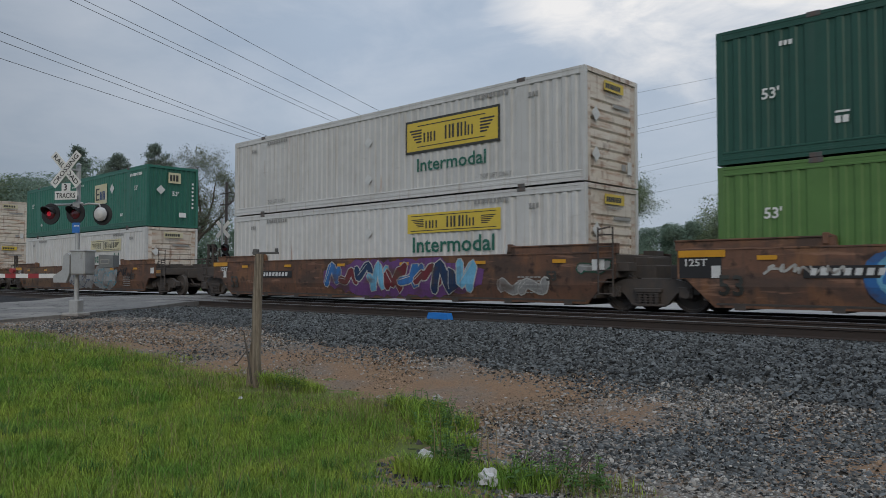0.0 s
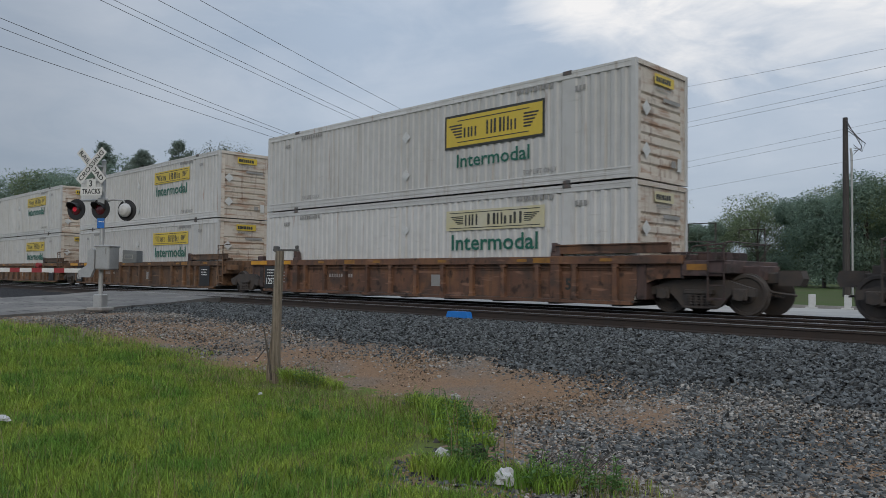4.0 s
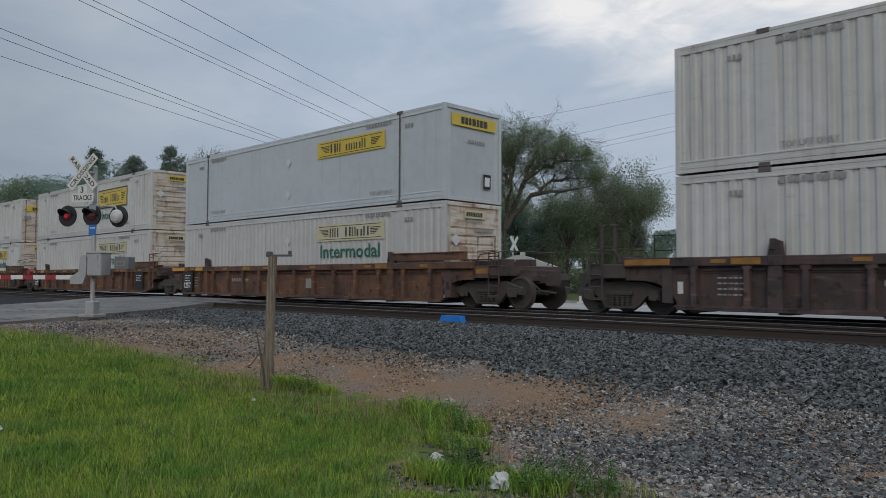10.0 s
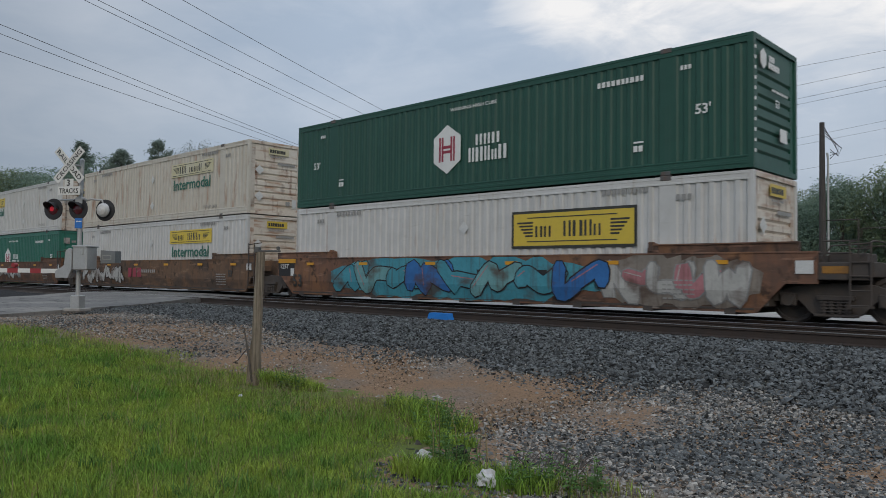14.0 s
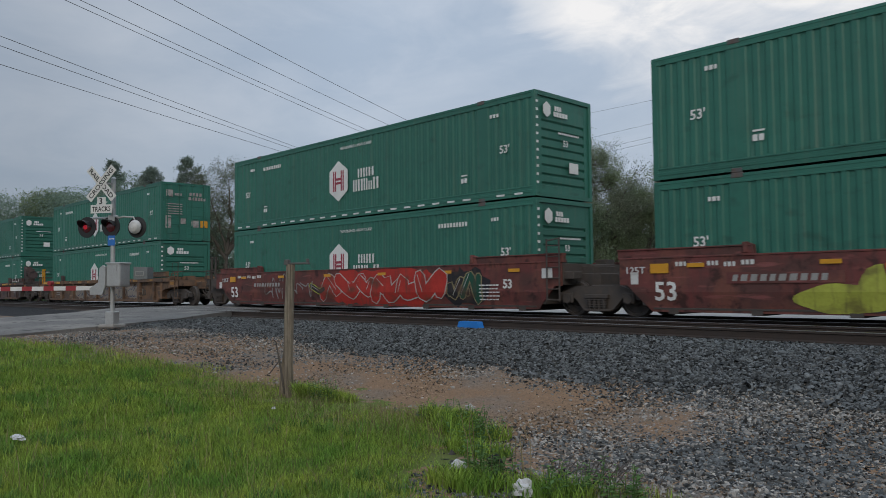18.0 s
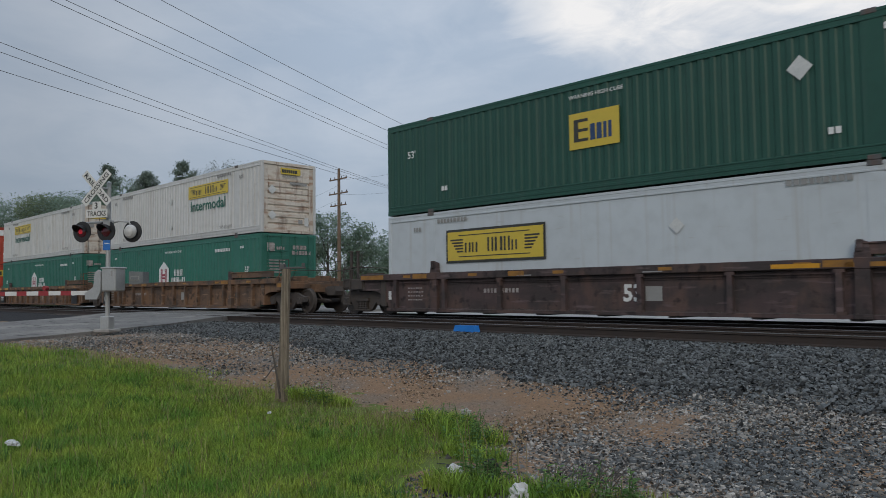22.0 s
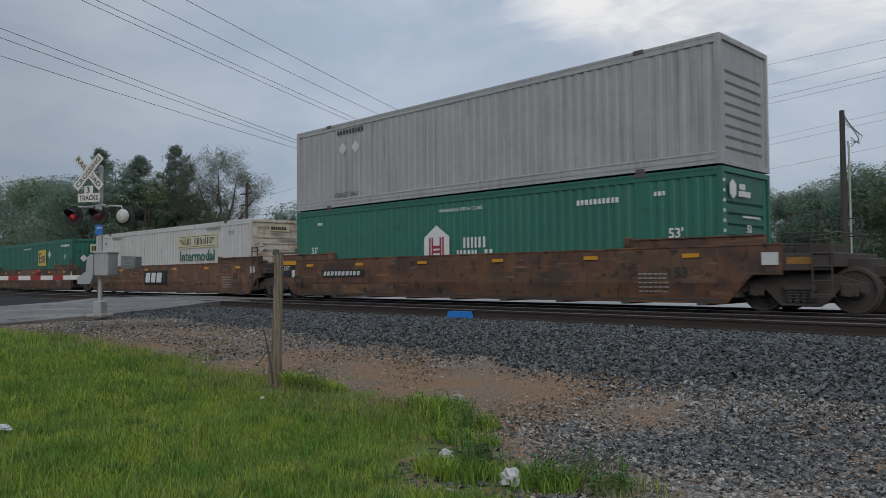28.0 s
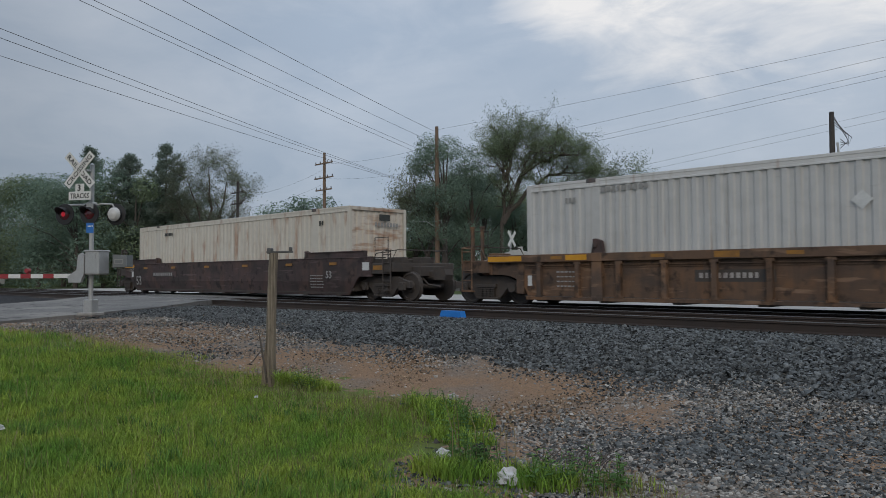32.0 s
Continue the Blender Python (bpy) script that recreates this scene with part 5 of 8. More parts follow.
        if material is M_MAROON:
            put("reflector", plate(0.46, 0.22, M_REFL), car, (-8.12, -SY - 0.024, 1.05), label="amber reflective plate")
            for i in range(5):
                put("stencil_line", bars(3, 0.07, 0.10, 0.03, M_PLACARD, seed=i + 40), car, (-7.5 + 0.38 * i, -SY - 0.006, 1.20 - 0.03 * (i % 2)))
        else:
            put("reflector", plate(1.05, 0.15, M_REFL), car, (-e + 0.04, -SY - 0.024, 1.245), label="amber reflective plate")
            if rear == "joint":
                put("black_panel", plate(0.95, 0.62, M_BLACK), car, (-e + 0.05, -SY - 0.001, 0.79), label="black painted end panel")
        put("notice", plate(0.20, 0.26, M_PLACARD), car, (-e + (0.30 if material is M_MAROON else 0.78), -SY - 0.005, 0.80), label="white upright tag")
    txt = M_GREYTXT if opts.get("faint") else M_LOGOW if material in (M_MAROON, M_DARK) else M_LOGOK
    if ribbed:
        if opts.get("black_ends", False):
            for x, s in ((-8.0, "125T"), (6.75, "")):
                if (rear if x < 0 else front) != "joint":
                    continue
                put("black_panel", plate(0.88, 0.84, M_BLACK), car, (x + 0.12, -SY - 0.020, 0.27), label="black stencil panel")
                if s:
                    put("lettering", text_mesh(s, 0.24, M_LOGOW, width=0.62, bold=0.02), car, (x + 0.25, -SY - 0.026, 0.42), label="white lettering")
                for i in range(3):
                    put("stencil_line", bars(4, 0.09, 0.04, 0.04, M_LOGOW, seed=i + 3), car, (x + 0.3, -SY - 0.026, 0.72 + 0.11 * i))
        x53 = opts.get("x53", 6.1)
        put("lettering", text_mesh("53", opts.get("h53", 0.30), txt if not opts.get("black_ends") else M_LOGOK, bold=0.03), car, (x53, -SY + 0.095, 0.48), label="size lettering")
        if opts.get("darknum"):
            put("number_panel", plate(1.75, 0.26, M_STEEL), car, (opts["xnum"] - 0.1, -SY + 0.097, 0.64), label="dark number panel")
        big = 1.7 if opts.get("bignum") else 1.0
        put("number_line", bars(10, 0.085 * big, 0.115 * big, 0.05 * big, M_STENCIL if big == 1.0 else M_PLACARD, seed=opts.get("seed", 1), pair=0.36 if big > 1 else 0), car, (opts.get("xnum", -3.9), -SY + 0.092, 0.72))
        put("notice", plate(0.42, 0.34, M_GREYTXT), car, (opts.get("xnote", 1.2), -SY + 0.099, 0.5), label="small stencilled notice")
        for i in range(4):
            put("stencil_line", bars(6, 0.09, 0.035, 0.03, M_STENCIL if material is M_DARK else M_GREYTXT, seed=i + 9), car, (-7.1, -SY + 0.095, 0.5 + 0.12 * i))
    else:
        side_put(car, text_mesh("53", 0.44, txt, bold=0.02), -8.02, 0.42, "lettering", "size lettering", 2)
        side_put(car, text_mesh("53", 0.26, txt, bold=0.03), 7.0, 0.72, "lettering", "size lettering", 2)
        side_put(car, plate(2.35, 0.24, M_BLACK if opts.get("numpanel", True) else material), opts.get("xnum", -6.3), 0.80, "number_panel", "", 1)
        if not opts.get("nonum"):
            side_put(car, bars(10, 0.13, 0.14, 0.07, M_PLACARD if opts.get("numpanel", True) else M_GREYTXT, 0.03, seed=opts.get("seed", 1)), opts.get("xnum", -6.3) + 0.12, 0.85, "number_line", "pale number line", 2)
        for i in range(5):
            side_put(car, bars(6, 0.10, 0.035, 0.03, M_LOGOW if txt is M_LOGOW else M_GREYTXT, seed=i + 9), 6.1, 0.40 + 0.1 * i, "stencil_line", "", 2)
        side_put(car, plate(0.34, 0.26, M_PLACARD), 8.95 if front == "coupled" else 8.35, 0.98, "notice", "", 1)
        side_put(car, text_mesh("125T", 0.16, M_PLACARD if not opts.get("faint") else txt, width=0.5, bold=0.02), -8.75, 1.05, "lettering", "", 2)
    return car


def mirror_x(me):
    m2 = me.copy()
    m2.transform(Matrix.Diagonal((-1, 1, 1, 1)))
    m2.flip_normals()
    return m2


# ---- the train: one row a car, its loads, and where its middle stands at the start ----
RAIL_Z, TRACK_Y, WELL = 0.74, 17.21, 0.262
PIVOT, SKEW = -16.5, -0.6          # the tracks run a little askew of the x axis


def on_track(x, z, y=TRACK_Y):
    """The pose of what stands at x along a track."""
    return pose(PIVOT, TRACK_Y, 0, 0, 0, SKEW) @ pose(x - PIVOT, y - TRACK_Y, z)


JOINTS = {(0, 1), (5, 6), (6, 7), (8, 9), (9, 10), (12, 13), (13, 14), (16, 17), (17, 18), (19, 20), (20, 21), (23, 24), (24, 25), (26, 27), (27, 28), (29, 30), (30, 31), (32, 33), (33, 34)}
STARTS = (
    1.45, -18.02, -41.84, -65.67, -88.66, -112.26, -132.27, -151.81, -175.46, -195.16, -214.22, -237.58, -261.05,
    -280.78, -300.36, -323.99, -347.07, -366.46, -386.05, -409.98, -429.60, -449.24, -472.61, -495.79, -515.56, -535.09,
    -558.99, -578.75, -598.55, -622.00, -641.22, -660.73, -685.02, -704.41, -724.34, -747.95, -771.53, -795.16)

C = dict
TRAIN = [
    # upper, lower (kind, doors), side, paint, options
    (("badgedark", 0), ("lime", 0), "smooth", M_BROWN, C()),
    (("haul/framed", 0), ("haul/strip", 0), "smooth", M_BROWN, C(seed=2)),
    (("square/faded", 0), ("haul/faded", 0), "smooth", M_BROWN, C(seed=3)),
    (("haulcream/faded", 0), ("haul/strip", 0), "ribbed", M_OCHRE, C(seed=4)),
    (("badgephoto", 0), ("badge/low", 0), "smooth", M_BROWN, C(seed=5)),
    (("haul/framed", 0), ("haul/faded", 0), "ribbed", M_BROWN, C(seed=6, black_ends=True)),
    (("haul/strip", 0), ("haul/strip", 0), "ribbed", M_OCHRE, C(seed=7, black_ends=True)),
    (("haul/strip", 0), ("haul/strip", 0), "ribbed", M_OCHRE, C(seed=8, black_ends=True)),
    (("haul/framed", 0), ("haul/strip", 0), "ribbed", M_DARK, C(seed=9, front_brake=True, rear_brake=True, step_rear=True)),
    (("haul/strip", 0), ("haul/faded", 0), "ribbed", M_DARK, C(seed=10, front_brake=True, rear_brake=True, step_rear=True)),
    (("haul/faded", 0), ("squarewhite", 0), "ribbed", M_DARK, C(seed=11, front_brake=True, rear_brake=True, xnum=-5.5, bignum=True, step_rear=True)),
    (("haul/strip", 0), ("haul/strip", 0), "ribbed", M_DARK, C(seed=12)),
    (("reefer/strip_only", 0), ("haul/faded", 0), "ribbed", M_BROWN, C(seed=13, black_ends=True)),
    (("haul/framed", 0), ("haul/faded", 0), "ribbed", M_BROWN, C(seed=14, black_ends=True)),
    (("haul/framed_r", 1), ("haul/strip", 0), "ribbed", M_BROWN, C(seed=15, black_ends=True)),
    (("badge/dash_end", 1), ("badge/low_end", 0), "smooth", M_YELLOW, C(seed=16)),
    (("badgedark", 0), ("haul/framed_only", 0), "smooth", M_BROWN, C(seed=17, xnum=0.6)),
    (("haulcream/faded", 0), ("haul/strip", 0), "smooth", M_OCHRE, C(seed=18, xnum=-1.2, numpanel=False)),
    (("haul/strip_r", 1), ("badge/low", 1), "smooth", M_BROWN, C(seed=19)),
    (("badge/dash", 0), ("badge/low", 0), "smooth", M_MAROON, C(seed=20, xnum=1.6)),
    (("badge", 0), ("badge/low", 0), "smooth", M_MAROON, C(seed=21, numpanel=False)),
    (("badge/dash", 0), ("badge/low", 0), "smooth", M_MAROON, C(seed=22, numpanel=False)),
    (("badge/dash", 1), ("badge/low", 0), "ribbed", M_OCHRE, C(seed=23, ribs=9, rear_chord=False, posts="yellow")),
    (("badge/dash", 0), ("badge/low", 0), "ribbed", M_DARK, C(seed=24, ribs=8, x53=0.3, h53=0.42, bracket=True, front_brake=True)),
    (("badge/dash", 0), ("badge/low", 1), "ribbed", M_DARK, C(seed=25, ribs=8, x53=0.3, h53=0.42, bracket=True)),
    (("squaredark", 0), ("haulsmooth/framed_only_r", 1), "ribbed", M_DARK, C(seed=26, ribs=8, x53=0.6, h53=0.42)),
    (("haul/strip", 0), ("badge/low", 1), "ribbed", M_OCHRE, C(seed=27, black_ends=True)),
    (("haul/strip_r", 1), ("badge/low", 1), "ribbed", M_OCHRE, C(seed=28, black_ends=True)),
    (("red", 0), ("redsquare", 1), "ribbed", M_OCHRE, C(seed=29, xnum=-4.6, darknum=True)),
    (("haul/strip_r", 1), ("slant", 1), "smooth", M_BROWN, C(seed=30, xnum=-0.3)),
    (("haulsmooth/framed_r", 1), ("haulsmooth/framed_only", 0), "smooth", M_BROWN, C(seed=31, numpanel=False)),
    (("haul/strip_r", 1), ("haul/faded", 0), "smooth", M_BROWN, C(seed=32)),
    (("grey", 0), ("badge/low", 0), "smooth", M_BROWN, C(seed=33)),
    (None, ("haul/faded", 0), "smooth", M_BROWN, C(seed=34, numpanel=False, nonum=True)),
    (None, ("square", 0), "smooth", M_BROWN, C(seed=35)),
    (None, ("badge/low", 0), "ribbed", M_BROWN, C(seed=36, dull=True)),
    (None, ("haul/strip", 0), "ribbed", M_OCHRE, C(seed=37, darknum=True, xnum=-3.3)),
    (None, ("plain", 0), "smooth", M_DARK, C(seed=38, numpanel=False, dull=True, faint=True)),
]

LABELS = {
    "haul/strip": "white corrugated freight container with a yellow logo strip", "haul/strip_r": "white corrugated freight container with a yellow logo strip and doors ahead",
    "haul/framed": "white corrugated freight container with a black-framed yellow panel", "haul/framed_r": "white freight container with a black-framed yellow panel, doors ahead",
    "haul/framed_only": "white corrugated freight container with a large black-framed yellow panel", "haul/faded": "white corrugated freight container with a faded pale logo panel",
    "haulcream/faded": "rust-streaked cream freight container with a faded logo panel", "reefer/strip_only": "pale blue smooth-sided freight container with a yellow strip",
    "haulsmooth/framed_r": "smooth white freight container with a framed yellow panel, doors ahead", "haulsmooth/framed_only": "smooth white freight container with a large framed yellow panel",
    "haulsmooth/framed_only_r": "smooth white freight container with a framed yellow panel, doors ahead", "badge": "green corrugated freight container with a white six-sided badge",
    "badge/dash": "green corrugated freight container with a white badge and dashes", "badge/low": "green corrugated freight container down in the well of its car",
    "badge/dash_end": "green freight container with a white badge, dashes and plain end panel", "badge/low_end": "green freight container with a plain darker panel, in its well",
    "badgedark": "dark green corrugated freight container with white markings", "badgephoto": "green freight container with a printed grey mural on its side",
    "square": "green corrugated freight container with a yellow square logo", "square/faded": "green corrugated freight container with a faded square logo",
    "squaredark": "dark green freight container with a square logo amidships", "squarewhite": "green corrugated freight container with a white square logo", "lime": "lime green corrugated freight container low in its car",
    "red": "red corrugated freight container with a white badge", "redsquare": "red corrugated freight container with a yellow square logo", "slant": "white corrugated freight container with slanted dark blue bars",
    "grey": "grey corrugated freight container with dark stencils", "plain": "plain cream corrugated freight container with few markings",
}
PAINT_WORDS = {"brown_car_paint": "rusty brown", "ochre_car_paint": "faded orange-brown", "yellow_car_paint": "yellow", "maroon_car_paint": "maroon", "dark_brown_car_paint": "dark brown"}
MOVING = []       # thing, its middle along the track at the start, its height
PROTO = {}


def load(spec, x, z, seed):
    kind, doors = spec
    key = (kind, doors)
    if key not in PROTO:
        c = container(kind, doors=bool(doors), seed=seed)
        c.matrix_basis = on_track(x, z)
        PROTO[key] = c
    else:
        c = copy_thing(PROTO[key], on_track(x, z))
    tagged(c, LABELS[kind], "container", "containers on the train")
    MOVING.append((c, x, z))
    return c


def build_train():
    cars = []
    n = len(TRAIN)
    for k, (up, low, kind, material, opts) in enumerate(TRAIN):
        x = STARTS[k]
        opts.setdefault("rack", k in (1, 2, 4, 9, 10, 16, 17, 19, 22, 24, 30))
        front = "joint" if (k - 1, k) in JOINTS else "coupled"
        rear = "joint" if (k, k + 1) in JOINTS else "coupled"
        car = well_car(kind, material, rear, front, True, front == "coupled", opts)
        car.matrix_basis = on_track(x, RAIL_Z)
        word = PAINT_WORDS[material.name]
        tagged(car, f"{word} {'ribbed' if kind == 'ribbed' else 'smooth-sided'} railway well car, dirty, carrying {'two stacked containers' if up else 'one container'}", "railway car", "cars of the train")
        MOVING.append((car, x, RAIL_Z))
        load(low, x, RAIL_Z + WELL, k + 1)
        if up:
            load(up, x, RAIL_Z + WELL + CH + 0.012, k + 1)
        cars.append(car)
    g = cars
    blot(g[0], -3.9, 0.80, 1.45, 0.64, "blue", 3)
    blot(g[0], -3.9, 0.84, 1.22, 0.52, "sky", 4, 1)
    graffiti(g[0], -5.0, -2.8, 0.4, 1.2, ("blue",), "sky", 2, 5, 0.13, lift=0.012)
    graffiti(g[0], -7.0, -5.6, 0.85, 1.10, ("white",), "white", 5, 6, 0.05)
    graffiti(g[1], -1.9, 4.6, 0.22, 1.37, ("blue", "maroon", "navy", "sky", "maroon"), "white", 9, 11, 0.24, haze="purple")
    graffiti(g[1], 5.4, 6.9, 0.3, 0.85, ("silver",), "white", 2, 12, 0.20)
    graffiti(g[1], 8.0, 8.7, 0.8, 1.25, ("silver",), "green", 1, 13, 0.16)
    graffiti(g[2], -0.4, 2.6, 0.22, 1.36, ("silver",), "navy", 4, 21, 0.30, haze="silver")
    graffiti(g[2], 2.6, 5.2, 0.22, 1.36, ("silver",), "cyan", 4, 23, 0.32, haze="silver")
    graffiti(g[2], 5.2, 7.0, 0.7, 1.30, ("black",), "maroon", 3, 22, 0.06)
    graffiti(g[4], -0.4, 1.3, 0.22, 1.36, ("silver",), "navy", 2, 31, 0.26, haze="silver")
    patch(g[4], 1.45, 4.4, 0.24, 1.36, M_YELLOW, 3)
    side_put(g[4], bars(3, 0.50, 0.50, 0.18, M_LOGOW, 0.05, seed=4), 2.05, 0.58, "logo_mark", "white logo shapes", 2)
    graffiti(g[4], 4.5, 6.4, 0.22, 1.36, ("silver",), "navy", 3, 32, 0.24, haze="silver")
    graffiti(g[4], 6.3, 7.9, 0.24, 1.30, ("teal", "pink"), "taupe", 3, 33, 0.14)
    graffiti(g[15], -4.2, -2.5, 0.26, 1.34, ("red",), "black", 4, 41, 0.20, shine="pink")
    blot(g[15], -0.9, 0.62, 0.95, 0.44, "green", 42)
    blot(g[15], -1.1, 1.02, 0.72, 0.36, "green", 44, 1)
    blot(g[15], -0.2, 0.42, 0.45, 0.26, "green", 45, 2)
    side_put(g[15], bars(3, 0.36, 0.30, 0.14, M_STENCIL, 0.05, seed=4, pair=0.36), 0.6, 0.76, "logo_mark", "worn pale logo shapes", 2)
    graffiti(g[15], 2.3, 5.6, 0.22, 1.36, ("ochre",), "black", 5, 43, 0.36, haze="ochre", shine="cream")
    graffiti(g[16], -5.6, 4.4, 0.22, 1.37, ("cyan", "teal", "cyan", "blue"), "black", 8, 51, 0.40, haze="cyan", shine="pink")
    graffiti(g[16], 4.6, 8.0, 0.22, 1.37, ("white", "pink"), "silver", 5, 52, 0.26, haze="taupe")
    graffiti(g[17], -7.4, -2.4, 0.22, 1.32, ("white",), "black", 8, 61, 0.22)
    side_put(g[17], bars(3, 0.42, 0.42, 0.14, M_LOGOR, 0.0, seed=4), -2.0, 0.65, "logo_mark", "red logo shapes", 2)
    graffiti(g[18], -2.0, 2.4, 0.25, 1.25, ("white", "silver"), "black", 4, 71, 0.24)
    graffiti(g[19], -6.2, 0.4, 0.20, 0.75, ("black", "red", "black", "red"), "red", 7, 80, 0.32, haze="red")
    graffiti(g[19], -6.2, -1.2, 0.34, 1.37, ("silver", "teal", "white"), "white", 7, 81, 0.30, haze="silver")
    graffiti(g[19], -1.2, 0.6, 0.30, 1.30, ("black",), "silver", 2, 83, 0.16)
    graffiti(g[19], 0.6, 4.4, 0.25, 1.34, ("white", "pink"), "white", 4, 82, 0.30)
    for i, (x, z, rx, rz) in enumerate(((-4.0, 0.48, 0.9, 0.30), (-2.9, 0.70, 0.9, 0.5), (1.6, 0.66, 0.9, 0.46), (2.5, 0.42, 0.9, 0.24), (-0.6, 0.76, 2.6, 0.58))):
        blot(g[20], x, z, rx, rz, "lime" if i < 4 else "yellow", 95 + i, i)
    graffiti(g[20], -3.0, 1.4, 0.24, 1.36, ("orange", "orange", "yellow"), "maroon", 5, 91, 0.40, lift=0.024)
    graffiti(g[21], -5.4, -2.2, 0.26, 1.34, ("silver",), "silver", 5, 101, 0.045)
    graffiti(g[21], -1.4, 4.6, 0.20, 1.37, ("red",), "white", 6, 102, 0.40, haze="red")
    graffiti(g[21], 4.9, 6.2, 0.22, 1.30, ("black", "green"), "cream", 2, 103, 0.18, haze="black")
    graffiti(g[21], -2.1, -1.3, 0.3, 1.2, ("black",), "lime", 1, 104, 0.14)
    for i in range(5):
        graffiti(g[22], -3.4 + 1.9 * i, -1.75 + 1.9 * i, 0.30, 1.02, ("taupe", "taupe"), "navy", 2, 105 + i, 0.28, haze="taupe", ribbed=True, shine="silver")
    graffiti(g[29], -5.9, -2.2, 0.22, 1.34, ("silver",), "white", 5, 111, 0.20)
    patch(g[29], 2.4, 6.0, 0.24, 1.36, M_DARK, 5)
    blot(g[30], -7.0, 0.8, 0.9, 0.5, "navy", 120)
    graffiti(g[30], -6.6, -2.6, 0.20, 1.37, ("navy", "green"), "cream", 5, 121, 0.28, haze="green", shine="teal", lift=0.006)
    graffiti(g[30], -1.2, 3.0, 0.20, 1.37, ("navy", "green", "navy"), "cream", 5, 123, 0.38, haze="green", shine="cyan")
    blot(g[30], -2.0, 0.9, 0.5, 0.3, "orange", 124)
    blot(g[30], 4.1, 0.76, 1.1, 0.56, "blue", 122, 2)
    for i in range(4):
        side_put(g[30], bars(5, 0.26, 0.12, 0.07, paint("white"), 0.02, seed=i, pair=0.3), 3.4, 0.42 + 0.2 * i, "number_line", "white sprayed writing", 4)
    graffiti(g[29], 0.0, 2.2, 0.25, 1.1, ("white",), "white", 2, 112, 0.05)
    graffiti(g[33], -7.0, -2.2, 0.75, 1.36, ("cream",), "cream", 7, 131, 0.03)
    graffiti(g[33], -6.8, -3.0, 0.25, 0.8, ("cream",), "cream", 4, 132, 0.025)
    side_put(g[33], plate(2.5, 0.66, M_BLACK), -1.5, 0.50, "logo_panel", "black logo panel", 2)
    side_put(g[33], bars(3, 0.56, 0.46, 0.14, M_LOGOW, 0.1, seed=4), -1.3, 0.60, "logo_mark", "white logo shapes", 3)
    graffiti(g[34], -2.0, 1.2, 0.4, 1.2, ("taupe",), "taupe", 4, 141, 0.05)
    for k, x0, x1, z0, z1 in ((32, -6.9, -2.6, 0.24, 0.55), (32, 1.0, 5.5, 0.24, 0.9), (32, 5.5, 8.0, 0.6, 1.36), (33, -7.9, -4.0, 0.24, 0.6), (33, 1.4, 4.4, 0.24, 0.62), (34, -6.5, -1.0, 0.24, 0.56), (34, 2.5, 7.6, 0.24, 0.75), (34, -1.0, 2.5, 0.8, 1.36), (31, -3.5, 1.5, 0.24, 0.7), (2, -7.9, -3.0, 0.24, 1.36)):
        patch(g[k], x0, x1, z0, z1, M_OCHRE, k + int(10 * x1))
    for stroke in (((-1.70, 0.82), (-1.45, 0.70), (-1.05, 0.66), (-0.85, 0.47), (-1.05, 0.25), (-1.39, 0.23), (-1.47, 0.39)), ((-1.36, 0.62), (-1.22, 0.52), (-1.23, 0.35)),
                   ((-0.51, 0.66), (-0.34, 0.80), (-0.03, 0.74), (0.20, 0.58), (0.40, 0.56)), ((-0.14, 0.72), (-0.07, 0.52), (-0.08, 0.24))):
        part("graffiti_stroke", bent(ribbon(stroke, 0.13, -SY + 0.095), True), M_STENCIL, g[35], "dull grey sprayed stroke")
    return cars


def travel(t):
    return 23.758 * t - 0.00116 * t * t + 0.000256 * t ** 3


def motions():
    """The whole train rolls by at a steady speed."""
    for thing, x, z in MOVING:
        walk(thing, [(t, on_track(x + travel(t), z)) for t in (-2, -1, 0, 4, 8, 12, 16, 20, 24, 28, 32, 33, 34)])

# ---- ground, road, tracks ----
def smooth(a, b, v):
    t = np.clip((v - a) / (b - a), 0, 1)
    return t * t * (3 - 2 * t)


def ground_z(x, y):
    """The lie of the land: level by the camera, rising to the track bed and the road."""
    x, y = np.asarray(x, float), np.asarray(y, float)
    low = 0.46 * smooth(-7.5, -17.0, x) * smooth(-6.0, 3.0, y)
    rise = smooth(6.6, 11.2, y)
    z = low + (0.575 - low) * rise
    far = smooth(21.0, 24.0, y)
    return z - 0.10 * far + 0.55 * smooth(60, 300, y) * far


ROAD_P, ROAD_D, ROAD_W = Vector((-20.75, 7.75)), Vector((-0.42, 0.91)).normalized(), 8.6
ROAD_N = Vector((-ROAD_D.y, ROAD_D.x))


def road_side(x, y):
    """Metres to the left of the road's near edge."""
    return (x - ROAD_P.x) * ROAD_N.x + (y - ROAD_P.y) * ROAD_N.y


def grass_edge(x):
    return np.interp(x, (-40, -22, -16.7, -13.6, -11.5, -9.45, -7.6, -6.9, -5.9, -5.05, -4.78, -4.5, -4.15, -3.9, -3.6, -3.3, -3.0, -2.6, -2.0, 8),
                     (4.0, 4.6, 5.5, 6.25, 6.3, 6.6, 6.66, 6.6, 6.3, 5.6, 4.9, 4.45, 4.15, 4.4, 4.6, 4.55, 4.15, 3.6, 2.8, 2.2))


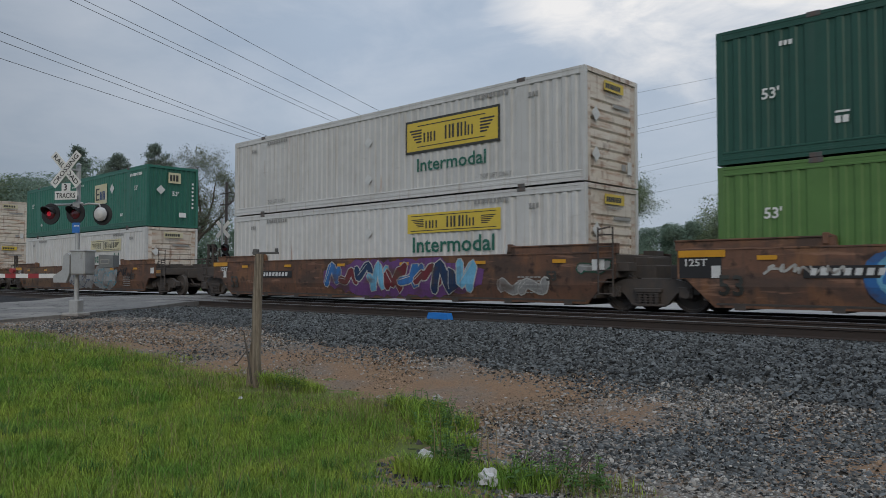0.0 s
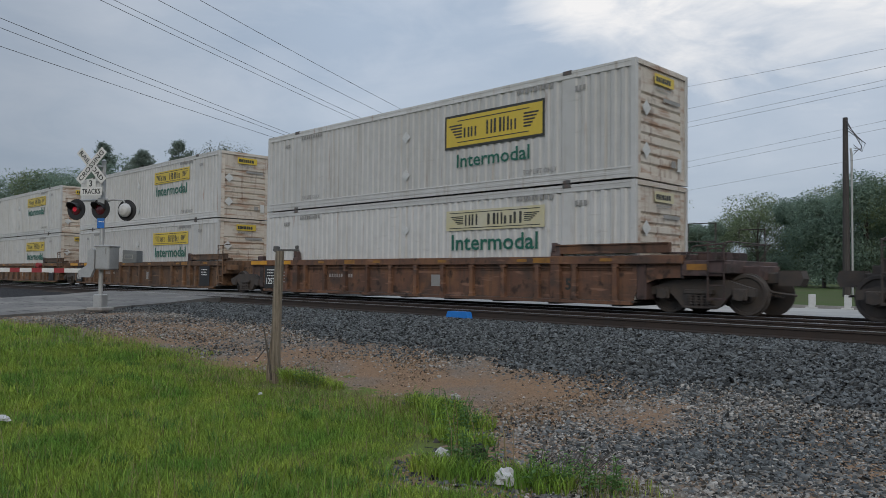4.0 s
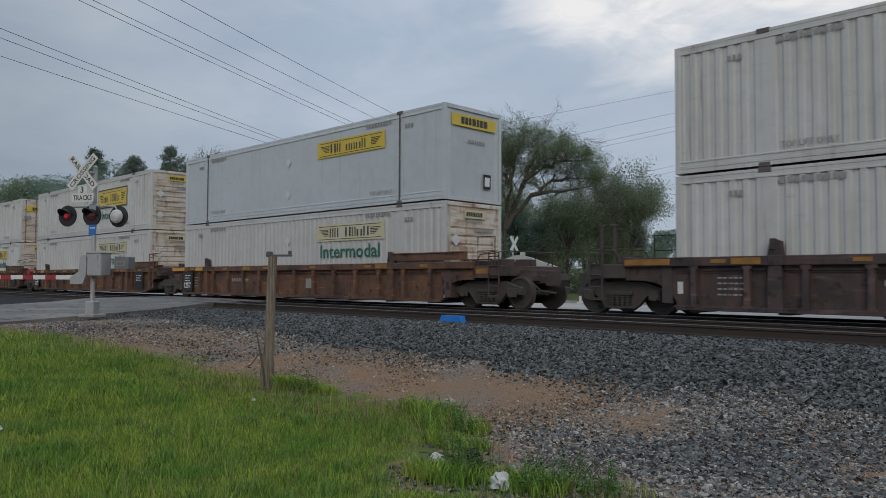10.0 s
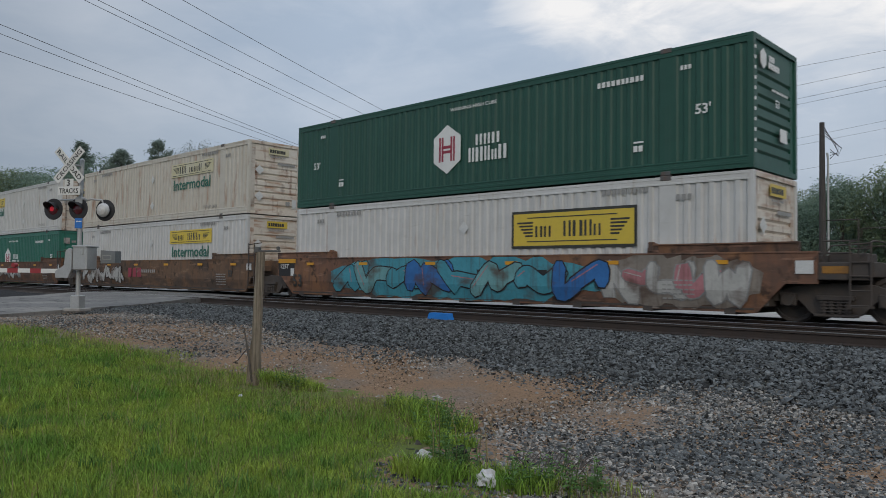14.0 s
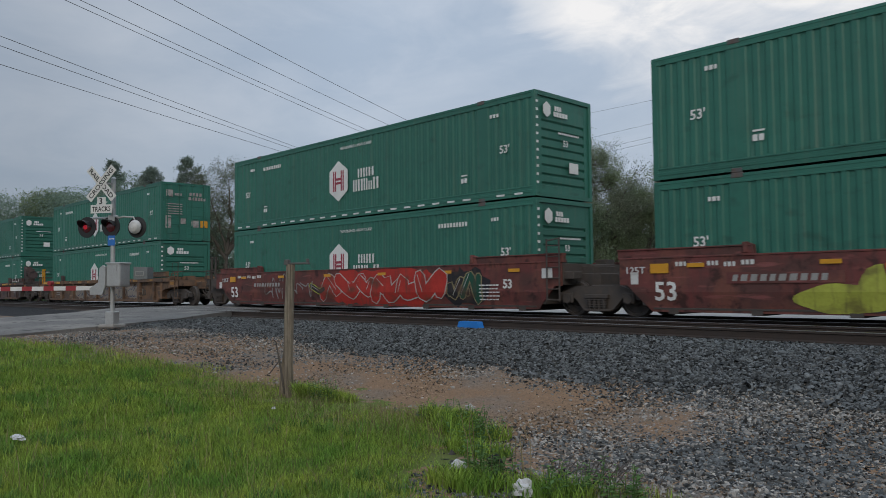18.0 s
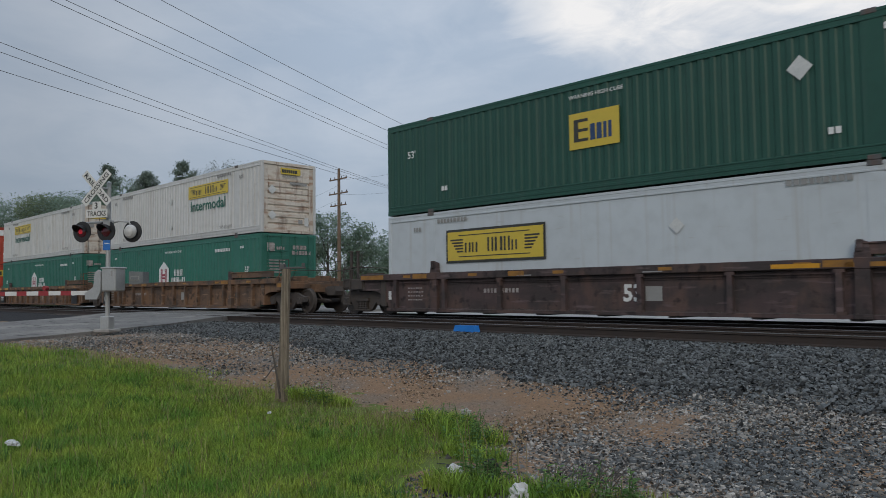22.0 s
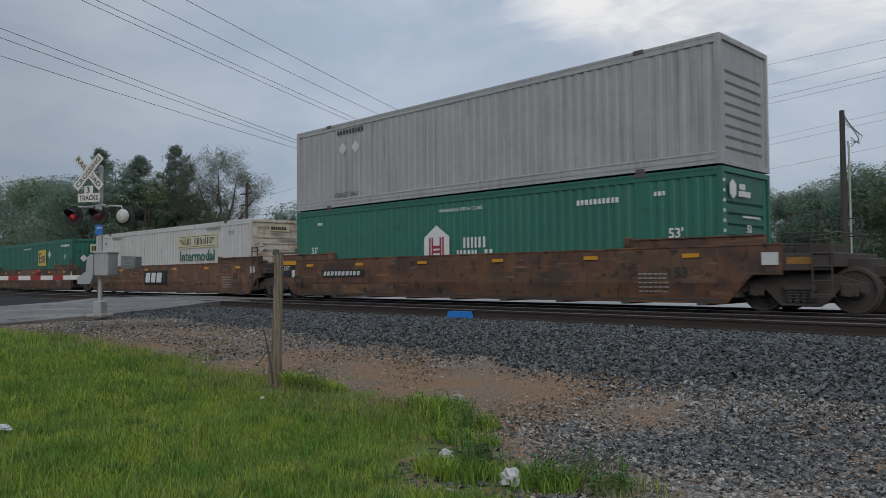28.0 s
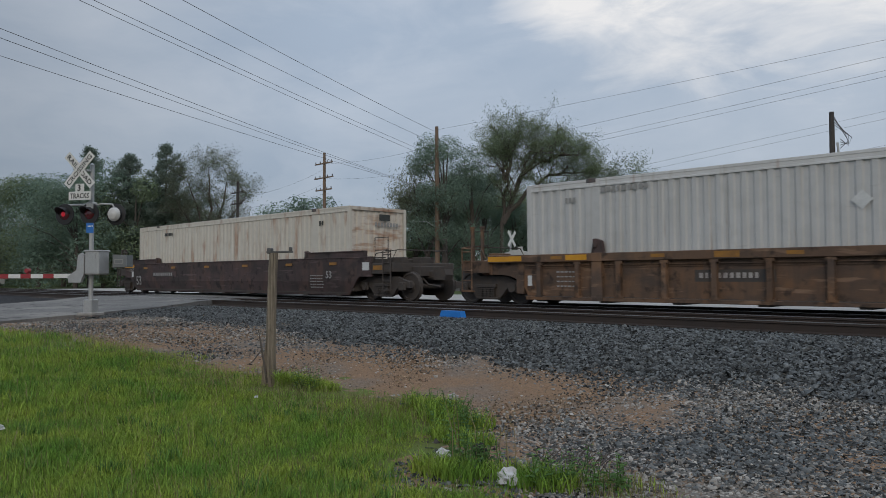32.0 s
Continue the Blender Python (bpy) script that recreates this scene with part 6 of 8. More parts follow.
def soil_material():
    """Crushed stone worn into brown soil, in patches."""
    m = bpy.data.materials.new("stony_soil")
    m.use_nodes = True
    nt = m.node_tree
    N, L = nt.nodes.new, nt.links.new
    b = nt.nodes["Principled BSDF"]
    b.inputs["Roughness"].default_value = 0.95
    b.inputs["Specular IOR Level"].default_value = 0.2
    co = N("ShaderNodeTexCoord")

    def noise_(scale, detail=5.0):
        n = N("ShaderNodeTexNoise")
        n.inputs["Scale"].default_value, n.inputs["Detail"].default_value = scale, detail
        L(co.outputs["Object"], n.inputs["Vector"])
        return n.outputs["Fac"]

    def ramp(x, lo, hi):
        n = N("ShaderNodeMapRange")
        n.inputs[1].default_value, n.inputs[2].default_value = lo, hi
        L(x, n.inputs[0])
        return n.outputs[0]

    def mix(f, a, c):
        n = N("ShaderNodeMix")
        n.data_type = "RGBA"
        L(f, n.inputs[0])
        for i, v in ((6, a), (7, c)):
            if isinstance(v, tuple):
                n.inputs[i].default_value = (*v, 1)
            else:
                L(v, n.inputs[i])
        return n.outputs[2]
    v = N("ShaderNodeTexVoronoi")
    v.inputs["Scale"].default_value = 28
    L(co.outputs["Object"], v.inputs["Vector"])
    stone = mix(v.outputs["Color"], (0.10, 0.095, 0.09), (0.25, 0.225, 0.195))
    soil = mix(noise_(9), (0.208, 0.126, 0.075), (0.288, 0.186, 0.115))
    col = mix(ramp(noise_(0.7), 0.46, 0.68), soil, stone)
    col = mix(ramp(noise_(40), 0.52, 0.7), col, (0.11, 0.09, 0.07))
    L(col, b.inputs["Base Color"])
    bp = N("ShaderNodeBump")
    bp.inputs["Strength"].default_value, bp.inputs["Distance"].default_value = 0.6, 0.03
    L(v.outputs["Distance"], bp.inputs["Height"])
    L(bp.outputs[0], b.inputs["Normal"])
    return m


M_SOIL = soil_material()
M_TURF = mat("turf", (0.120, 0.175, 0.040), 0.95, color2=(0.10, 0.085, 0.045), scale=1.6, amount=0.8, bump=0.6, bump_scale=30, spec=0.1)
M_FARGRASS = mat("distant_grass", (0.060, 0.095, 0.028), 0.95, color2=(0.085, 0.085, 0.045), scale=0.15, amount=0.8, spec=0.1)
M_ASPHALT = mat("worn_asphalt", (0.20, 0.195, 0.185), 0.9, color2=(0.145, 0.14, 0.135), scale=0.8, amount=0.8, bump=0.4, bump_scale=60, spec=0.25, layers=(((0.30, 0.285, 0.26), (0.5, 0.5, 0.5), 0.50, 0.62, 0.6), ((0.07, 0.068, 0.066), (1.2, 6.0, 1.0), 0.60, 0.66, 0.8), ((0.10, 0.095, 0.09), (14, 14, 14), 0.55, 0.70, 0.6)))
M_CONCRETE = mat("pale_concrete", (0.36, 0.35, 0.33), 0.9, color2=(0.26, 0.25, 0.235), scale=1.5, amount=0.8, bump=0.3, bump_scale=30)
M_PALEGRAVEL = mat("pale_gravel_yard", (0.42, 0.41, 0.39), 0.95, color2=(0.30, 0.29, 0.27), scale=0.5, amount=0.8)
M_BALLAST = mat("grey_ballast", (0.112, 0.121, 0.123), 0.9, color2=(0.052, 0.056, 0.058), scale=9, amount=0.9, island=0.9, bump=0.4, bump_scale=25, spec=0.3)
# near black: the shade in gaps between stones is put into this colour
M_BALLASTBED = mat("shaded_ballast_bed", (0.034, 0.034, 0.036), 0.95, color2=(0.018, 0.018, 0.020), scale=18, amount=0.9, bump=0.9, bump_scale=22, spec=0.2)
M_PEBBLE = mat("mixed_pebbles", (0.285, 0.268, 0.240), 0.9, color2=(0.13, 0.126, 0.120), scale=9, amount=0.9, island=0.8, bump=0.3, bump_scale=25, spec=0.3)
M_GRIT = mat("tan_grit", (0.280, 0.205, 0.140), 0.95, color2=(0.175, 0.126, 0.088), scale=6, amount=0.9, island=0.8, spec=0.2)
M_RAIL = mat("rusty_rail", (0.036, 0.029, 0.026), 0.75, color2=(0.05, 0.034, 0.026), scale=4, amount=0.7, bump=0.2)
M_RAILTOP = mat("polished_rail_head", (0.42, 0.42, 0.43), 0.28, 0.9, scale=3)
M_TIE = mat("weathered_tie", (0.070, 0.058, 0.047), 0.9, color2=(0.11, 0.095, 0.08), scale=6, stretch=(0.5, 4, 4), amount=0.8, bump=0.5, vary=0.2)


def sheet(xs, ys, zfun, name, material):
    X, Y = np.meshgrid(xs, ys)
    Z = zfun(X, Y)
    v = np.stack([X, Y, Z], -1).reshape(-1, 3)
    nx, ny = len(xs), len(ys)
    faces = [(j * nx + i, j * nx + i + 1, (j + 1) * nx + i + 1, (j + 1) * nx + i) for j in range(ny - 1) for i in range(nx - 1)]
    me = bpy.data.meshes.new(name)
    me.from_pydata(v.tolist(), [], faces)
    for m in (material if isinstance(material, (list, tuple)) else (material,)):
        me.materials.append(m)
    for p in me.polygons:
        p.use_smooth = True
    return me


def build_ground():
    xs = np.concatenate([[-2500, -900, -400, -200, -120, -80, -60], np.arange(-48, -26, 0.4), np.arange(-26, 2, 0.18), np.arange(2, 14.1, 0.3), [20, 30, 50, 90, 200, 400, 900, 2500]])
    ys = np.concatenate([[-2500, -600, -150, -40, -15, -8, -4, -2], np.arange(-1, 9.5, 0.15), np.arange(9.5, 24.1, 0.35), [27, 32, 40, 55, 80, 120, 200, 300, 600, 1200, 2500]])

    def z(X, Y):
        n = np.vectorize(lambda a, b: noise.noise(Vector((a * 0.9, b * 0.9, 0.3))))(X, Y)
        return ground_z(X, Y) + 0.022 * n * (np.abs(Y) < 30) * (X > -60) * (X < 20)
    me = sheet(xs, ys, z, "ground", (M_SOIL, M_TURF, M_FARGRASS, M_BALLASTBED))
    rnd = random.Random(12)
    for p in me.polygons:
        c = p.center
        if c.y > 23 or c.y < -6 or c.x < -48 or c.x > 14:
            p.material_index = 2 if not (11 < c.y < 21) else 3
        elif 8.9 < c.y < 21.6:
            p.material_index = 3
        elif c.y < float(grass_edge(c.x)) - 0.25 - 0.5 * float(smooth(-8.5, -10.5, c.x)) + rnd.gauss(0, 0.28):
            p.material_index = 1
    tagged(new("ground", me), "grassy ground with worn stony soil beside the tracks", "ground", kind="structure")
    # pale yard beyond the tracks
    bm = bmesh.new()
    vs = [bm.verts.new(p) for p in ((-70, 21.4, 0.56), (60, 21.4, 0.56), (60, 30, 0.50), (-70, 30, 0.50))]
    bm.faces.new(vs)
    tagged(put("yard", mesh_of("yard", bm, M_PALEGRAVEL)), "pale gravel strip beyond the tracks", "gravel", kind="structure")
    # road
    s = np.concatenate([np.arange(-30, 30, 1.0), np.arange(30, 200, 10)])
    w = np.concatenate([[0.0], np.linspace(0, ROAD_W, 6), [ROAD_W]])
    S, Wd = np.meshgrid(s, w, indexing="ij")
    X = ROAD_P.x + ROAD_D.x * S + ROAD_N.x * Wd
    Y = ROAD_P.y + ROAD_D.y * S + ROAD_N.y * Wd
    Z = np.interp(Y, (-25, 2, 6, 10.6, 12.2, 20.5, 24, 60, 200), (0.30, 0.47, 0.53, 0.64, 0.745, 0.72, 0.66, 0.62, 1.2)) + 0.03 * (1 - (2 * Wd / ROAD_W - 1) ** 2)
    Z[:, 0] -= 0.35
    Z[:, -1] -= 0.35
    nv = len(w)
    faces = [(i * nv + j, (i + 1) * nv + j, (i + 1) * nv + j + 1, i * nv + j + 1) for i in range(len(s) - 1) for j in range(nv - 1)]
    me = bpy.data.meshes.new("road")
    me.from_pydata(np.stack([X, Y, Z], -1).reshape(-1, 3).tolist(), [], faces)
    me.materials.append(M_ASPHALT)
    tagged(new("road", me), "worn grey asphalt road over a level crossing", "road", kind="structure")


def build_track(cy, top, name, x0=-160.0, x1=40.0):
    """Two rails on ties; one thing a track."""
    tr = new(name)
    for s in (-1, 1):
        y = cy + s * 0.753
        bm = bmesh.new()
        prof = [(-0.075, 0), (0.075, 0), (0.075, 0.012), (0.012, 0.035), (0.012, 0.135), (0.036, 0.145), (0.036, 0.178), (-0.036, 0.178), (-0.036, 0.145), (-0.012, 0.135), (-0.012, 0.035), (-0.075, 0.012)]
        a = [bm.verts.new((x0, y + p, top - 0.186 + q)) for p, q in prof]
        b = [bm.verts.new((x1, y + p, top - 0.186 + q)) for p, q in prof]
        for i in range(len(prof)):
            bm.faces.new((a[i], a[(i + 1) % len(prof)], b[(i + 1) % len(prof)], b[i]))
        bmesh.ops.recalc_face_normals(bm, faces=bm.faces)
        part("rail", bm, M_RAIL, tr, "rusty steel rail")
        part("rail_head", boxes((x0, x1, y - 0.034, y + 0.034, top - 0.009, top)), M_RAILTOP, tr, "polished running surface")
    me = mesh_of("tie", boxes((-0.11, 0.11, -1.30, 1.30, -0.16, 0.0), bev=0.012), M_TIE)
    n = 0
    x = -40.0
    while x < 8.0:
        e = random.uniform(-0.03, 0.03)
        if road_side(x, cy) < 0.2 or road_side(x, cy) > ROAD_W - 0.2:
            put("tie", me, tr, (x, cy + e, top - 0.188))
        x += 0.51
    tr.matrix_basis = on_track(0, 0, TRACK_Y) @ pose(0, -TRACK_Y, 0)
    tagged(tr, "railway track of rusty rails on weathered ties", "railway track", kind="structure")


def scatter_stones(name, pts, size, material, label, seed, flat=0.5, sides=4, rounded=True):
    """Many small stones as one sheet of stuff: worn blocks, or mere points."""
    rng = np.random.default_rng(seed)
    n = len(pts)
    a = np.arange(sides) * 2 * np.pi / sides
    ring = np.stack([np.cos(a), np.sin(a)], 1)
    if rounded:
        base = np.concatenate([np.c_[1.3 * ring, -np.ones(sides)], np.c_[0.8 * ring, 0.85 * np.ones(sides)]])
        quads = np.array([(k, (k + 1) % sides, sides + (k + 1) % sides, sides + k) for k in range(sides)] + [tuple(range(sides, 2 * sides))])
        tris = np.zeros((0, 3), int)
    else:
        base = np.concatenate([np.c_[1.3 * ring, -np.ones(sides)], [[0, 0, 1.0]]])
        quads = np.zeros((0, 4), int)
        tris = np.array([(k, (k + 1) % sides, sides) for k in range(sides)])
    nv = len(base)
    v = base[None] * rng.uniform(0.6, 1.15, (n, nv, 3)) + rng.normal(0, 0.10, (n, nv, 3))
    sz = size * rng.lognormal(0, 0.32, (n, 1, 1)) * 0.5
    v = v * sz * np.array([1.25, 0.95, flat])
    q = rng.normal(size=(n, 4)) * np.array([1.0, 0.24, 0.24, 1.0])
    q /= np.linalg.norm(q, axis=1, keepdims=True)
    w, x, y, z = q.T
    R = np.stack([1 - 2 * (y * y + z * z), 2 * (x * y - z * w), 2 * (x * z + y * w), 2 * (x * y + z * w), 1 - 2 * (x * x + z * z), 2 * (y * z - x * w),
                  2 * (x * z - y * w), 2 * (y * z + x * w), 1 - 2 * (x * x + y * y)], -1).reshape(n, 3, 3)
    v = np.einsum("nij,nkj->nki", R, v) + pts[:, None, :]
    off = nv * np.arange(n)[:, None, None]
    fq, ft = (quads[None] + off).reshape(-1, 4), (tris[None] + off).reshape(-1, 3)
    me = bpy.data.meshes.new(name)
    me.vertices.add(nv * n)
    me.vertices.foreach_set("co", v.ravel())
    me.loops.add(fq.size + ft.size)
    me.loops.foreach_set("vertex_index", np.concatenate([fq.ravel(), ft.ravel()]))
    me.polygons.add(len(fq) + len(ft))
    me.polygons.foreach_set("loop_start", np.concatenate([np.arange(len(fq)) * 4, fq.size + np.arange(len(ft)) * 3]))
    me.polygons.foreach_set("loop_total", np.concatenate([np.full(len(fq), 4), np.full(len(ft), 3)]))
    me.polygons.foreach_set("use_smooth", np.full(len(fq) + len(ft), rounded))
    me.update()
    me.validate()
    me.materials.append(material)
    return tagged(new(name, me), label, "stones", kind="stuff")


def build_stones():
    rng = np.random.default_rng(5)

    def field(x0, x1, y0, y1, per, keep):
        n = int((x1 - x0) * (y1 - y0) * per)
        p = np.stack([rng.uniform(x0, x1, n), rng.uniform(y0, y1, n)], 1)
        p = p[keep(p[:, 0], p[:, 1])]
        return np.concatenate([p, ground_z(p[:, 0], p[:, 1])[:, None]], 1)

    def wob(x, y):
        return 0.35 * np.sin(1.3 * x + 0.6) + 0.2 * np.sin(3.1 * x) + 0.15 * np.sin(5.3 * x + 2 * y)
    off = lambda x, y: road_side(x, y) < -0.1
    # ballast shoulder, dense
    b = field(-24, 5.0, 8.5, 12.25, 1650, lambda x, y: (y > 9.0 + wob(x, y) * 0.8 - 0.35 * smooth(-9, -3, x) + rng.normal(0, 0.25, len(x))) & off(x, y))
    b[:, 2] += rng.uniform(0.0, 0.035, len(b))
    c = field(-30, 4, 12.25, 16.2, 60, off)
    b = b[((b[:, 0] > -13) | (rng.uniform(0, 1, len(b)) < 0.5)) & ((b[:, 0] < 0.6 - 0.14 * b[:, 1]) | (rng.uniform(0, 1, len(b)) < 0.15))]
    c[:, 2] += 0.005
    scatter_stones("ballast", np.concatenate([b, c]), 0.037, M_BALLAST, "dark grey crushed-stone ballast", 1)
    # thinner spill of stones over the soil, thick again near the camera
    def spill(x, y):
        d = 0.30 + 0.70 * smooth(-6.0, -3.5, x)
        d = d * (1 - 0.97 * np.exp(-(((x + 7.4) / 3.4) ** 2 + ((y - 7.3) / 0.95) ** 2) ** 1.5))
        d = d * (0.45 + 0.55 * smooth(7.4, 8.8, y + wob(x, y) * 0.4) + 0.5 * smooth(-5.5, -3.5, x))
        return (rng.uniform(0, 1, len(x)) < d) & (y > grass_edge(x) - 0.25 + rng.normal(0, 0.2, len(x))) & off(x, y)
    p = field(-22, 4.5, 2.6, 9.4, 1750, spill)
    p = p[(p[:, 0] < 0.9 - 0.14 * p[:, 1]) | (rng.uniform(0, 1, len(p)) < 0.12)]
    p[:, 2] += 0.006
    bald = np.exp(-(((p[:, 0] + 7.6) / 3.4) ** 2 + ((p[:, 1] - 7.3) / 1.1) ** 2) ** 1.5)
    pale = 0.33 + 0.35 * np.sin(p[:, 0] * 1.3 + 1.8 * np.sin(p[:, 1] * 1.1 + 0.5)) + 0.30 * smooth(-4.2, -1.5, p[:, 0]) + 0.5 * np.exp(-(((p[:, 0] + 1.9) / 0.9) ** 2 + ((p[:, 1] - 5.2) / 0.8) ** 2)) + 0.8 * bald + 0.3 * smooth(-9, -13, p[:, 0])
    k = rng.uniform(0, 1, len(p)) < pale
    scatter_stones("gravel", p[k], 0.027, M_PEBBLE, "mixed brown and grey gravel on worn soil", 2, 0.45)
    scatter_stones("spilled_ballast", p[~k], 0.031, M_BALLAST, "dark stones spilled from the ballast", 3, 0.45)
    # fine grit over the soil
    g = field(-18, -0.5, 4.0, 9.6, 520, lambda x, y: (y > grass_edge(x) - 0.4 + rng.normal(0, 0.25, len(x))) & off(x, y) & (y < 9.2 + wob(x, y) * 0.8 + rng.normal(0, 0.3, len(x))))
    g = g[g[:, 0] < 0.9 - 0.14 * g[:, 1]]
    scatter_stones("grit", g, 0.022, M_GRIT, "fine tan grit on worn soil", 4, 0.6, 4, False)


def build_grass():
    """Blades, bent, in one sheet of stuff, with taller seeding stalks here and there."""
    rng = np.random.default_rng(9)

    def blades(name, n, x0, x1, y0, y1, h0, h1, width, material, label, keep):
        p = np.stack([rng.uniform(x0, x1, n), rng.uniform(y0, y1, n)], 1)
        p = p[keep(p[:, 0], p[:, 1])]
        n = len(p)
        z = ground_z(p[:, 0], p[:, 1])
        big = 0.5 + 0.5 * np.sin(p[:, 0] * 2.1 + np.sin(p[:, 1] * 1.7) * 2) * np.sin(p[:, 1] * 2.7 + 1.0)
        h = rng.uniform(h0, h1, n) * (0.7 + 0.6 * big)
        edge = np.clip((grass_edge(p[:, 0]) - p[:, 1]) / 0.8, 0.35, 1.0)
        h *= edge
        a = rng.uniform(0, 2 * np.pi, n)
        lean = rng.uniform(0.2, 1.25, n) * h
        dx, dy = np.cos(a) * lean, np.sin(a) * lean
        w = width * rng.uniform(0.6, 1.4, n)
        wx, wy = -np.sin(a) * w, np.cos(a) * w
        V = np.zeros((n, 5, 3))
        V[:, 0] = np.stack([p[:, 0] - wx, p[:, 1] - wy, z - 0.02], 1)
        V[:, 1] = np.stack([p[:, 0] + wx, p[:, 1] + wy, z - 0.02], 1)
        V[:, 2] = np.stack([p[:, 0] + dx * 0.35 + wx * 0.8, p[:, 1] + dy * 0.35 + wy * 0.8, z + h * 0.6], 1)
        V[:, 3] = np.stack([p[:, 0] + dx * 0.35 - wx * 0.8, p[:, 1] + dy * 0.35 - wy * 0.8, z + h * 0.6], 1)
        V[:, 4] = np.stack([p[:, 0] + dx, p[:, 1] + dy, z + h * 0.95], 1)
        q = (np.array([[0, 1, 2, 3]]) + 5 * np.arange(n)[:, None])
        t = (np.array([[3, 2, 4]]) + 5 * np.arange(n)[:, None])
        me = bpy.data.meshes.new(name)
        me.vertices.add(5 * n)
        me.vertices.foreach_set("co", V.ravel())
        me.loops.add(7 * n)
        me.loops.foreach_set("vertex_index", np.concatenate([q.ravel(), t.ravel()]))
        me.polygons.add(2 * n)
        me.polygons.foreach_set("loop_start", np.concatenate([np.arange(n) * 4, 4 * n + np.arange(n) * 3]))
        me.polygons.foreach_set("loop_total", np.concatenate([np.full(n, 4), np.full(n, 3)]))
        me.update()
        me.validate()
        me.materials.append(material)
        tagged(new(name, me), label, "grass", kind="stuff")
    def inside(x, y):
        depth = grass_edge(x) + 0.16 * np.sin(3.7 * x + 1.3 * y) + 0.15 * np.sin(9.1 * x + 1.0 + 2 * y) - y
        thin = np.clip(0.08 + depth / (1.35 + 0.9 * smooth(-8.5, -10.5, x)), 0, 1) * (0.55 + 0.45 * smooth(-0.35, 0.25, np.sin(x * 2.3 + np.sin(y * 3.1) * 1.4) * np.sin(y * 3.7 + x) + depth * 0.8))
        clear = ((x + 8.78) / 0.36) ** 2 + ((y - 5.60) / 0.36) ** 2 > rng.uniform(0.3, 1.0, len(x))
        return (depth > -0.2) & (rng.uniform(0, 1, len(x)) < thin) & (road_side(x, y) < -0.3) & clear

    near = lambda x, y: inside(x, y) & (y < 2.2 - 0.62 * x)
    blades("grass", 340000, -13, -1.4, 0.9, 7.2, 0.025, 0.085, 0.0030, M_GRASS, "lush green uncut grass", lambda x, y: near(x, y))
    blades("grass", 85000, -26, -9, 0.5, 7.4, 0.05, 0.14, 0.0050, M_GRASS, "lush green uncut grass", inside)
    around = lambda x, y: inside(x, y) & ~near(x, y) & ((x > -13) | (y < 0.5))
    blades("grass", 70000, -18, 6.0, -7, 4.4, 0.05, 0.14, 0.0045, M_GRASS, "lush green uncut grass", around)
    blades("dry_grass", 80000, -22, -2, 1.0, 7.3, 0.12, 0.30, 0.0016, M_DRY, "pale seeding grass stalks", lambda x, y: inside(x, y) & (rng.uniform(0, 1, len(x)) < 0.10 + 0.90 * smooth(4.4, 6.0, y)))
    # coarse tufts through the sward
    def tufty(x, y):
        gx, gy = np.floor(x / 0.45), np.floor(y / 0.45)
        hsh = np.modf(np.abs(np.sin(gx * 12.9898 + gy * 78.233) * 43758.5453))[0]
        cx, cy = (gx + 0.3 + 0.4 * hsh) * 0.45, (gy + 0.7 - 0.4 * hsh) * 0.45
        return inside(x, y) & (hsh < 0.42) & ((x - cx) ** 2 + (y - cy) ** 2 < 0.006 + 0.045 * hsh)
    blades("grass_tufts", 150000, -16, -1.4, 0.9, 7.0, 0.07, 0.16, 0.0034, M_TUFT, "coarse darker tufts in the grass", tufty)
    blades("tall_grass", 6000, -14, -1.6, 1.2, 6.6, 0.12, 0.26, 0.0018, M_GRASS, "taller thin bright grass stems", inside)
    sparse = lambda x, y: ((x + 2.95) / 0.55) ** 2 + ((y - 4.75) / 0.42) ** 2 < rng.uniform(0.1, 1.0, len(x))
    blades("dry_grass", 1500, -3.6, -2.3, 4.3, 5.3, 0.10, 0.26, 0.0022, M_DRY, "thin brown dead grass over stones", sparse)
    blades("grass", 900, -3.6, -2.3, 4.3, 5.3, 0.10, 0.24, 0.0028, M_GRASS, "thin green grass over stones", sparse)
    # weeds: tufts at the edges
    tuft = [(-8.35, 6.2, 0.38, 0.22), (-8.75, 6.0, 0.25, 0.18), (-5.35, 5.75, 0.45, 0.38), (-4.75, 5.15, 0.35, 0.30), (-3.5, 4.50, 0.4, 0.28), (-4.1, 4.25, 0.35, 0.34), (-6.2, 6.2, 0.4, 0.3)]
    for x, y, r, h in tuft:
        blades("weed_tuft", 900, x - r, x + r, y - r * 0.6, y + r * 0.6, h * 0.7, h * 1.5, 0.005, M_GRASS, "tuft of taller bright green weeds", lambda a, b, x=x, y=y, r=r: ((a - x) / r) ** 2 + ((b - y) / (0.6 * r)) ** 2 < 1)


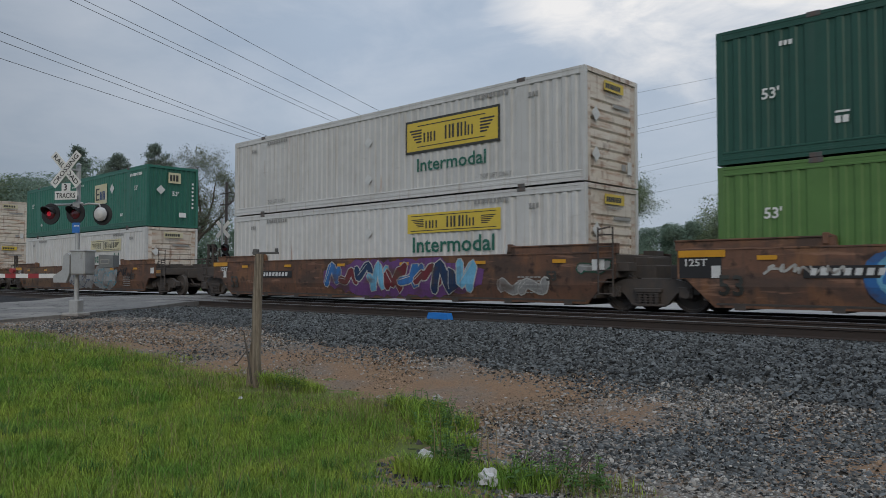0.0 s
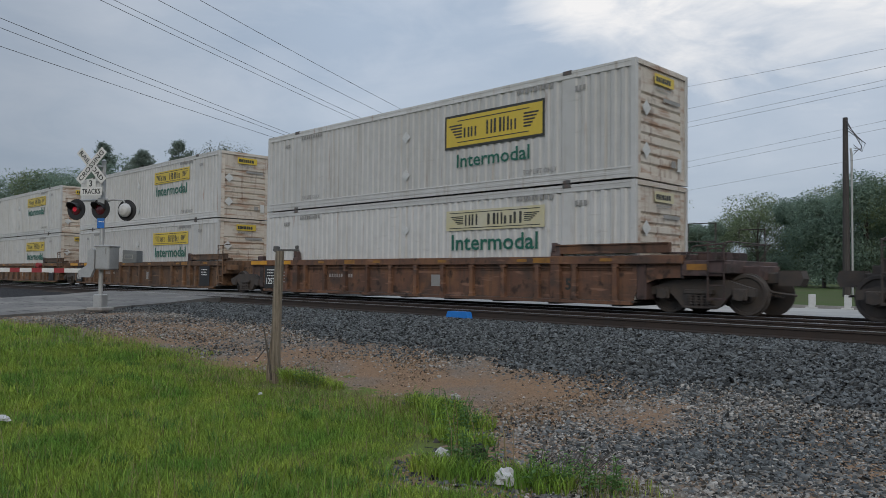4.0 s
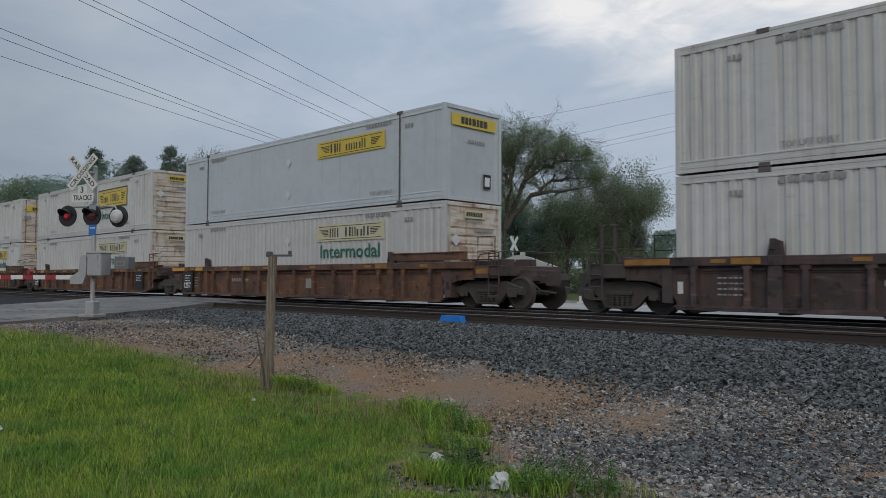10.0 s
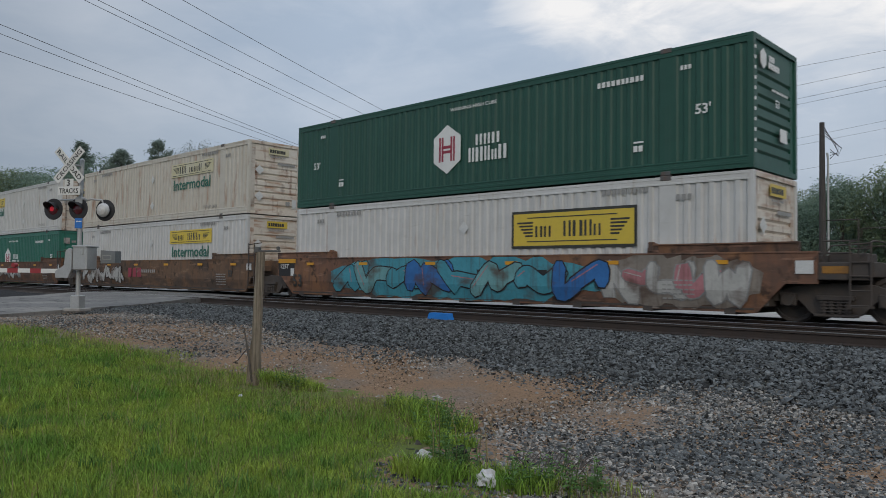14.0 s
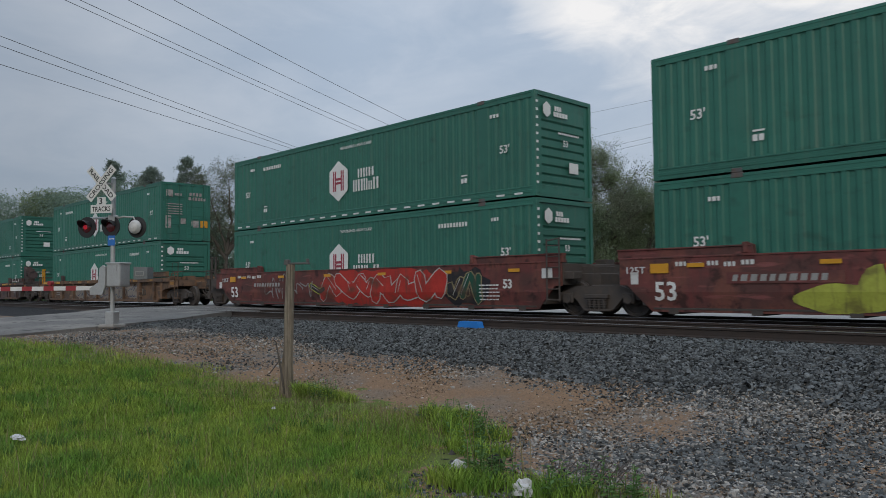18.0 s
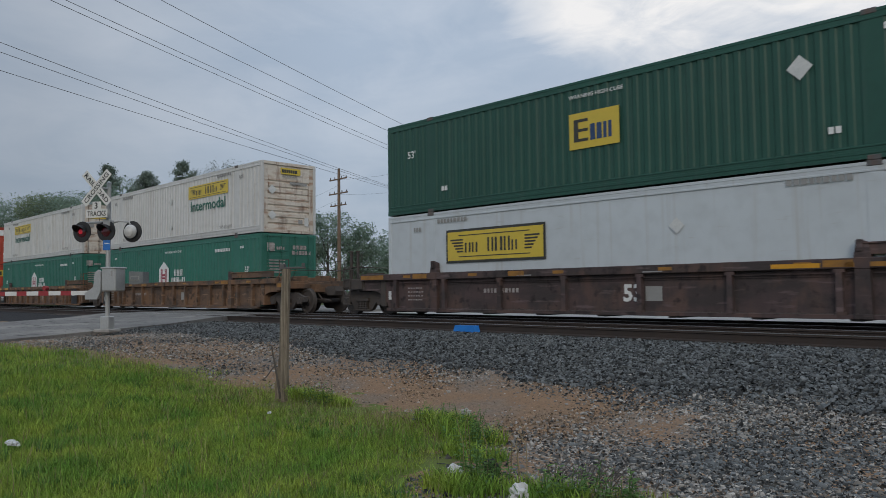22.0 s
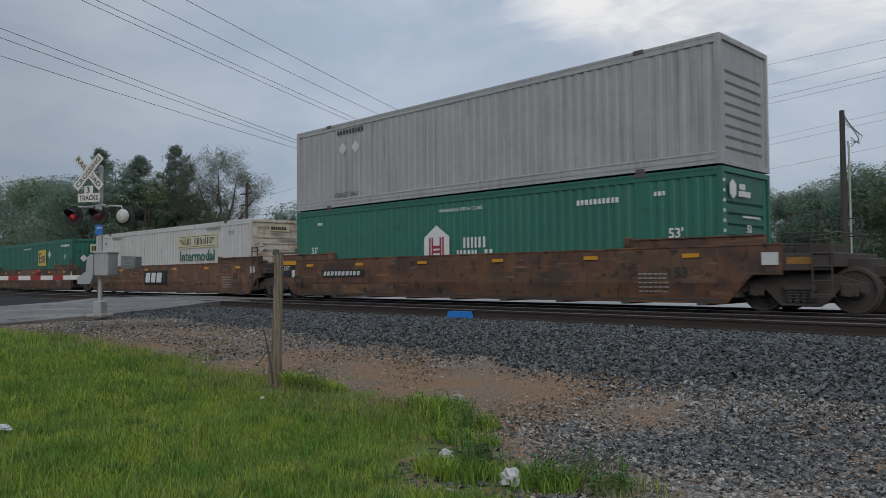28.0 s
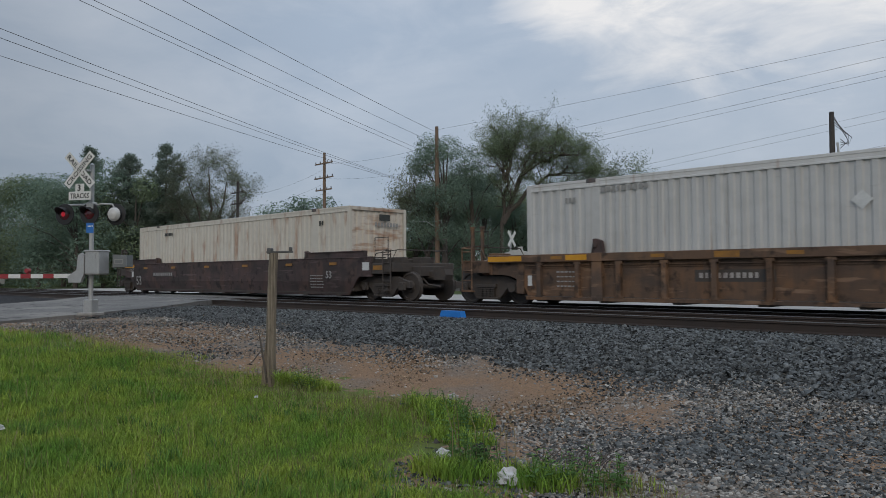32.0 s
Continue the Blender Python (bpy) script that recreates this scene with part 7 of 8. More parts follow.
def build_weeds():
    """Broad-leaved weeds: stems with pairs of leaves."""
    rng = random.Random(31)
    for x, y, r, n, h in ((-4.02, 4.52, 0.20, 26, 0.26), (-4.25, 4.62, 0.12, 12, 0.34), (-3.35, 4.62, 0.25, 24, 0.22), (-5.15, 5.55, 0.30, 26, 0.24), (-5.75, 6.05, 0.28, 22, 0.24), (-8.35, 6.05, 0.26, 22, 0.28), (-2.95, 4.70, 0.22, 18, 0.22), (-6.35, 6.2, 0.25, 16, 0.2)):
        bm = bmesh.new()
        for i in range(n):
            a, d = rng.uniform(0, 6.28), r * rng.random() ** 0.6
            p0 = Vector((d * math.cos(a), d * math.sin(a), 0))
            hh = h * rng.uniform(0.5, 1.25)
            lean = Vector((rng.gauss(0, 0.25), rng.gauss(0, 0.25), 1)).normalized()
            tube(bm, [p0, p0 + lean * hh * 0.5, p0 + lean * hh], [0.004, 0.003, 0.002], 4, caps=False)
            for k in range(7):
                q = p0 + lean * hh * (0.25 + 0.13 * k)
                b = rng.uniform(0, 6.28)
                out = Vector((math.cos(b), math.sin(b), rng.uniform(0.1, 0.7))).normalized()
                side = out.cross(Vector((0, 0, 1))).normalized()
                l = rng.uniform(0.04, 0.085) * (1.15 - 0.08 * k)
                vs = [bm.verts.new(v) for v in (q, q + out * l * 0.5 + side * l * 0.26, q + out * l - Vector((0, 0, 0.25 * l)), q + out * l * 0.5 - side * l * 0.26)]
                bm.faces.new(vs)
        tagged(put("weed_plant", mesh_of("weed_plant", bm, M_WEED), None, (x, y, float(ground_z(x, y)))), "low broad-leaved green weeds at the edge of gravel", "weeds", kind="stuff")
    # pale dead stalks that stand out of them
    bm = bmesh.new()
    for i in range(9):
        x, y = rng.gauss(0, 0.16), rng.gauss(0, 0.12)
        tube(bm, [(x, y, 0), (x + rng.gauss(0, 0.03), y, 0.3), (x + rng.gauss(0, 0.07), y, rng.uniform(0.4, 0.62))], [0.004, 0.003, 0.002], 4)
    tagged(put("dead_stalks", mesh_of("dead_stalks", bm, M_DRY), None, (-4.12, 4.62, 0)), "thin pale dead stalks among weeds", "weeds", kind="stuff")


M_WEED = mat("weed_leaves", (0.115, 0.215, 0.055), 0.7, color2=(0.07, 0.15, 0.045), scale=6, amount=0.9, island=0.3, spec=0.3, through=0.3)
M_GRASS = mat("grass_blades", (0.298, 0.375, 0.064), 0.75, color2=(0.125, 0.255, 0.042), scale=1.5, amount=1.0, island=0.5, spec=0.2, through=0.3)
M_TUFT = mat("tuft_blades", (0.085, 0.185, 0.045), 0.75, color2=(0.15, 0.27, 0.055), scale=1.5, amount=1.0, island=0.5, spec=0.2, through=0.3)
M_DRY = mat("dry_stalks", (0.27, 0.205, 0.12), 0.85, color2=(0.14, 0.16, 0.06), scale=0.8, amount=0.8, island=0.3, spec=0.2)
M_WOOD = mat("weathered_post_wood", (0.27, 0.225, 0.175), 0.9, color2=(0.085, 0.068, 0.052), scale=3, stretch=(14, 14, 0.8), amount=0.9, bump=0.7, bump_scale=18)
M_PLASTIC = mat("white_plastic_bag", (0.56, 0.56, 0.57), 0.5, scale=8)
M_BLUE = mat("blue_tarpaulin", (0.02, 0.20, 0.62), 0.5, color2=(0.015, 0.15, 0.5), scale=6)
M_GALV = mat("galvanised_steel", (0.42, 0.43, 0.43), 0.5, 0.4, color2=(0.34, 0.345, 0.34), scale=3, amount=0.7, bump=0.1)
M_GALVD = mat("dull_dark_galvanised", (0.20, 0.215, 0.22), 0.6, 0.3, color2=(0.15, 0.16, 0.165), scale=3, amount=0.7)
M_SIGNW = mat("white_reflective_sign", (0.66, 0.66, 0.64), 0.5, color2=(0.56, 0.56, 0.54), scale=4, amount=0.6)
M_SIGNB = mat("black_sign_letters", (0.02, 0.02, 0.02), 0.5)
M_REDP = mat("red_band", (0.30, 0.035, 0.04), 0.5, scale=4)
M_LENS = mat("dark_red_lens", (0.075, 0.008, 0.014), 0.15, scale=8, spec=0.6)
M_LIT = mat("lit_red_lens", (0.55, 0.012, 0.03), 0.3, color2=(0.15, 0.005, 0.01), scale=14, amount=1.0, emit=0.22)
M_LENSBACK = mat("lamp_back_white", (0.55, 0.55, 0.54), 0.4, scale=5)
M_BLUESIGN = mat("blue_notice", (0.03, 0.16, 0.5), 0.5, scale=5)
M_POLE = mat("creosoted_pole", (0.055, 0.050, 0.050), 0.9, color2=(0.09, 0.08, 0.075), scale=2, stretch=(8, 8, 0.6), amount=0.8, bump=0.4)
M_POLEL = mat("weathered_pole", (0.21, 0.145, 0.10), 0.9, color2=(0.13, 0.10, 0.08), scale=2, stretch=(8, 8, 0.6), amount=0.8, bump=0.4)
M_WIRE = mat("power_line", (0.09, 0.09, 0.095), 0.6)
M_BARK = mat("tree_bark", (0.078, 0.068, 0.060), 0.95, color2=(0.115, 0.10, 0.088), scale=3, stretch=(6, 6, 1), amount=0.8, bump=0.4)
# leaf and needle colours carry distance haze: paler and greyer than the foliage itself
M_LEAF = mat("spring_leaves", (0.20, 0.25, 0.145), 0.8, color2=(0.155, 0.205, 0.125), scale=0.35, amount=0.9, island=0.25, spec=0.2, through=0.4)
M_LEAFD = mat("hazy_leaves", (0.215, 0.290, 0.220), 0.8, color2=(0.165, 0.235, 0.185), scale=0.3, amount=0.9, island=0.25, spec=0.2, through=0.5)
M_LEAFP = mat("pale_new_leaves", (0.21, 0.235, 0.17), 0.8, color2=(0.13, 0.155, 0.11), scale=0.35, amount=0.9, island=0.25, spec=0.2, through=0.4)
M_NEEDLE = mat("hazy_needles", (0.195, 0.245, 0.21), 0.9, color2=(0.20, 0.25, 0.205), scale=0.4, amount=0.8, island=0.25, spec=0.2, through=0.45)


def build_post():
    """A split wooden post with an iron strap across its top."""
    p = new("wooden_post")
    bm = bmesh.new()
    pts = [(0, 0, -0.2), (0.0, 0, 0.5), (0.015, 0, 1.2), (0.04, 0.0, 1.84)]
    tube(bm, pts, [0.078, 0.070, 0.066, 0.062], 9)
    for v in bm.verts:
        v.co += Vector((noise.noise(v.co * 3) * 0.012, noise.noise(v.co * 3 + Vector((5, 0, 0))) * 0.012, 0))
    part("post", bm, M_WOOD, p, "split weathered grey-brown wood")
    bm = bmesh.new()
    prism(bm, [(-0.02, 0.0), (-0.12, 0.02), (-0.10, 0.30), (-0.055, 0.62)], -0.05, 0.02)
    part("splinter", bm, M_WOOD, p)
    bm = bmesh.new()
    prism(bm, [(0.03, 0.0), (0.10, 0.0), (0.06, 0.25), (0.02, 0.5)], -0.06, 0.0)
    part("splinter", bm, M_WOOD, p)
    bm = bmesh.new()
    box(bm, -0.06, 0.31, -0.025, 0.025, 1.84, 1.868, 0.005)
    box(bm, 0.26, 0.30, -0.025, 0.025, 1.87, 1.92, 0.006)
    box(bm, -0.045, 0.02, -0.05, 0.05, 1.83, 1.91, 0.008)
    part("iron_strap", bm, M_CASTING, p, "rusty iron strap")
    bm = bmesh.new()
    tube(bm, [(-0.03, -0.06, 0.05), (-0.10, -0.10, 0.55), (-0.15, -0.08, 0.78)], [0.018, 0.014, 0.006], 6)
    tube(bm, [(-0.10, -0.10, 0.5), (-0.22, -0.12, 0.34), (-0.30, -0.1, 0.30)], [0.01, 0.008, 0.004], 5)
    part("vine", bm, M_BARK, p, "dead woody vine")
    p.matrix_basis = Matrix.Translation((-9.03, 5.9, 0.03)) @ pose(0, 0, 0, 0, 0, 38)
    tagged(p, "weathered wooden post with an iron strap, standing in grass", "post")


def crumpled(name, loc, size, seed, material, label, cat):
    bm = bmesh.new()
    bmesh.ops.create_icosphere(bm, subdivisions=3, radius=1)
    for v in bm.verts:
        d = v.co.normalized()
        r = 0.85 + 0.45 * noise.noise(d * 2.3 + Vector((seed, 0, 0))) + 0.26 * noise.noise(d * 5 + Vector((0, seed, 0)))
        v.co = Vector((d.x * size[0], d.y * size[1], max(-0.25, d.z) * size[2])) * r
    ob = put(name, mesh_of(name, bm, material), None, loc)
    tagged(ob, label, cat)


def build_litter():
    crumpled("plastic_bag", (-4.42, 4.54, 0.04), (0.09, 0.06, 0.07), 3, M_PLASTIC, "crumpled white plastic bag in the weeds", "litter")
    crumpled("plastic_bag", (-3.56, 4.33, 0.05), (0.10, 0.07, 0.10), 8, M_PLASTIC, "crumpled white plastic bag in the grass", "litter")
    crumpled("paper_scrap", (-8.28, 2.30, 0.10), (0.15, 0.06, 0.03), 5, M_PLASTIC, "flat scrap of white paper on grass", "litter")
    crumpled("paper_scrap", (-8.05, 5.05, 0.08), (0.03, 0.025, 0.02), 6, M_PLASTIC, "small scrap of white paper on grass", "litter")
    # a small dark blob, modelled as a black rounded lump
    crumpled("plastic_scrap", (-4.25, 4.80, 0.05), (0.08, 0.06, 0.09), 4, M_BLACK, "small dark rounded lump among weeds", "litter")
    crumpled("stone", (-6.25, 6.62, 0.08), (0.09, 0.06, 0.05), 2, M_CONCRETE, "pale rounded stone on brown soil", "stone")
    bm = bmesh.new()
    prism(bm, [(-0.34, 0.0), (0.36, 0.0), (0.30, 0.17), (-0.27, 0.17)], -0.09, 0.09)
    for x in (-0.2, 0.02, 0.22):
        box(bm, x, x + 0.03, -0.10, 0.10, 0.0, 0.05)
    t = put("track_box", mesh_of("track_box", bm, M_BLUE), None, (-11.83, 12.60, 0.565))
    tagged(t, "bright blue low plastic box beside the rail", "box")
    # dead twigs
    rng = random.Random(4)
    bm = bmesh.new()
    for i in range(40):
        a = rng.uniform(0, 6.28)
        x, y = rng.gauss(0, 0.22), rng.gauss(0, 0.10)
        tube(bm, [(x, y, 0.01), (x + 0.10 * math.cos(a), y + 0.10 * math.sin(a), 0.06 + rng.uniform(0, 0.08)), (x + 0.22 * math.cos(a), y + 0.2 * math.sin(a), rng.uniform(0.02, 0.12))], [0.004, 0.003, 0.002], 4)
    tagged(put("dead_twigs", mesh_of("dead_twigs", bm, M_BARK), None, (-3.50, 5.12, 0.01)), "heap of dead brown twigs on gravel", "twigs", kind="stuff")


def signal_head(parent, x, z, lit, back=False):
    """A round flashing lamp with a backplate and a hood; faces -y, or +y for the back one."""
    h = put("lamp_housing", keyed("lamp_bowl", lambda: lamp_bowl()), parent, (x, 0, z), (0, 0, 180 if back else 0), "black round lamp with a hood")
    put("lens", keyed(("lens", lit), lambda: lens_mesh(M_LIT if lit else M_LENS)), h, label="lit red lens" if lit else "dark red lens")
    if lit:
        put("glass", keyed(("lens", False), lambda: lens_mesh(M_LENS)), h, label="dark red lens rim")
    return h


def lamp_bowl():
    bm = bmesh.new()
    lathe(bm, [(-0.06, 0.27), (-0.04, 0.28), (-0.03, 0.16), (0.10, 0.15), (0.16, 0.10)], "y", 24)
    n = 18
    prev = None
    for i in range(n + 1):
        a = radians(-15 + 210 * i / n)
        c, s = math.cos(a) * 0.165, math.sin(a) * 0.165
        dep = 0.26 * max(0.0, math.sin(a)) ** 0.6
        cur = (bm.verts.new((c, -0.06, s)), bm.verts.new((c, -0.07 - dep, s)), bm.verts.new((c * 1.05, -0.07 - dep, s * 1.05)), bm.verts.new((c * 1.05, -0.06, s * 1.05)))
        if prev:
            for k in range(4):
                bm.faces.new((prev[k], cur[k], cur[(k + 1) % 4], prev[(k + 1) % 4]))
        prev = cur
    return mesh_of("lamp_housing", bm, M_BLACK)


def lens_mesh(material):
    bm = bmesh.new()
    lathe(bm, [(-0.11, 0.02), (-0.105, 0.07), (-0.085, 0.12), (-0.062, 0.148)] if material is not M_LIT else [(-0.112, 0.02), (-0.108, 0.06), (-0.09, 0.085), (-0.06, 0.09)], "y", 20)
    return mesh_of("lens", bm, material)


def crossbuck(parent, z, y, words=True, l=1.22, w=0.23, x=0.0):
    for k, (ang, word) in enumerate(((-47, "RAILROAD"), (47, "CROSSING"))):
        b = put("crossbuck_blade", keyed(("blade", l), lambda: mesh_of("blade", boxes((-l / 2, l / 2, -0.008, 0.0, -w / 2, w / 2), bev=0.003), M_SIGNW)), parent, (x, y - 0.012 * k, z), (0, -ang, 0), "white sign blade with black letters")
        if words:
            me = text_mesh(word, 0.125, M_SIGNB, width=0.90 * l, bold=0.012)
            put("lettering", me, b, (-0.45 * l, -0.010, -0.062))


def build_signal():
    s = new("crossing_signal")
    bm = bmesh.new()
    tube(bm, [(0, 0, 0.3), (0, 0, 3.90)], 0.058, 14)
    lathe(bm, [(3.90, 0.07), (3.93, 0.05), (3.96, 0.01)], "z", 12)
    part("mast", bm, M_GALV, s, "grey galvanised mast")
    bm = bmesh.new()
    box(bm, -0.24, 0.24, -0.24, 0.24, 0.0, 0.09, 0.02)
    part("footing", bm, M_CONCRETE, s, "pale concrete footing")
    bm = bmesh.new()
    box(bm, -0.13, 0.13, -0.13, 0.13, 0.07, 0.42, 0.02)
    part("base_casting", bm, M_GALV, s)
    crossbuck(s, 3.755, -0.25, l=1.12, w=0.215, x=-0.17)
    bm = bmesh.new()
    for z in (3.10, 3.755):
        box(bm, -0.20, 0.03, -0.235, -0.04, z - 0.02, z + 0.02, 0.004)
    part("sign_bracket", bm, M_GALV, s, "grey steel sign bracket")["kind"] = "stuff"
    put("tracks_sign", mesh_of("tracks_sign", boxes((-0.50, 0.16, -0.25, -0.238, 2.98, 3.20), (-0.30, -0.04, -0.25, -0.238, 3.18, 3.40), bev=0.003), M_SIGNW), s, label="white sign with the number of tracks")
    put("lettering", text_mesh("TRACKS", 0.135, M_SIGNB, width=0.56, bold=0.012), s, (-0.45, -0.253, 3.02))
    put("lettering", text_mesh("3", 0.17, M_SIGNB, bold=0.02), s, (-0.23, -0.253, 3.21))
    bm = bmesh.new()
    tube(bm, [(-0.82, 0, 2.88), (0.15, 0, 2.88)], 0.03, 8)
    box(bm, -0.10, 0.10, -0.10, 0.10, 2.76, 2.94, 0.02)
    part("lamp_bracket", bm, M_GALV, s, "grey lamp bracket")
    signal_head(s, -0.78, 2.64, True)
    signal_head(s, -0.03, 2.64, False)
    # the pair for the other approach, seen from behind on its own arm
    bm = bmesh.new()
    tube(bm, [(0, 0, 2.82), (0.25, 0.07, 2.90), (0.52, 0.13, 2.88), (0.60, 0.15, 2.72)], 0.025, 8)
    part("lamp_bracket", bm, M_GALV, s, "grey lamp arm")
    h = put("lamp_housing", keyed("lamp_back", lambda: lamp_back()), s, (0.60, 0.15, 2.62), (0, 0, 180), "back of a round lamp")
    put("lamp_cap", keyed("lamp_cap", lambda: lamp_cap()), h, label="white rounded lamp back")
    put("notice", plate(0.22, 0.26, M_BLUESIGN), s, (-0.11, -0.062, 2.14), label="small blue notice")
    put("stencil_line", bars(4, 0.03, 0.03, 0.012, M_LOGOW, seed=3), s, (-0.06, -0.067, 2.30))
    # gate mechanism
    bm = bmesh.new()
    box(bm, 0.02, 0.44, -0.28, 0.14, 1.06, 1.67, 0.03)
    box(bm, 0.00, 0.46, -0.30, 0.16, 1.64, 1.69, 0.015)
    box(bm, 0.30, 0.35, -0.30, -0.27, 1.46, 1.62, 0.006)
    part("gate_machine", bm, M_GALV, s, "pale grey steel gate mechanism box")
    bm = bmesh.new()
    prism(bm, [(-0.44, 0.86), (-0.08, 0.86), (0.02, 1.08), (0.02, 1.56), (-0.06, 1.62), (-0.16, 1.55), (-0.20, 1.18), (-0.46, 1.02)], -0.30, -0.22)
    part("counterweight", bm, M_GALV, s, "grey cast arm bracket")
    bm = bmesh.new()
    prism(bm, [(0.56, 1.24), (0.98, 1.26), (0.98, 1.56), (0.56, 1.58)], 0.10, 0.35)
    part("relay_cabinet", bm, M_GALVD, s, "small grey relay box")
    put("notice", plate(0.26, 0.12, M_GREYTXT), s, (0.62, 0.094, 1.34), label="oval dark label")
    put("notice", plate(0.22, 0.08, M_GALVD), s, (0.64, 0.088, 1.36))
    # gate arm, lowered across the road, striped red and white with lamps
    arm = put("gate_arm", mesh_of("gate_arm", boxes((-8.4, -0.30, -0.29, -0.26, 0.975, 1.085), bev=0.004), M_SIGNW), s, label="white lowered gate arm with red bands")
    band = keyed("band", lambda: mesh_of("band", boxes((-0.16, 0.16, -0.294, -0.256, 0.971, 1.089)), M_REDP))
    for i in range(11):
        put("red_band", band, arm, (-1.05 - 0.70 * i, 0, 0))
    lamp = keyed("armlamp", lambda: armlamp())
    for x in (-1.7, -4.9, -8.2):
        put("arm_lamp", lamp, arm, (x, 0, 0), label="small red arm lamp")
    s.matrix_basis = Matrix.Translation((-20.10, 7.76, 0.55)) @ pose(0, 0, 0, 0, 0, 30)
    tagged(s, "railway crossing signal with crossbuck, red lamps and lowered gate", "crossing signal")


def lamp_back():
    bm = bmesh.new()
    lathe(bm, [(-0.05, 0.27), (-0.03, 0.28), (-0.02, 0.28), (0.0, 0.20), (0.05, 0.19)], "y", 24)
    return mesh_of("lamp_housing", bm, M_BLACK)


def lamp_cap():
    bm = bmesh.new()
    lathe(bm, [(0.0, 0.185), (0.08, 0.18), (0.15, 0.13), (0.19, 0.04)], "y", 20)
    return mesh_of("lamp_cap", bm, M_LENSBACK)


def armlamp():
    bm = bmesh.new()
    lathe(bm, [(-0.33, 0.06), (-0.22, 0.06)], "y", 12, (0, 0, 1.17))
    box(bm, -0.03, 0.03, -0.30, -0.25, 1.07, 1.13)
    return mesh_of("arm_lamp", bm, M_REDP)


def build_far_signal():
    """The signal on the other side of the tracks, with its own crossbuck; and a farther crossbuck."""
    s = new("crossing_signal")
    bm = bmesh.new()
    tube(bm, [(0, 0, 0), (0, 0, 4.3)], 0.06, 10)
    part("mast", bm, M_GALV, s)
    crossbuck(s, 3.7, 0.08, False)
    signal_head(s, -0.55, 2.6, False)
    signal_head(s, 0.25, 2.6, False)
    signal_head(s, -0.55, 1.95, True)
    signal_head(s, 0.3, 2.1, False)
    bm = bmesh.new()
    tube(bm, [(-0.6, 0, 2.6), (0.4, 0, 2.6)], 0.03, 8)
    tube(bm, [(0, 0, 2.2), (0.35, 0, 2.6), (0.5, 0, 3.3)], 0.03, 8)
    part("lamp_bracket", bm, M_GALV, s)
    bm = bmesh.new()
    box(bm, -0.3, 0.3, -0.2, 0.3, 0.9, 1.5, 0.03)
    part("gate_machine", bm, M_GALV, s)
    s.matrix_basis = Matrix.Translation((-38.6, 22.9, 0.6)) @ pose(0, 0, 0, 0, 0, 23)
    tagged(s, "distant railway crossing signal with a lit red lamp", "crossing signal")
    f = new("crossbuck_sign")
    bm = bmesh.new()
    tube(bm, [(0, 0, 0), (0, 0, 4.0)], 0.06, 10)
    part("mast", bm, M_GALV, f)
    crossbuck(f, 3.5, -0.08, False)
    f.matrix_basis = Matrix.Translation((-28.7, 35.9, 0.25)) @ pose(0, 0, 0, 0, 0, 97)
    tagged(f, "distant white crossbuck sign on a grey mast", "sign")


# ---- trees ----
def leaf_mesh(name, centres, size, material, rng, per=1, spread=0.0, facing=None):
    """Many small leaves."""
    c = np.repeat(np.asarray(centres), per, 0)
    n = len(c)
    if spread:
        c = c + rng.normal(0, spread, c.shape)
    a = rng.normal(size=(n, 3))
    a /= np.linalg.norm(a, axis=1, keepdims=True)
    if facing is not None:
        # leaves that lie along the outside of their clump, tipped to the sky
        f = facing * 0.8 + np.array([0, 0, 0.55]) + rng.normal(0, 0.42, (n, 3))
        f /= np.linalg.norm(f, axis=1, keepdims=True)
        a = np.cross(f, a)
        a /= np.linalg.norm(a, axis=1, keepdims=True)
        b = np.cross(f, a)
    else:
        b = np.cross(a, rng.normal(size=(n, 3)))
    b /= np.linalg.norm(b, axis=1, keepdims=True)
    s = size * rng.uniform(0.5, 1.4, (n, 1))
    V = np.stack([c - a * s, c + b * s * 0.75, c + a * s], 1)
    me = bpy.data.meshes.new(name)
    me.vertices.add(3 * n)
    me.vertices.foreach_set("co", V.ravel())
    me.loops.add(3 * n)
    me.loops.foreach_set("vertex_index", np.arange(3 * n))
    me.polygons.add(n)
    me.polygons.foreach_set("loop_start", np.arange(n) * 3)
    me.polygons.foreach_set("loop_total", np.full(n, 3))
    me.update()
    me.validate()
    me.materials.append(material)
    return me


def grow(rng, height, spread, levels, lean=0.0, open_=0.5, trunk=0.30, fork=0.25):
    """Limbs by repeated forking: lists of (points, radii), and the tips."""
    limbs, tips = [], []

    def branch(p, d, length, r, lv):
        pts, rad = [p], [r]
        k = 4
        for i in range(k):
            d = (d + Vector((rng.normal(0, 0.16), rng.normal(0, 0.16), rng.normal(0, 0.08) + 0.03))).normalized()
            p = p + d * length / k
            pts.append(p)
            rad.append(r * (1 - 0.45 * (i + 1) / k))
            if lv > 0 and i >= (1 if lv < levels else 2) and rng.random() < 0.75:
                side = Vector((rng.normal(), rng.normal(), rng.normal() * 0.35 + 0.2)).normalized()
                branch(p, (d * (1 - open_) + side * open_ * spread).normalized(), length * rng.uniform(0.5, 0.75), rad[-1] * 0.6, lv - 1)
        limbs.append((pts, rad))
        if lv == 0:
            tips.extend(pts[1:])
        else:
            for _ in range(2 if lv < levels else 3):
                side = Vector((rng.normal(), rng.normal(), rng.normal() * 0.3 + 0.25)).normalized()
                branch(p, (d * (1 - open_) + side * open_ * spread).normalized(), length * rng.uniform(0.6, 0.85), rad[-1] * 0.75, lv - 1)
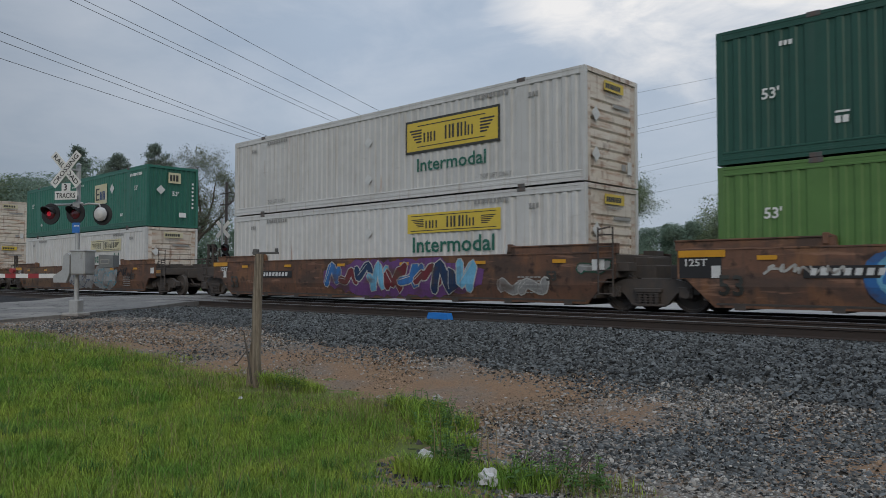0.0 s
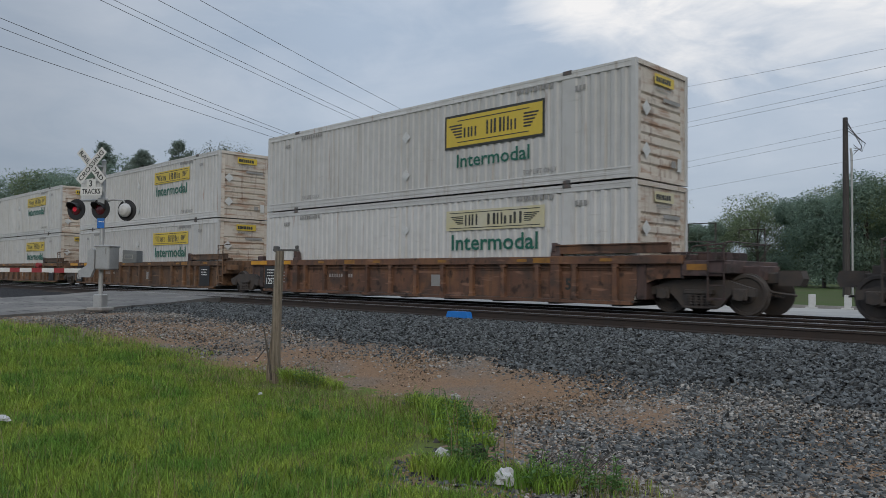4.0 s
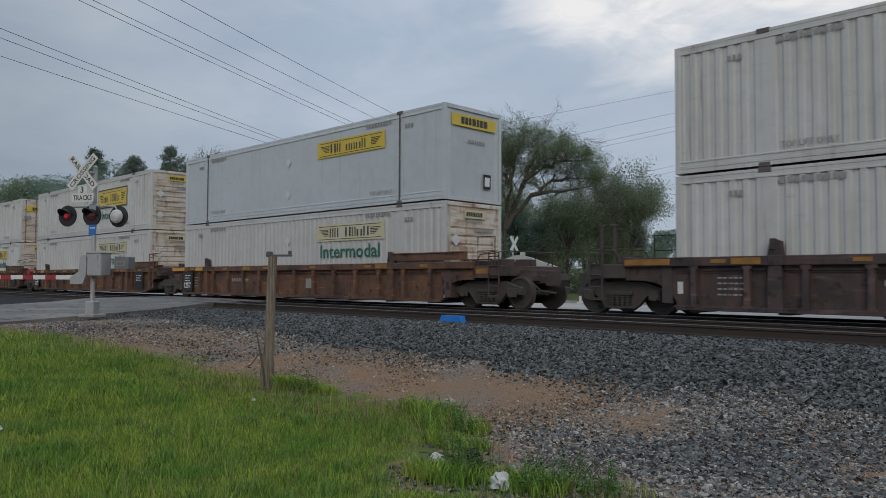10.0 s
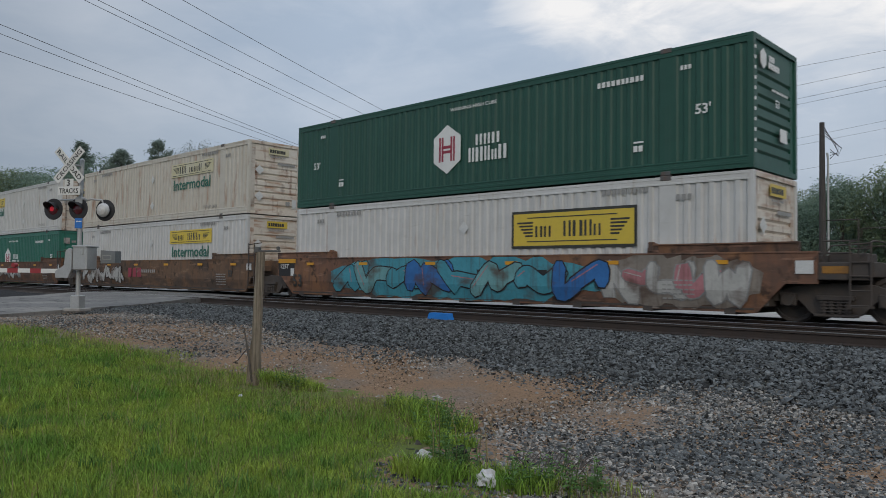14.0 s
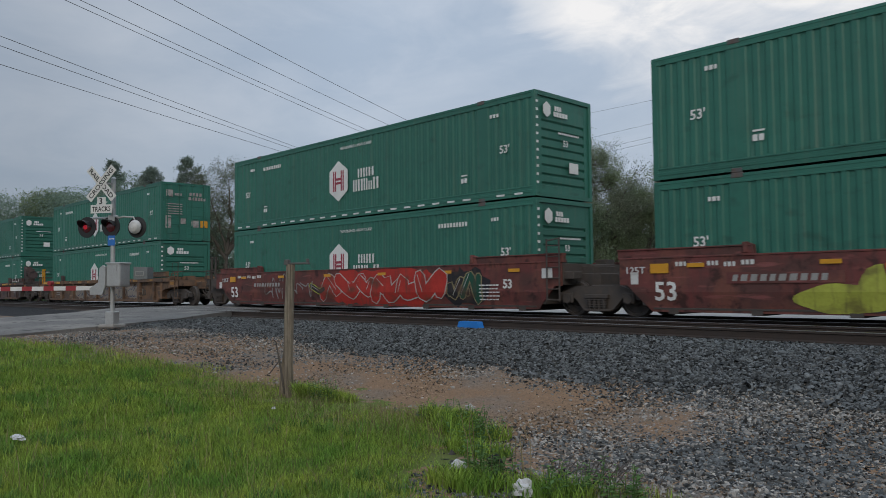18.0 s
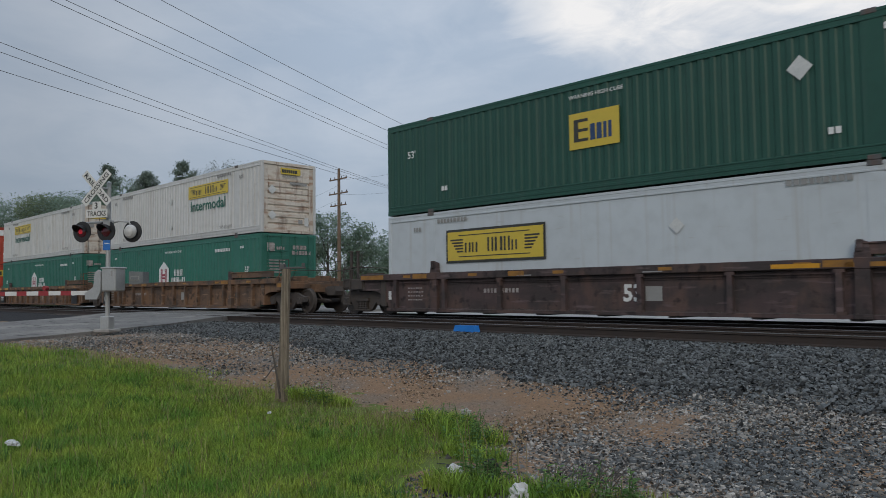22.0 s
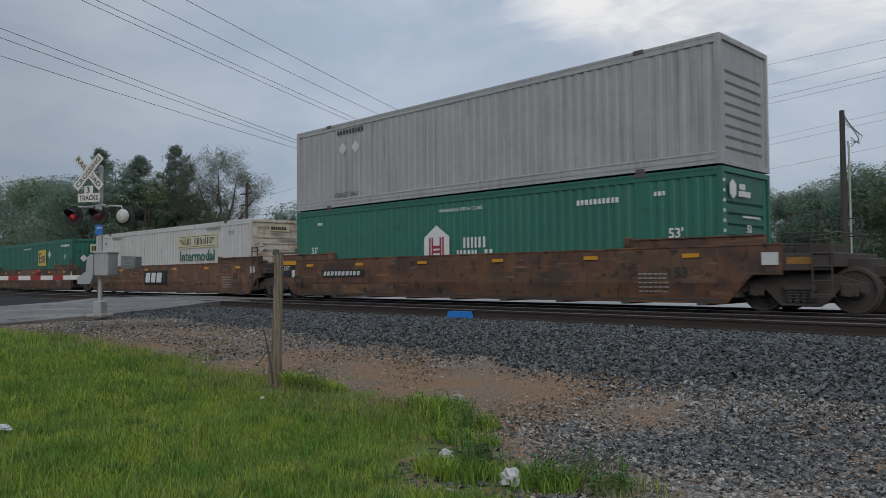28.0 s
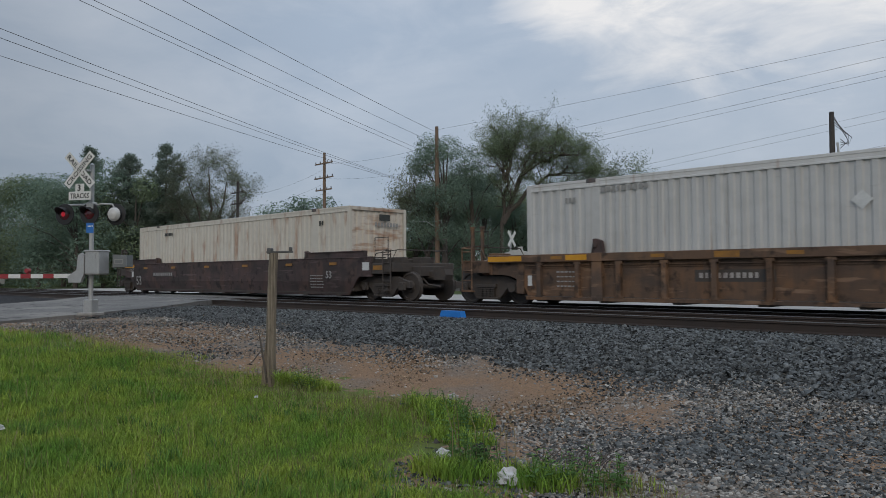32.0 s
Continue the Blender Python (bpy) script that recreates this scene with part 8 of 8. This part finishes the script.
    branch(Vector((0, 0, -0.3)), Vector((lean, 0, 1)).normalized(), height * fork, trunk, levels)
    return limbs, tips


def tree(x, y, height, width, leaf, label, seed, levels=4, lean=0.0, leaves=5000, size=0.16, trunk=0.30, spread=1.0, open_=0.5, dense=0.45, z=None):
    rng = np.random.default_rng(seed)
    t = new("tree")
    limbs, tips = grow(rng, height, spread, levels, lean, open_, trunk)
    tp = np.array([tuple(p) for p in tips])
    sx = width / max(1e-3, (np.percentile(tp[:, :2].max(1), 98) - np.percentile(tp[:, :2].min(1), 2)))
    sz = height / np.percentile(tp[:, 2], 99.5)
    bm = bmesh.new()
    for pts, rad in limbs:
        if rad[0] > 0.012:
            tube(bm, [(p.x * sx, p.y * sx, p.z * sz) for p in pts], rad, 5 if rad[0] < 0.06 else 7, caps=False)
    part("trunk", bm, M_BARK, t, "dark bark, forked limbs")
    tp = tp * np.array([sx, sx, sz])
    c = tp[rng.integers(0, len(tp), leaves)] + rng.normal(0, dense, (leaves, 3)) * np.array([1, 1, 0.8])
    c = c[c[:, 2] > height * 0.12]
    put("crown", leaf_mesh("crown", c, size, leaf, rng), t, label="loose leafy crown")
    zz = float(ground_z(x, y)) if z is None else z
    t.matrix_basis = pose(x, y, zz, 0, 0, rng.uniform(0, 360) if not lean else 0)
    tagged(t, label, "tree")


def bushy(x, y, height, width, leaf, label, seed, leaves=6000, size=0.22, low=0.05):
    """A dense tree or tall shrub: lobes of leaves about a short trunk."""
    rng = np.random.default_rng(seed)
    t = new("tree")
    bm = bmesh.new()
    tube(bm, [(0, 0, -0.3), (0.1, 0, height * 0.35), (0.0, 0.1, height * 0.8)], [0.03 * height ** 0.9, 0.02 * height ** 0.9, 0.03], 7, caps=False)
    lobes = []
    for i in range(22):
        a = rng.uniform(0, 2 * np.pi)
        h = rng.uniform(low + 0.12, 0.92)
        r = width / 2 * (1 - abs(h - 0.45) ** 1.6 * 1.4) * rng.uniform(0.45, 0.85)
        lobes.append((np.array([r * np.cos(a), r * np.sin(a), h * height]), rng.uniform(0.16, 0.28) * width * 0.8))
        tube(bm, [(0, 0, max(0.2, h * height * 0.55)), (r * 0.5 * np.cos(a), r * 0.5 * np.sin(a), h * height * 0.85), tuple(lobes[-1][0])], [0.06, 0.045, 0.02], 5, caps=False)
    part("trunk", bm, M_BARK, t, "dark bark")
    pts, face = [], []
    for c, r in lobes:
        d = rng.normal(size=(leaves // 22, 3))
        d /= np.linalg.norm(d, axis=1, keepdims=True)
        p = c + d * (r * rng.uniform(0.45, 1.1, (len(d), 1)) ** 0.6) * np.array([1, 1, 0.85]) + rng.normal(0, 0.06 * r, d.shape)
        pts.append(p)
        face.append(d)
    p = np.concatenate(pts)
    ok = (p[:, 2] > low * height) & (p[:, 2] < height * 1.03)
    put("crown", leaf_mesh("crown", p[ok], size, leaf, rng, facing=np.concatenate(face)[ok]), t, label="dense leafy crown")
    t.matrix_basis = pose(x, y, float(ground_z(x, y)), 0, 0, rng.uniform(0, 360))
    tagged(t, label, "tree")


def conifer(x, y, height, width, seed, label):
    rng = np.random.default_rng(seed)
    t = new("tree")
    bm = bmesh.new()
    tube(bm, [(0, 0, -0.3), (0, 0, height)], [0.02 * height, 0.02], 7, caps=False)
    pts = []
    n = int(height * 1.0)
    for i in range(n + 1):
        for k in range(7):
            h = min(1.0, 0.20 + 0.80 * (i + rng.uniform(-0.6, 0.6)) / n)
            a = rng.uniform(0, 2 * np.pi)
            r = max(0.35, width / 2 * (1.03 - h) ** 0.6 * rng.uniform(0.35, 1.2))
            e = (r * np.cos(a), r * np.sin(a), min(height * 1.02, h * height + r * rng.uniform(0.05, 0.7)))
            tube(bm, [(0, 0, h * height), e], [0.04, 0.01], 4, caps=False)
            m = int(70 + 150 * r)
            u = rng.uniform(0.30, 1.08, (m, 1)) ** 0.7
            pts.append(np.array([0, 0, h * height]) * (1 - u) + np.array(e) * u + rng.normal(0, 0.19, (m, 3)) * np.array([1, 1, 0.8]))
    part("trunk", bm, M_BARK, t, "dark straight trunk")
    put("crown", leaf_mesh("crown", np.concatenate(pts), 0.11, M_NEEDLE, rng), t, label="ragged dark needles")
    t.matrix_basis = pose(x, y, float(ground_z(x, y)))
    tagged(t, label, "tree")


def limbed(x, y, limbs, leaf, label, seed, turn, twig=1.3, leaves=40000, size=0.08, dense=0.26, r0=0.34, depth=0.8):
    """A tree of given main limbs (lines of x and z across the view, from the fork), with twigs grown from their outer parts."""
    rng = np.random.default_rng(seed)
    t = new("tree")
    bm = bmesh.new()
    tips = []

    def twigs(p, d, length, r, lv):
        pts, rad = [p], [r]
        for i in range(3):
            d = (d + Vector(rng.normal(0, 0.22, 3)) + Vector((0, 0, 0.05))).normalized()
            p = p + d * length / 3
            pts.append(p)
            rad.append(r * (1 - 0.25 * (i + 1)))
            if lv:
                side = Vector((rng.normal(), rng.normal() * depth, rng.normal() * 0.6 + 0.25)).normalized()
                twigs(p, (d * 0.5 + side * 0.7).normalized(), length * rng.uniform(0.5, 0.8), r * 0.6, lv - 1)
        tube(bm, pts, rad, 4, caps=False)
        if lv < 2:
            tips.extend(pts[1:])

    for line in limbs:
        dep = rng.normal(0, 0.7)
        P = [Vector((a, dep * depth * k / len(line) * 2, b)) for k, (a, b) in enumerate(line)]
        fine = []
        for k in range(len(P) - 1):
            for s in range(3):
                q = P[k].lerp(P[k + 1], s / 3)
                fine.append(q + Vector(rng.normal(0, 0.07, 3)) if fine else q)
        fine.append(P[-1])
        n = len(fine)
        rad = [r0 * (1 - 0.82 * i / (n - 1)) ** 1.1 for i in range(n)]
        tube(bm, fine, rad, 7, caps=False)
        for i in range(max(2, n // 3), n):
            for _ in range(2 if i < n - 1 else 4):
                d = (fine[i] - fine[i - 1]).normalized()
                side = Vector((rng.normal(), rng.normal() * depth, rng.normal() * 0.55 + 0.35)).normalized()
                twigs(fine[i], (d * 0.55 + side * 0.75).normalized(), twig * rng.uniform(0.7, 1.25), max(0.03, rad[i] * 0.45), 2)
    part("trunk", bm, M_BARK, t, "dark bark, long forked limbs")
    tp = np.array([tuple(p) for p in tips])
    c = tp[rng.integers(0, len(tp), leaves)] + rng.normal(0, dense, (leaves, 3))
    put("crown", leaf_mesh("crown", c, size, leaf, rng), t, label="airy crown of small leaves")
    t.matrix_basis = pose(x, y, float(ground_z(x, y)), 0, 0, turn)
    tagged(t, label, "tree")


def at(az, dist):
    return dist * math.sin(radians(az)), dist * math.cos(radians(az))


def build_trees():
    # the wood by the road beyond the tracks, from the near end to the far one
    A = "dark leafy tree in a wood beyond the tracks"
    for i, (az, d, el, w) in enumerate(((-79.5, 106, 6.0, 18), (-76.5, 104, 6.2, 17), (-74.2, 106, 6.6, 17), (-72.0, 96, 6.4, 14), (-69.8, 80, 6.6, 11), (-68.0, 84, 8.2, 10), (-66.0, 82, 7.4, 10), (-64.8, 90, 6.2, 10), (-63.0, 84, 6.6, 9), (-77.8, 120, 6.4, 19), (-70.5, 95, 6.6, 14))):
        x, y = at(az, d)
        bushy(x, y, d * math.tan(radians(el)) + 1.1, w, M_LEAFD if i % 3 else M_LEAF, A, 100 + i, leaves=15500, size=0.16, low=0.0)
    for az, d, el, w, s in ((-64.0, 82, 9.2, 8.0, 1), (-66.4, 84, 8.3, 7.5, 2), (-68.9, 86, 8.6, 8.0, 3)):
        x, y = at(az, d)
        conifer(x, y, d * math.tan(radians(el)) + 1.1, w, s, "tall ragged dark conifer rising above a wood")
    x, y = at(-61.3, 80)
    limbed(x, y, (((0, -0.3), (0.1, 4.5), (-0.8, 8.0), (-1.8, 11.0)), ((0.1, 4.5), (0.5, 8.0), (0.3, 12.2)), ((0.1, 4.5), (1.5, 7.5), (2.2, 11.4)), ((0.1, 4.5), (2.2, 6.8), (4.0, 9.4)), ((0.1, 4.0), (-1.5, 6.5), (-2.6, 8.4))),
           M_LEAFP, "tall airy tree with pale new leaves", 11, 61.3, 1.5, 30000, 0.075, 0.30, 0.22)
    # far row between the wood and the large tree
    for i, (az, d, el, w) in enumerate(((-57.5, 150, 4.4, 12), (-55.6, 150, 5.4, 14), (-53.6, 150, 6.1, 15), (-51.5, 150, 5.0, 12), (-50.0, 150, 4.0, 12), (-48.5, 140, 4.6, 10), (-59.5, 140, 4.0, 14))):
        x, y = at(az, d)
        bushy(x, y, d * math.tan(radians(el)) + 1, w, M_LEAFD, "distant dark green tree", 130 + i, leaves=5000, size=0.32)
    # the large leaning tree, and those about its foot
    x, y = at(-39.2, 58)
    limbed(x, y, (((-0.3, -0.3), (0.0, 5.0), (0.3, 8.2), (0.4, 10.0), (0.0, 11.2)), ((0.3, 8.2), (0.8, 10.2), (1.3, 11.8)), ((0.0, 5.0), (0.8, 6.8), (1.6, 9.4), (2.6, 11.2)), ((0.0, 5.0), (1.9, 7.6), (3.7, 8.6), (5.2, 9.0), (6.4, 8.8)), ((0.4, 10.0), (0.1, 10.6), (-0.2, 10.9)),
                  ((0.4, 6.0), (1.3, 8.4), (3.0, 9.8), (4.6, 10.2)), ((1.9, 7.6), (4.2, 7.9), (6.4, 8.2)), ((0.3, 8.2), (-0.1, 9.2), (-0.4, 9.8)), ((1.3, 8.4), (2.6, 10.4), (3.4, 11.0)), ((3.0, 9.8), (4.2, 10.0), (5.6, 9.9))),
           M_LEAF, "large spreading tree with dark arching limbs and new leaves", 21, 39.2, 1.55, 90000, 0.050, 0.20, 0.20, 1.4)
    for i, (az, d, h, w, m) in enumerate(((-43.6, 57, 12.4, 6.5, M_LEAFD), (-41.6, 59, 12.0, 6.0, M_LEAFD), (-46.0, 60, 7.4, 4.6, M_LEAF), (-40.6, 64, 10.0, 6, M_LEAFD), (-38.2, 66, 7.6, 6, M_LEAFD), (-34.5, 66, 8.2, 7, M_LEAF), (-32.2, 70, 8.4, 7, M_LEAF), (-31.0, 74, 11.4, 6, M_LEAF), (-37.0, 70, 7, 8, M_LEAFD), (-45.0, 66, 6, 6, M_LEAFD), (-42.6, 74, 10.6, 7, M_LEAF), (-40.0, 80, 11.4, 8, M_LEAFD), (-37.6, 82, 10.6, 9, M_LEAF), (-35.6, 84, 10.2, 8, M_LEAFP), (-33.4, 84, 9.4, 8, M_LEAFD), (-29.0, 80, 5.6, 6, M_LEAFD))):
        x, y = at(az, d)
        bushy(x, y, h, w, m, "leafy tree standing in a clump beyond the tracks", 150 + i, leaves=22000, size=0.088, low=0.0)
    x, y = at(-45.2, 58)
    tree(x, y, 9.6, 6.0, M_LEAFP, "slim airy tree with pale new leaves", 23, 4, leaves=14000, size=0.08, dense=0.34)
    for i, (az, d, h, w, m) in enumerate(((-33.2, 70, 11.2, 8.0, M_LEAFP), (-30.8, 72, 11.4, 7.5, M_LEAF), (-29.2, 76, 10.2, 6.5, M_LEAFP), (-36.2, 72, 10.4, 7.5, M_LEAF))):
        x, y = at(az, d)
        tree(x, y, h, w, m, "airy forked tree with new leaves beyond the tracks", 60 + i, 4, leaves=26000, size=0.075, dense=0.42)
    # trees behind the right-hand pole
    for i, (az, d, el, w, m) in enumerate(((-25.4, 110, 4.2, 7, M_LEAFD), (-21.8, 120, 5.8, 15, M_LEAF), (-20.0, 125, 5.2, 12, M_LEAFD), (-17.6, 105, 6.0, 10, M_LEAFD), (-15.0, 100, 7.4, 14, M_LEAFD), (-12.6, 98, 7.6, 13, M_LEAF), (-10.0, 98, 7.2, 13, M_LEAFD), (-7.0, 98, 6.6, 13, M_LEAF), (-27.6, 125, 3.6, 8, M_LEAFD), (-23.6, 130, 3.4, 12, M_LEAFD), (-18.8, 112, 5.4, 11, M_LEAFD), (-16.2, 112, 6.2, 12, M_LEAF), (-13.8, 110, 6.8, 12, M_LEAFD))):
        x, y = at(az, d)
        bushy(x, y, d * math.tan(radians(el)) + 1.0, w, m, "leafy tree beyond the yard", 180 + i, leaves=17000, size=0.19)
    # a low hedge line that closes the distance
    rng = np.random.default_rng(77)
    pts = []
    for az in np.arange(-88, 20, 0.5):
        d = 150 + 25 * math.sin(az * 0.7)
        h = 4.5 + 1.6 * math.sin(az * 1.9) + 1.2 * math.sin(az * 4.3)
        x, y = at(az, d)
        m = 220
        pts.append(np.stack([x + rng.normal(0, 1.2, m), y + rng.normal(0, 1.2, m), 0.4 + h * rng.uniform(0, 1, m) ** 0.8], 1))
    tagged(put("far_woods", leaf_mesh("far_woods", np.concatenate(pts), 0.42, M_LEAFD, rng)), "line of distant dark green woods", "woods", kind="stuff")


# ---- poles, wires, buildings far off ----
def pole(x, y, h, material, arms, label, lean=0.0, turn=0.0, r=0.15):
    p = new("utility_pole")
    bm = bmesh.new()
    tube(bm, [(0, 0, -0.3), (lean * h, 0, h)], [r * 1.2, r * 0.75], 10)
    part("pole", bm, material, p)
    for z, l in arms:
        bm = bmesh.new()
        box(bm, -l / 2 + lean * z, l / 2 + lean * z, -0.12, -0.02, z - 0.05, z + 0.05, 0.008)
        arm = part("crossarm", bm, material, p)
        me = keyed("insulator", lambda: insulator())
        for s in (-0.46, -0.2, 0.2, 0.46):
            put("insulator", me, arm, (s * l + lean * z, -0.07, z + 0.06))
    p.matrix_basis = pose(x, y, float(ground_z(x, y)), 0, 0, turn)
    tagged(p, label, "utility pole")
    return p


def insulator():
    bm = bmesh.new()
    lathe(bm, [(0, 0.03), (0.05, 0.05), (0.08, 0.03), (0.12, 0.045), (0.16, 0.02)], "z", 8)
    return mesh_of("insulator", bm, M_CASTING)


def wire(a, b, sag, r=0.008, label="sagging black overhead wire"):
    bm = bmesh.new()
    A, B = Vector(a), Vector(b)
    n = 24
    pts = [A.lerp(B, i / n) - Vector((0, 0, sag * 4 * (i / n) * (1 - i / n))) for i in range(n + 1)]
    tube(bm, pts, r, 5)
    tagged(put("overhead_wire", mesh_of("overhead_wire", bm, M_WIRE)), label, "wire", "overhead wires")


def build_poles():
    x, y = at(-52.73, 63)
    pole(x, y, 11.3, M_POLEL, ((10.4, 2.5), (9.2, 2.7), (8.2, 2.3)), "brown utility pole with three crossarms", turn=-3)
    x, y = at(-59.04, 70)
    pole(x, y, 9.6, M_POLE, ((8.6, 2.0), (7.6, 2.0)), "dark utility pole with two crossarms among trees", turn=-3)
    x, y = at(-44.2, 56)
    big = pole(x, y, 12.2, M_POLEL, (), "tall weathered brown utility pole with a street light", r=0.17)
    bm = bmesh.new()
    tube(bm, [(0, 0, 4.6), (-0.8, -0.3, 5.1), (-1.7, -0.6, 5.15)], 0.04, 6)
    box(bm, -2.2, -1.65, -0.72, -0.52, 5.08, 5.20, 0.03)
    part("street_light", bm, M_GALV, big, "grey street light on a curved arm")
    bm = bmesh.new()
    tube(bm, [(0, 0, 9.6), (-1.3, -0.5, 9.2)], 0.03, 6)
    part("bracket", bm, M_POLEL, big)
    x, y = at(-16.25, 54)
    rp = pole(x, y, 11.4, M_POLE, (), "tall dark utility pole with looped cables", r=0.20)
    bm = bmesh.new()
    tube(bm, [(0.35, 0, 0), (0.35, 0, 9.0), (0.3, 0, 9.4)], 0.07, 8)
    part("conduit", bm, M_GALV, rp, "grey cable conduit")
    for i in range(4):
        bm = bmesh.new()
        tube(bm, [(0.1, -0.1, 11.2 - 0.2 * i), (0.6 + 0.2 * i, -0.2, 10.2 - 0.2 * i), (1.0, -0.2, 9.4 - 0.1 * i), (0.5, -0.1, 9.0 + 0.2 * i)], 0.025, 5)
        part("cable_loop", bm, M_WIRE, rp, "looped black cable")
    for i, (p0, p1, sag) in enumerate(WIRES):
        wire(p0, p1, sag, 0.011 if i < 7 else 0.007)


def aloft(az, el, h):
    """A point h metres up, in a bearing and at an elevation from the camera."""
    d = (h - 1.55) / math.tan(radians(el))
    x, y = at(az, d)
    return Vector((x, y, h))


def span(a, b, sag, before=0.5, after=0.0):
    """A wire through two such points, carried on past its ends to the next poles."""
    A, B = aloft(*a), aloft(*b)
    return A + (A - B) * before, B + (B - A) * after, sag


WIRES = [
    span((-74.43, 16.42, 10.1), (-46.67, 7.16, 9.9), 0.25), span((-74.42, 15.83, 10.0), (-46.3, 7.0, 9.8), 0.25), span((-74.41, 14.71, 9.6), (-45.8, 6.85, 9.5), 0.25),
    span((-69.2, 18.61, 11.5), (-45.4, 9.2, 11.2), 0.2), span((-68.3, 18.73, 11.6), (-45.4, 9.5, 11.3), 0.2), span((-65.36, 19.1, 11.8), (-45.0, 10.3, 11.8), 0.2),
    span((-62.48, 19.42, 12.0), (-44.4, 10.9, 12.0), 0.2),
    span((-12.89, 15.25, 11.8), (-44.2, 11.0, 12.0), 0.15), span((-12.92, 14.19, 11.0), (-44.2, 8.9, 10.6), 0.15), span((-12.94, 13.34, 10.6), (-44.2, 7.9, 9.6), 0.15),
    span((-12.95, 12.95, 10.4), (-44.2, 7.6, 9.4), 0.15),
    span((-12.0, 10.8, 11.2), (-44.4, 4.9, 8.0), 0.1), span((-12.0, 10.3, 10.8), (-44.4, 4.6, 7.8), 0.1), span((-12.0, 8.6, 9.2), (-44.4, 3.2, 6.4), 0.1),
    span((-52.7, 8.4, 11.0), (-44.2, 9.9, 11.2), 0.3, 0, 0), span((-52.7, 7.3, 9.6), (-44.2, 8.2, 9.6), 0.3, 0, 0), span((-59.04, 5.75, 8.6), (-52.73, 8.0, 10.4), 0.4, 0, 0), span((-59.04, 4.94, 7.6), (-52.73, 6.93, 9.2), 0.4, 0, 0),
]


def build_far_things():
    # small white shed with a low roof
    s = new("shed")
    part("wall", boxes((-1.9, 1.9, -1.4, 1.4, 0, 2.0)), M_SIGNW, s, "white painted wall")
    bm = bmesh.new()
    prism(bm, [(-2.2, 2.0), (2.2, 2.0), (0.2, 2.7), (-0.2, 2.7)], -1.7, 1.7)
    part("roof", bm, M_GALV, s, "pale low roof")
    part("vent", boxes((-0.15, 0.15, -0.15, 0.15, 2.6, 2.95)), M_GALV, s)
    part("door", boxes((-0.4, 0.4, -1.43, -1.40, 0, 1.8)), M_CONCRETE, s)
    x, y = at(-37.9, 47)
    s.matrix_basis = pose(x, y, 0.35, 0, 0, 30)
    tagged(s, "small white shed with a pale roof and a vent", "shed")
    # white low wall with openings beside the yard
    w = new("barrier")
    me = mesh_of("post", boxes((-0.11, 0.11, -0.06, 0.06, 0, 0.56), (-0.2, 0.2, -0.12, 0.12, 0, 0.10), bev=0.01), M_SIGNW)
    for i in range(17):
        put("post", me, w, (i * 1.2, 0, 0))
    part("rail", boxes((-0.1, 19.3, -0.05, 0.05, 0.04, 0.16)), M_CONCRETE, w)
    w.matrix_basis = pose(-21.6, 29.0, 0.46)
    tagged(w, "low pale rail fence beyond the tracks", "fence")
    c = new("parked_car")
    car_body(c)
    x, y = at(-75.3, 92)
    c.matrix_basis = pose(x, y, float(ground_z(x, y)), 0, 0, -60)
    tagged(c, "white car standing on the road beyond the tracks", "car")


def car_body(c):
    bm = bmesh.new()
    prism(bm, [(-2.2, 0.35), (2.2, 0.35), (2.25, 0.75), (1.2, 0.92), (0.6, 1.42), (-1.2, 1.45), (-1.9, 0.95), (-2.25, 0.9)], -0.88, 0.88)
    bmesh.ops.bevel(bm, geom=list(bm.edges), offset=0.05, segments=2, affect="EDGES")
    part("body", bm, M_SIGNW, c, "pale paint")
    for s in (-1, 1):
        bm = bmesh.new()
        prism(bm, [(-1.6, 0.98), (0.95, 0.95), (0.5, 1.34), (-1.1, 1.37)], *sorted((s * 0.885, s * 0.87)))
        part("side_window", bm, M_LENS, c)
    bm = bmesh.new()
    box(bm, 1.0, 1.05, -0.7, 0.7, 0.98, 1.05)
    part("windscreen", bm, M_LENS, c)
    for x in (-1.35, 1.35):
        for s in (-1, 1):
            bm = bmesh.new()
            lathe(bm, [(s * 0.70, 0.2), (s * 0.72, 0.33), (s * 0.88, 0.33), (s * 0.90, 0.2)], "y", 20, (x, 0, 0.33))
            part("wheel", bm, M_BLACK, c)


# ---- build ----
build_ground()
build_track(13.60, 0.775, "track_near")
build_track(TRACK_Y, RAIL_Z, "track_main")
build_signal()
build_far_signal()
build_post()
build_litter()
build_poles()
build_far_things()
build_trees()
build_train()
build_grass()
build_weeds()
build_stones()
motions()
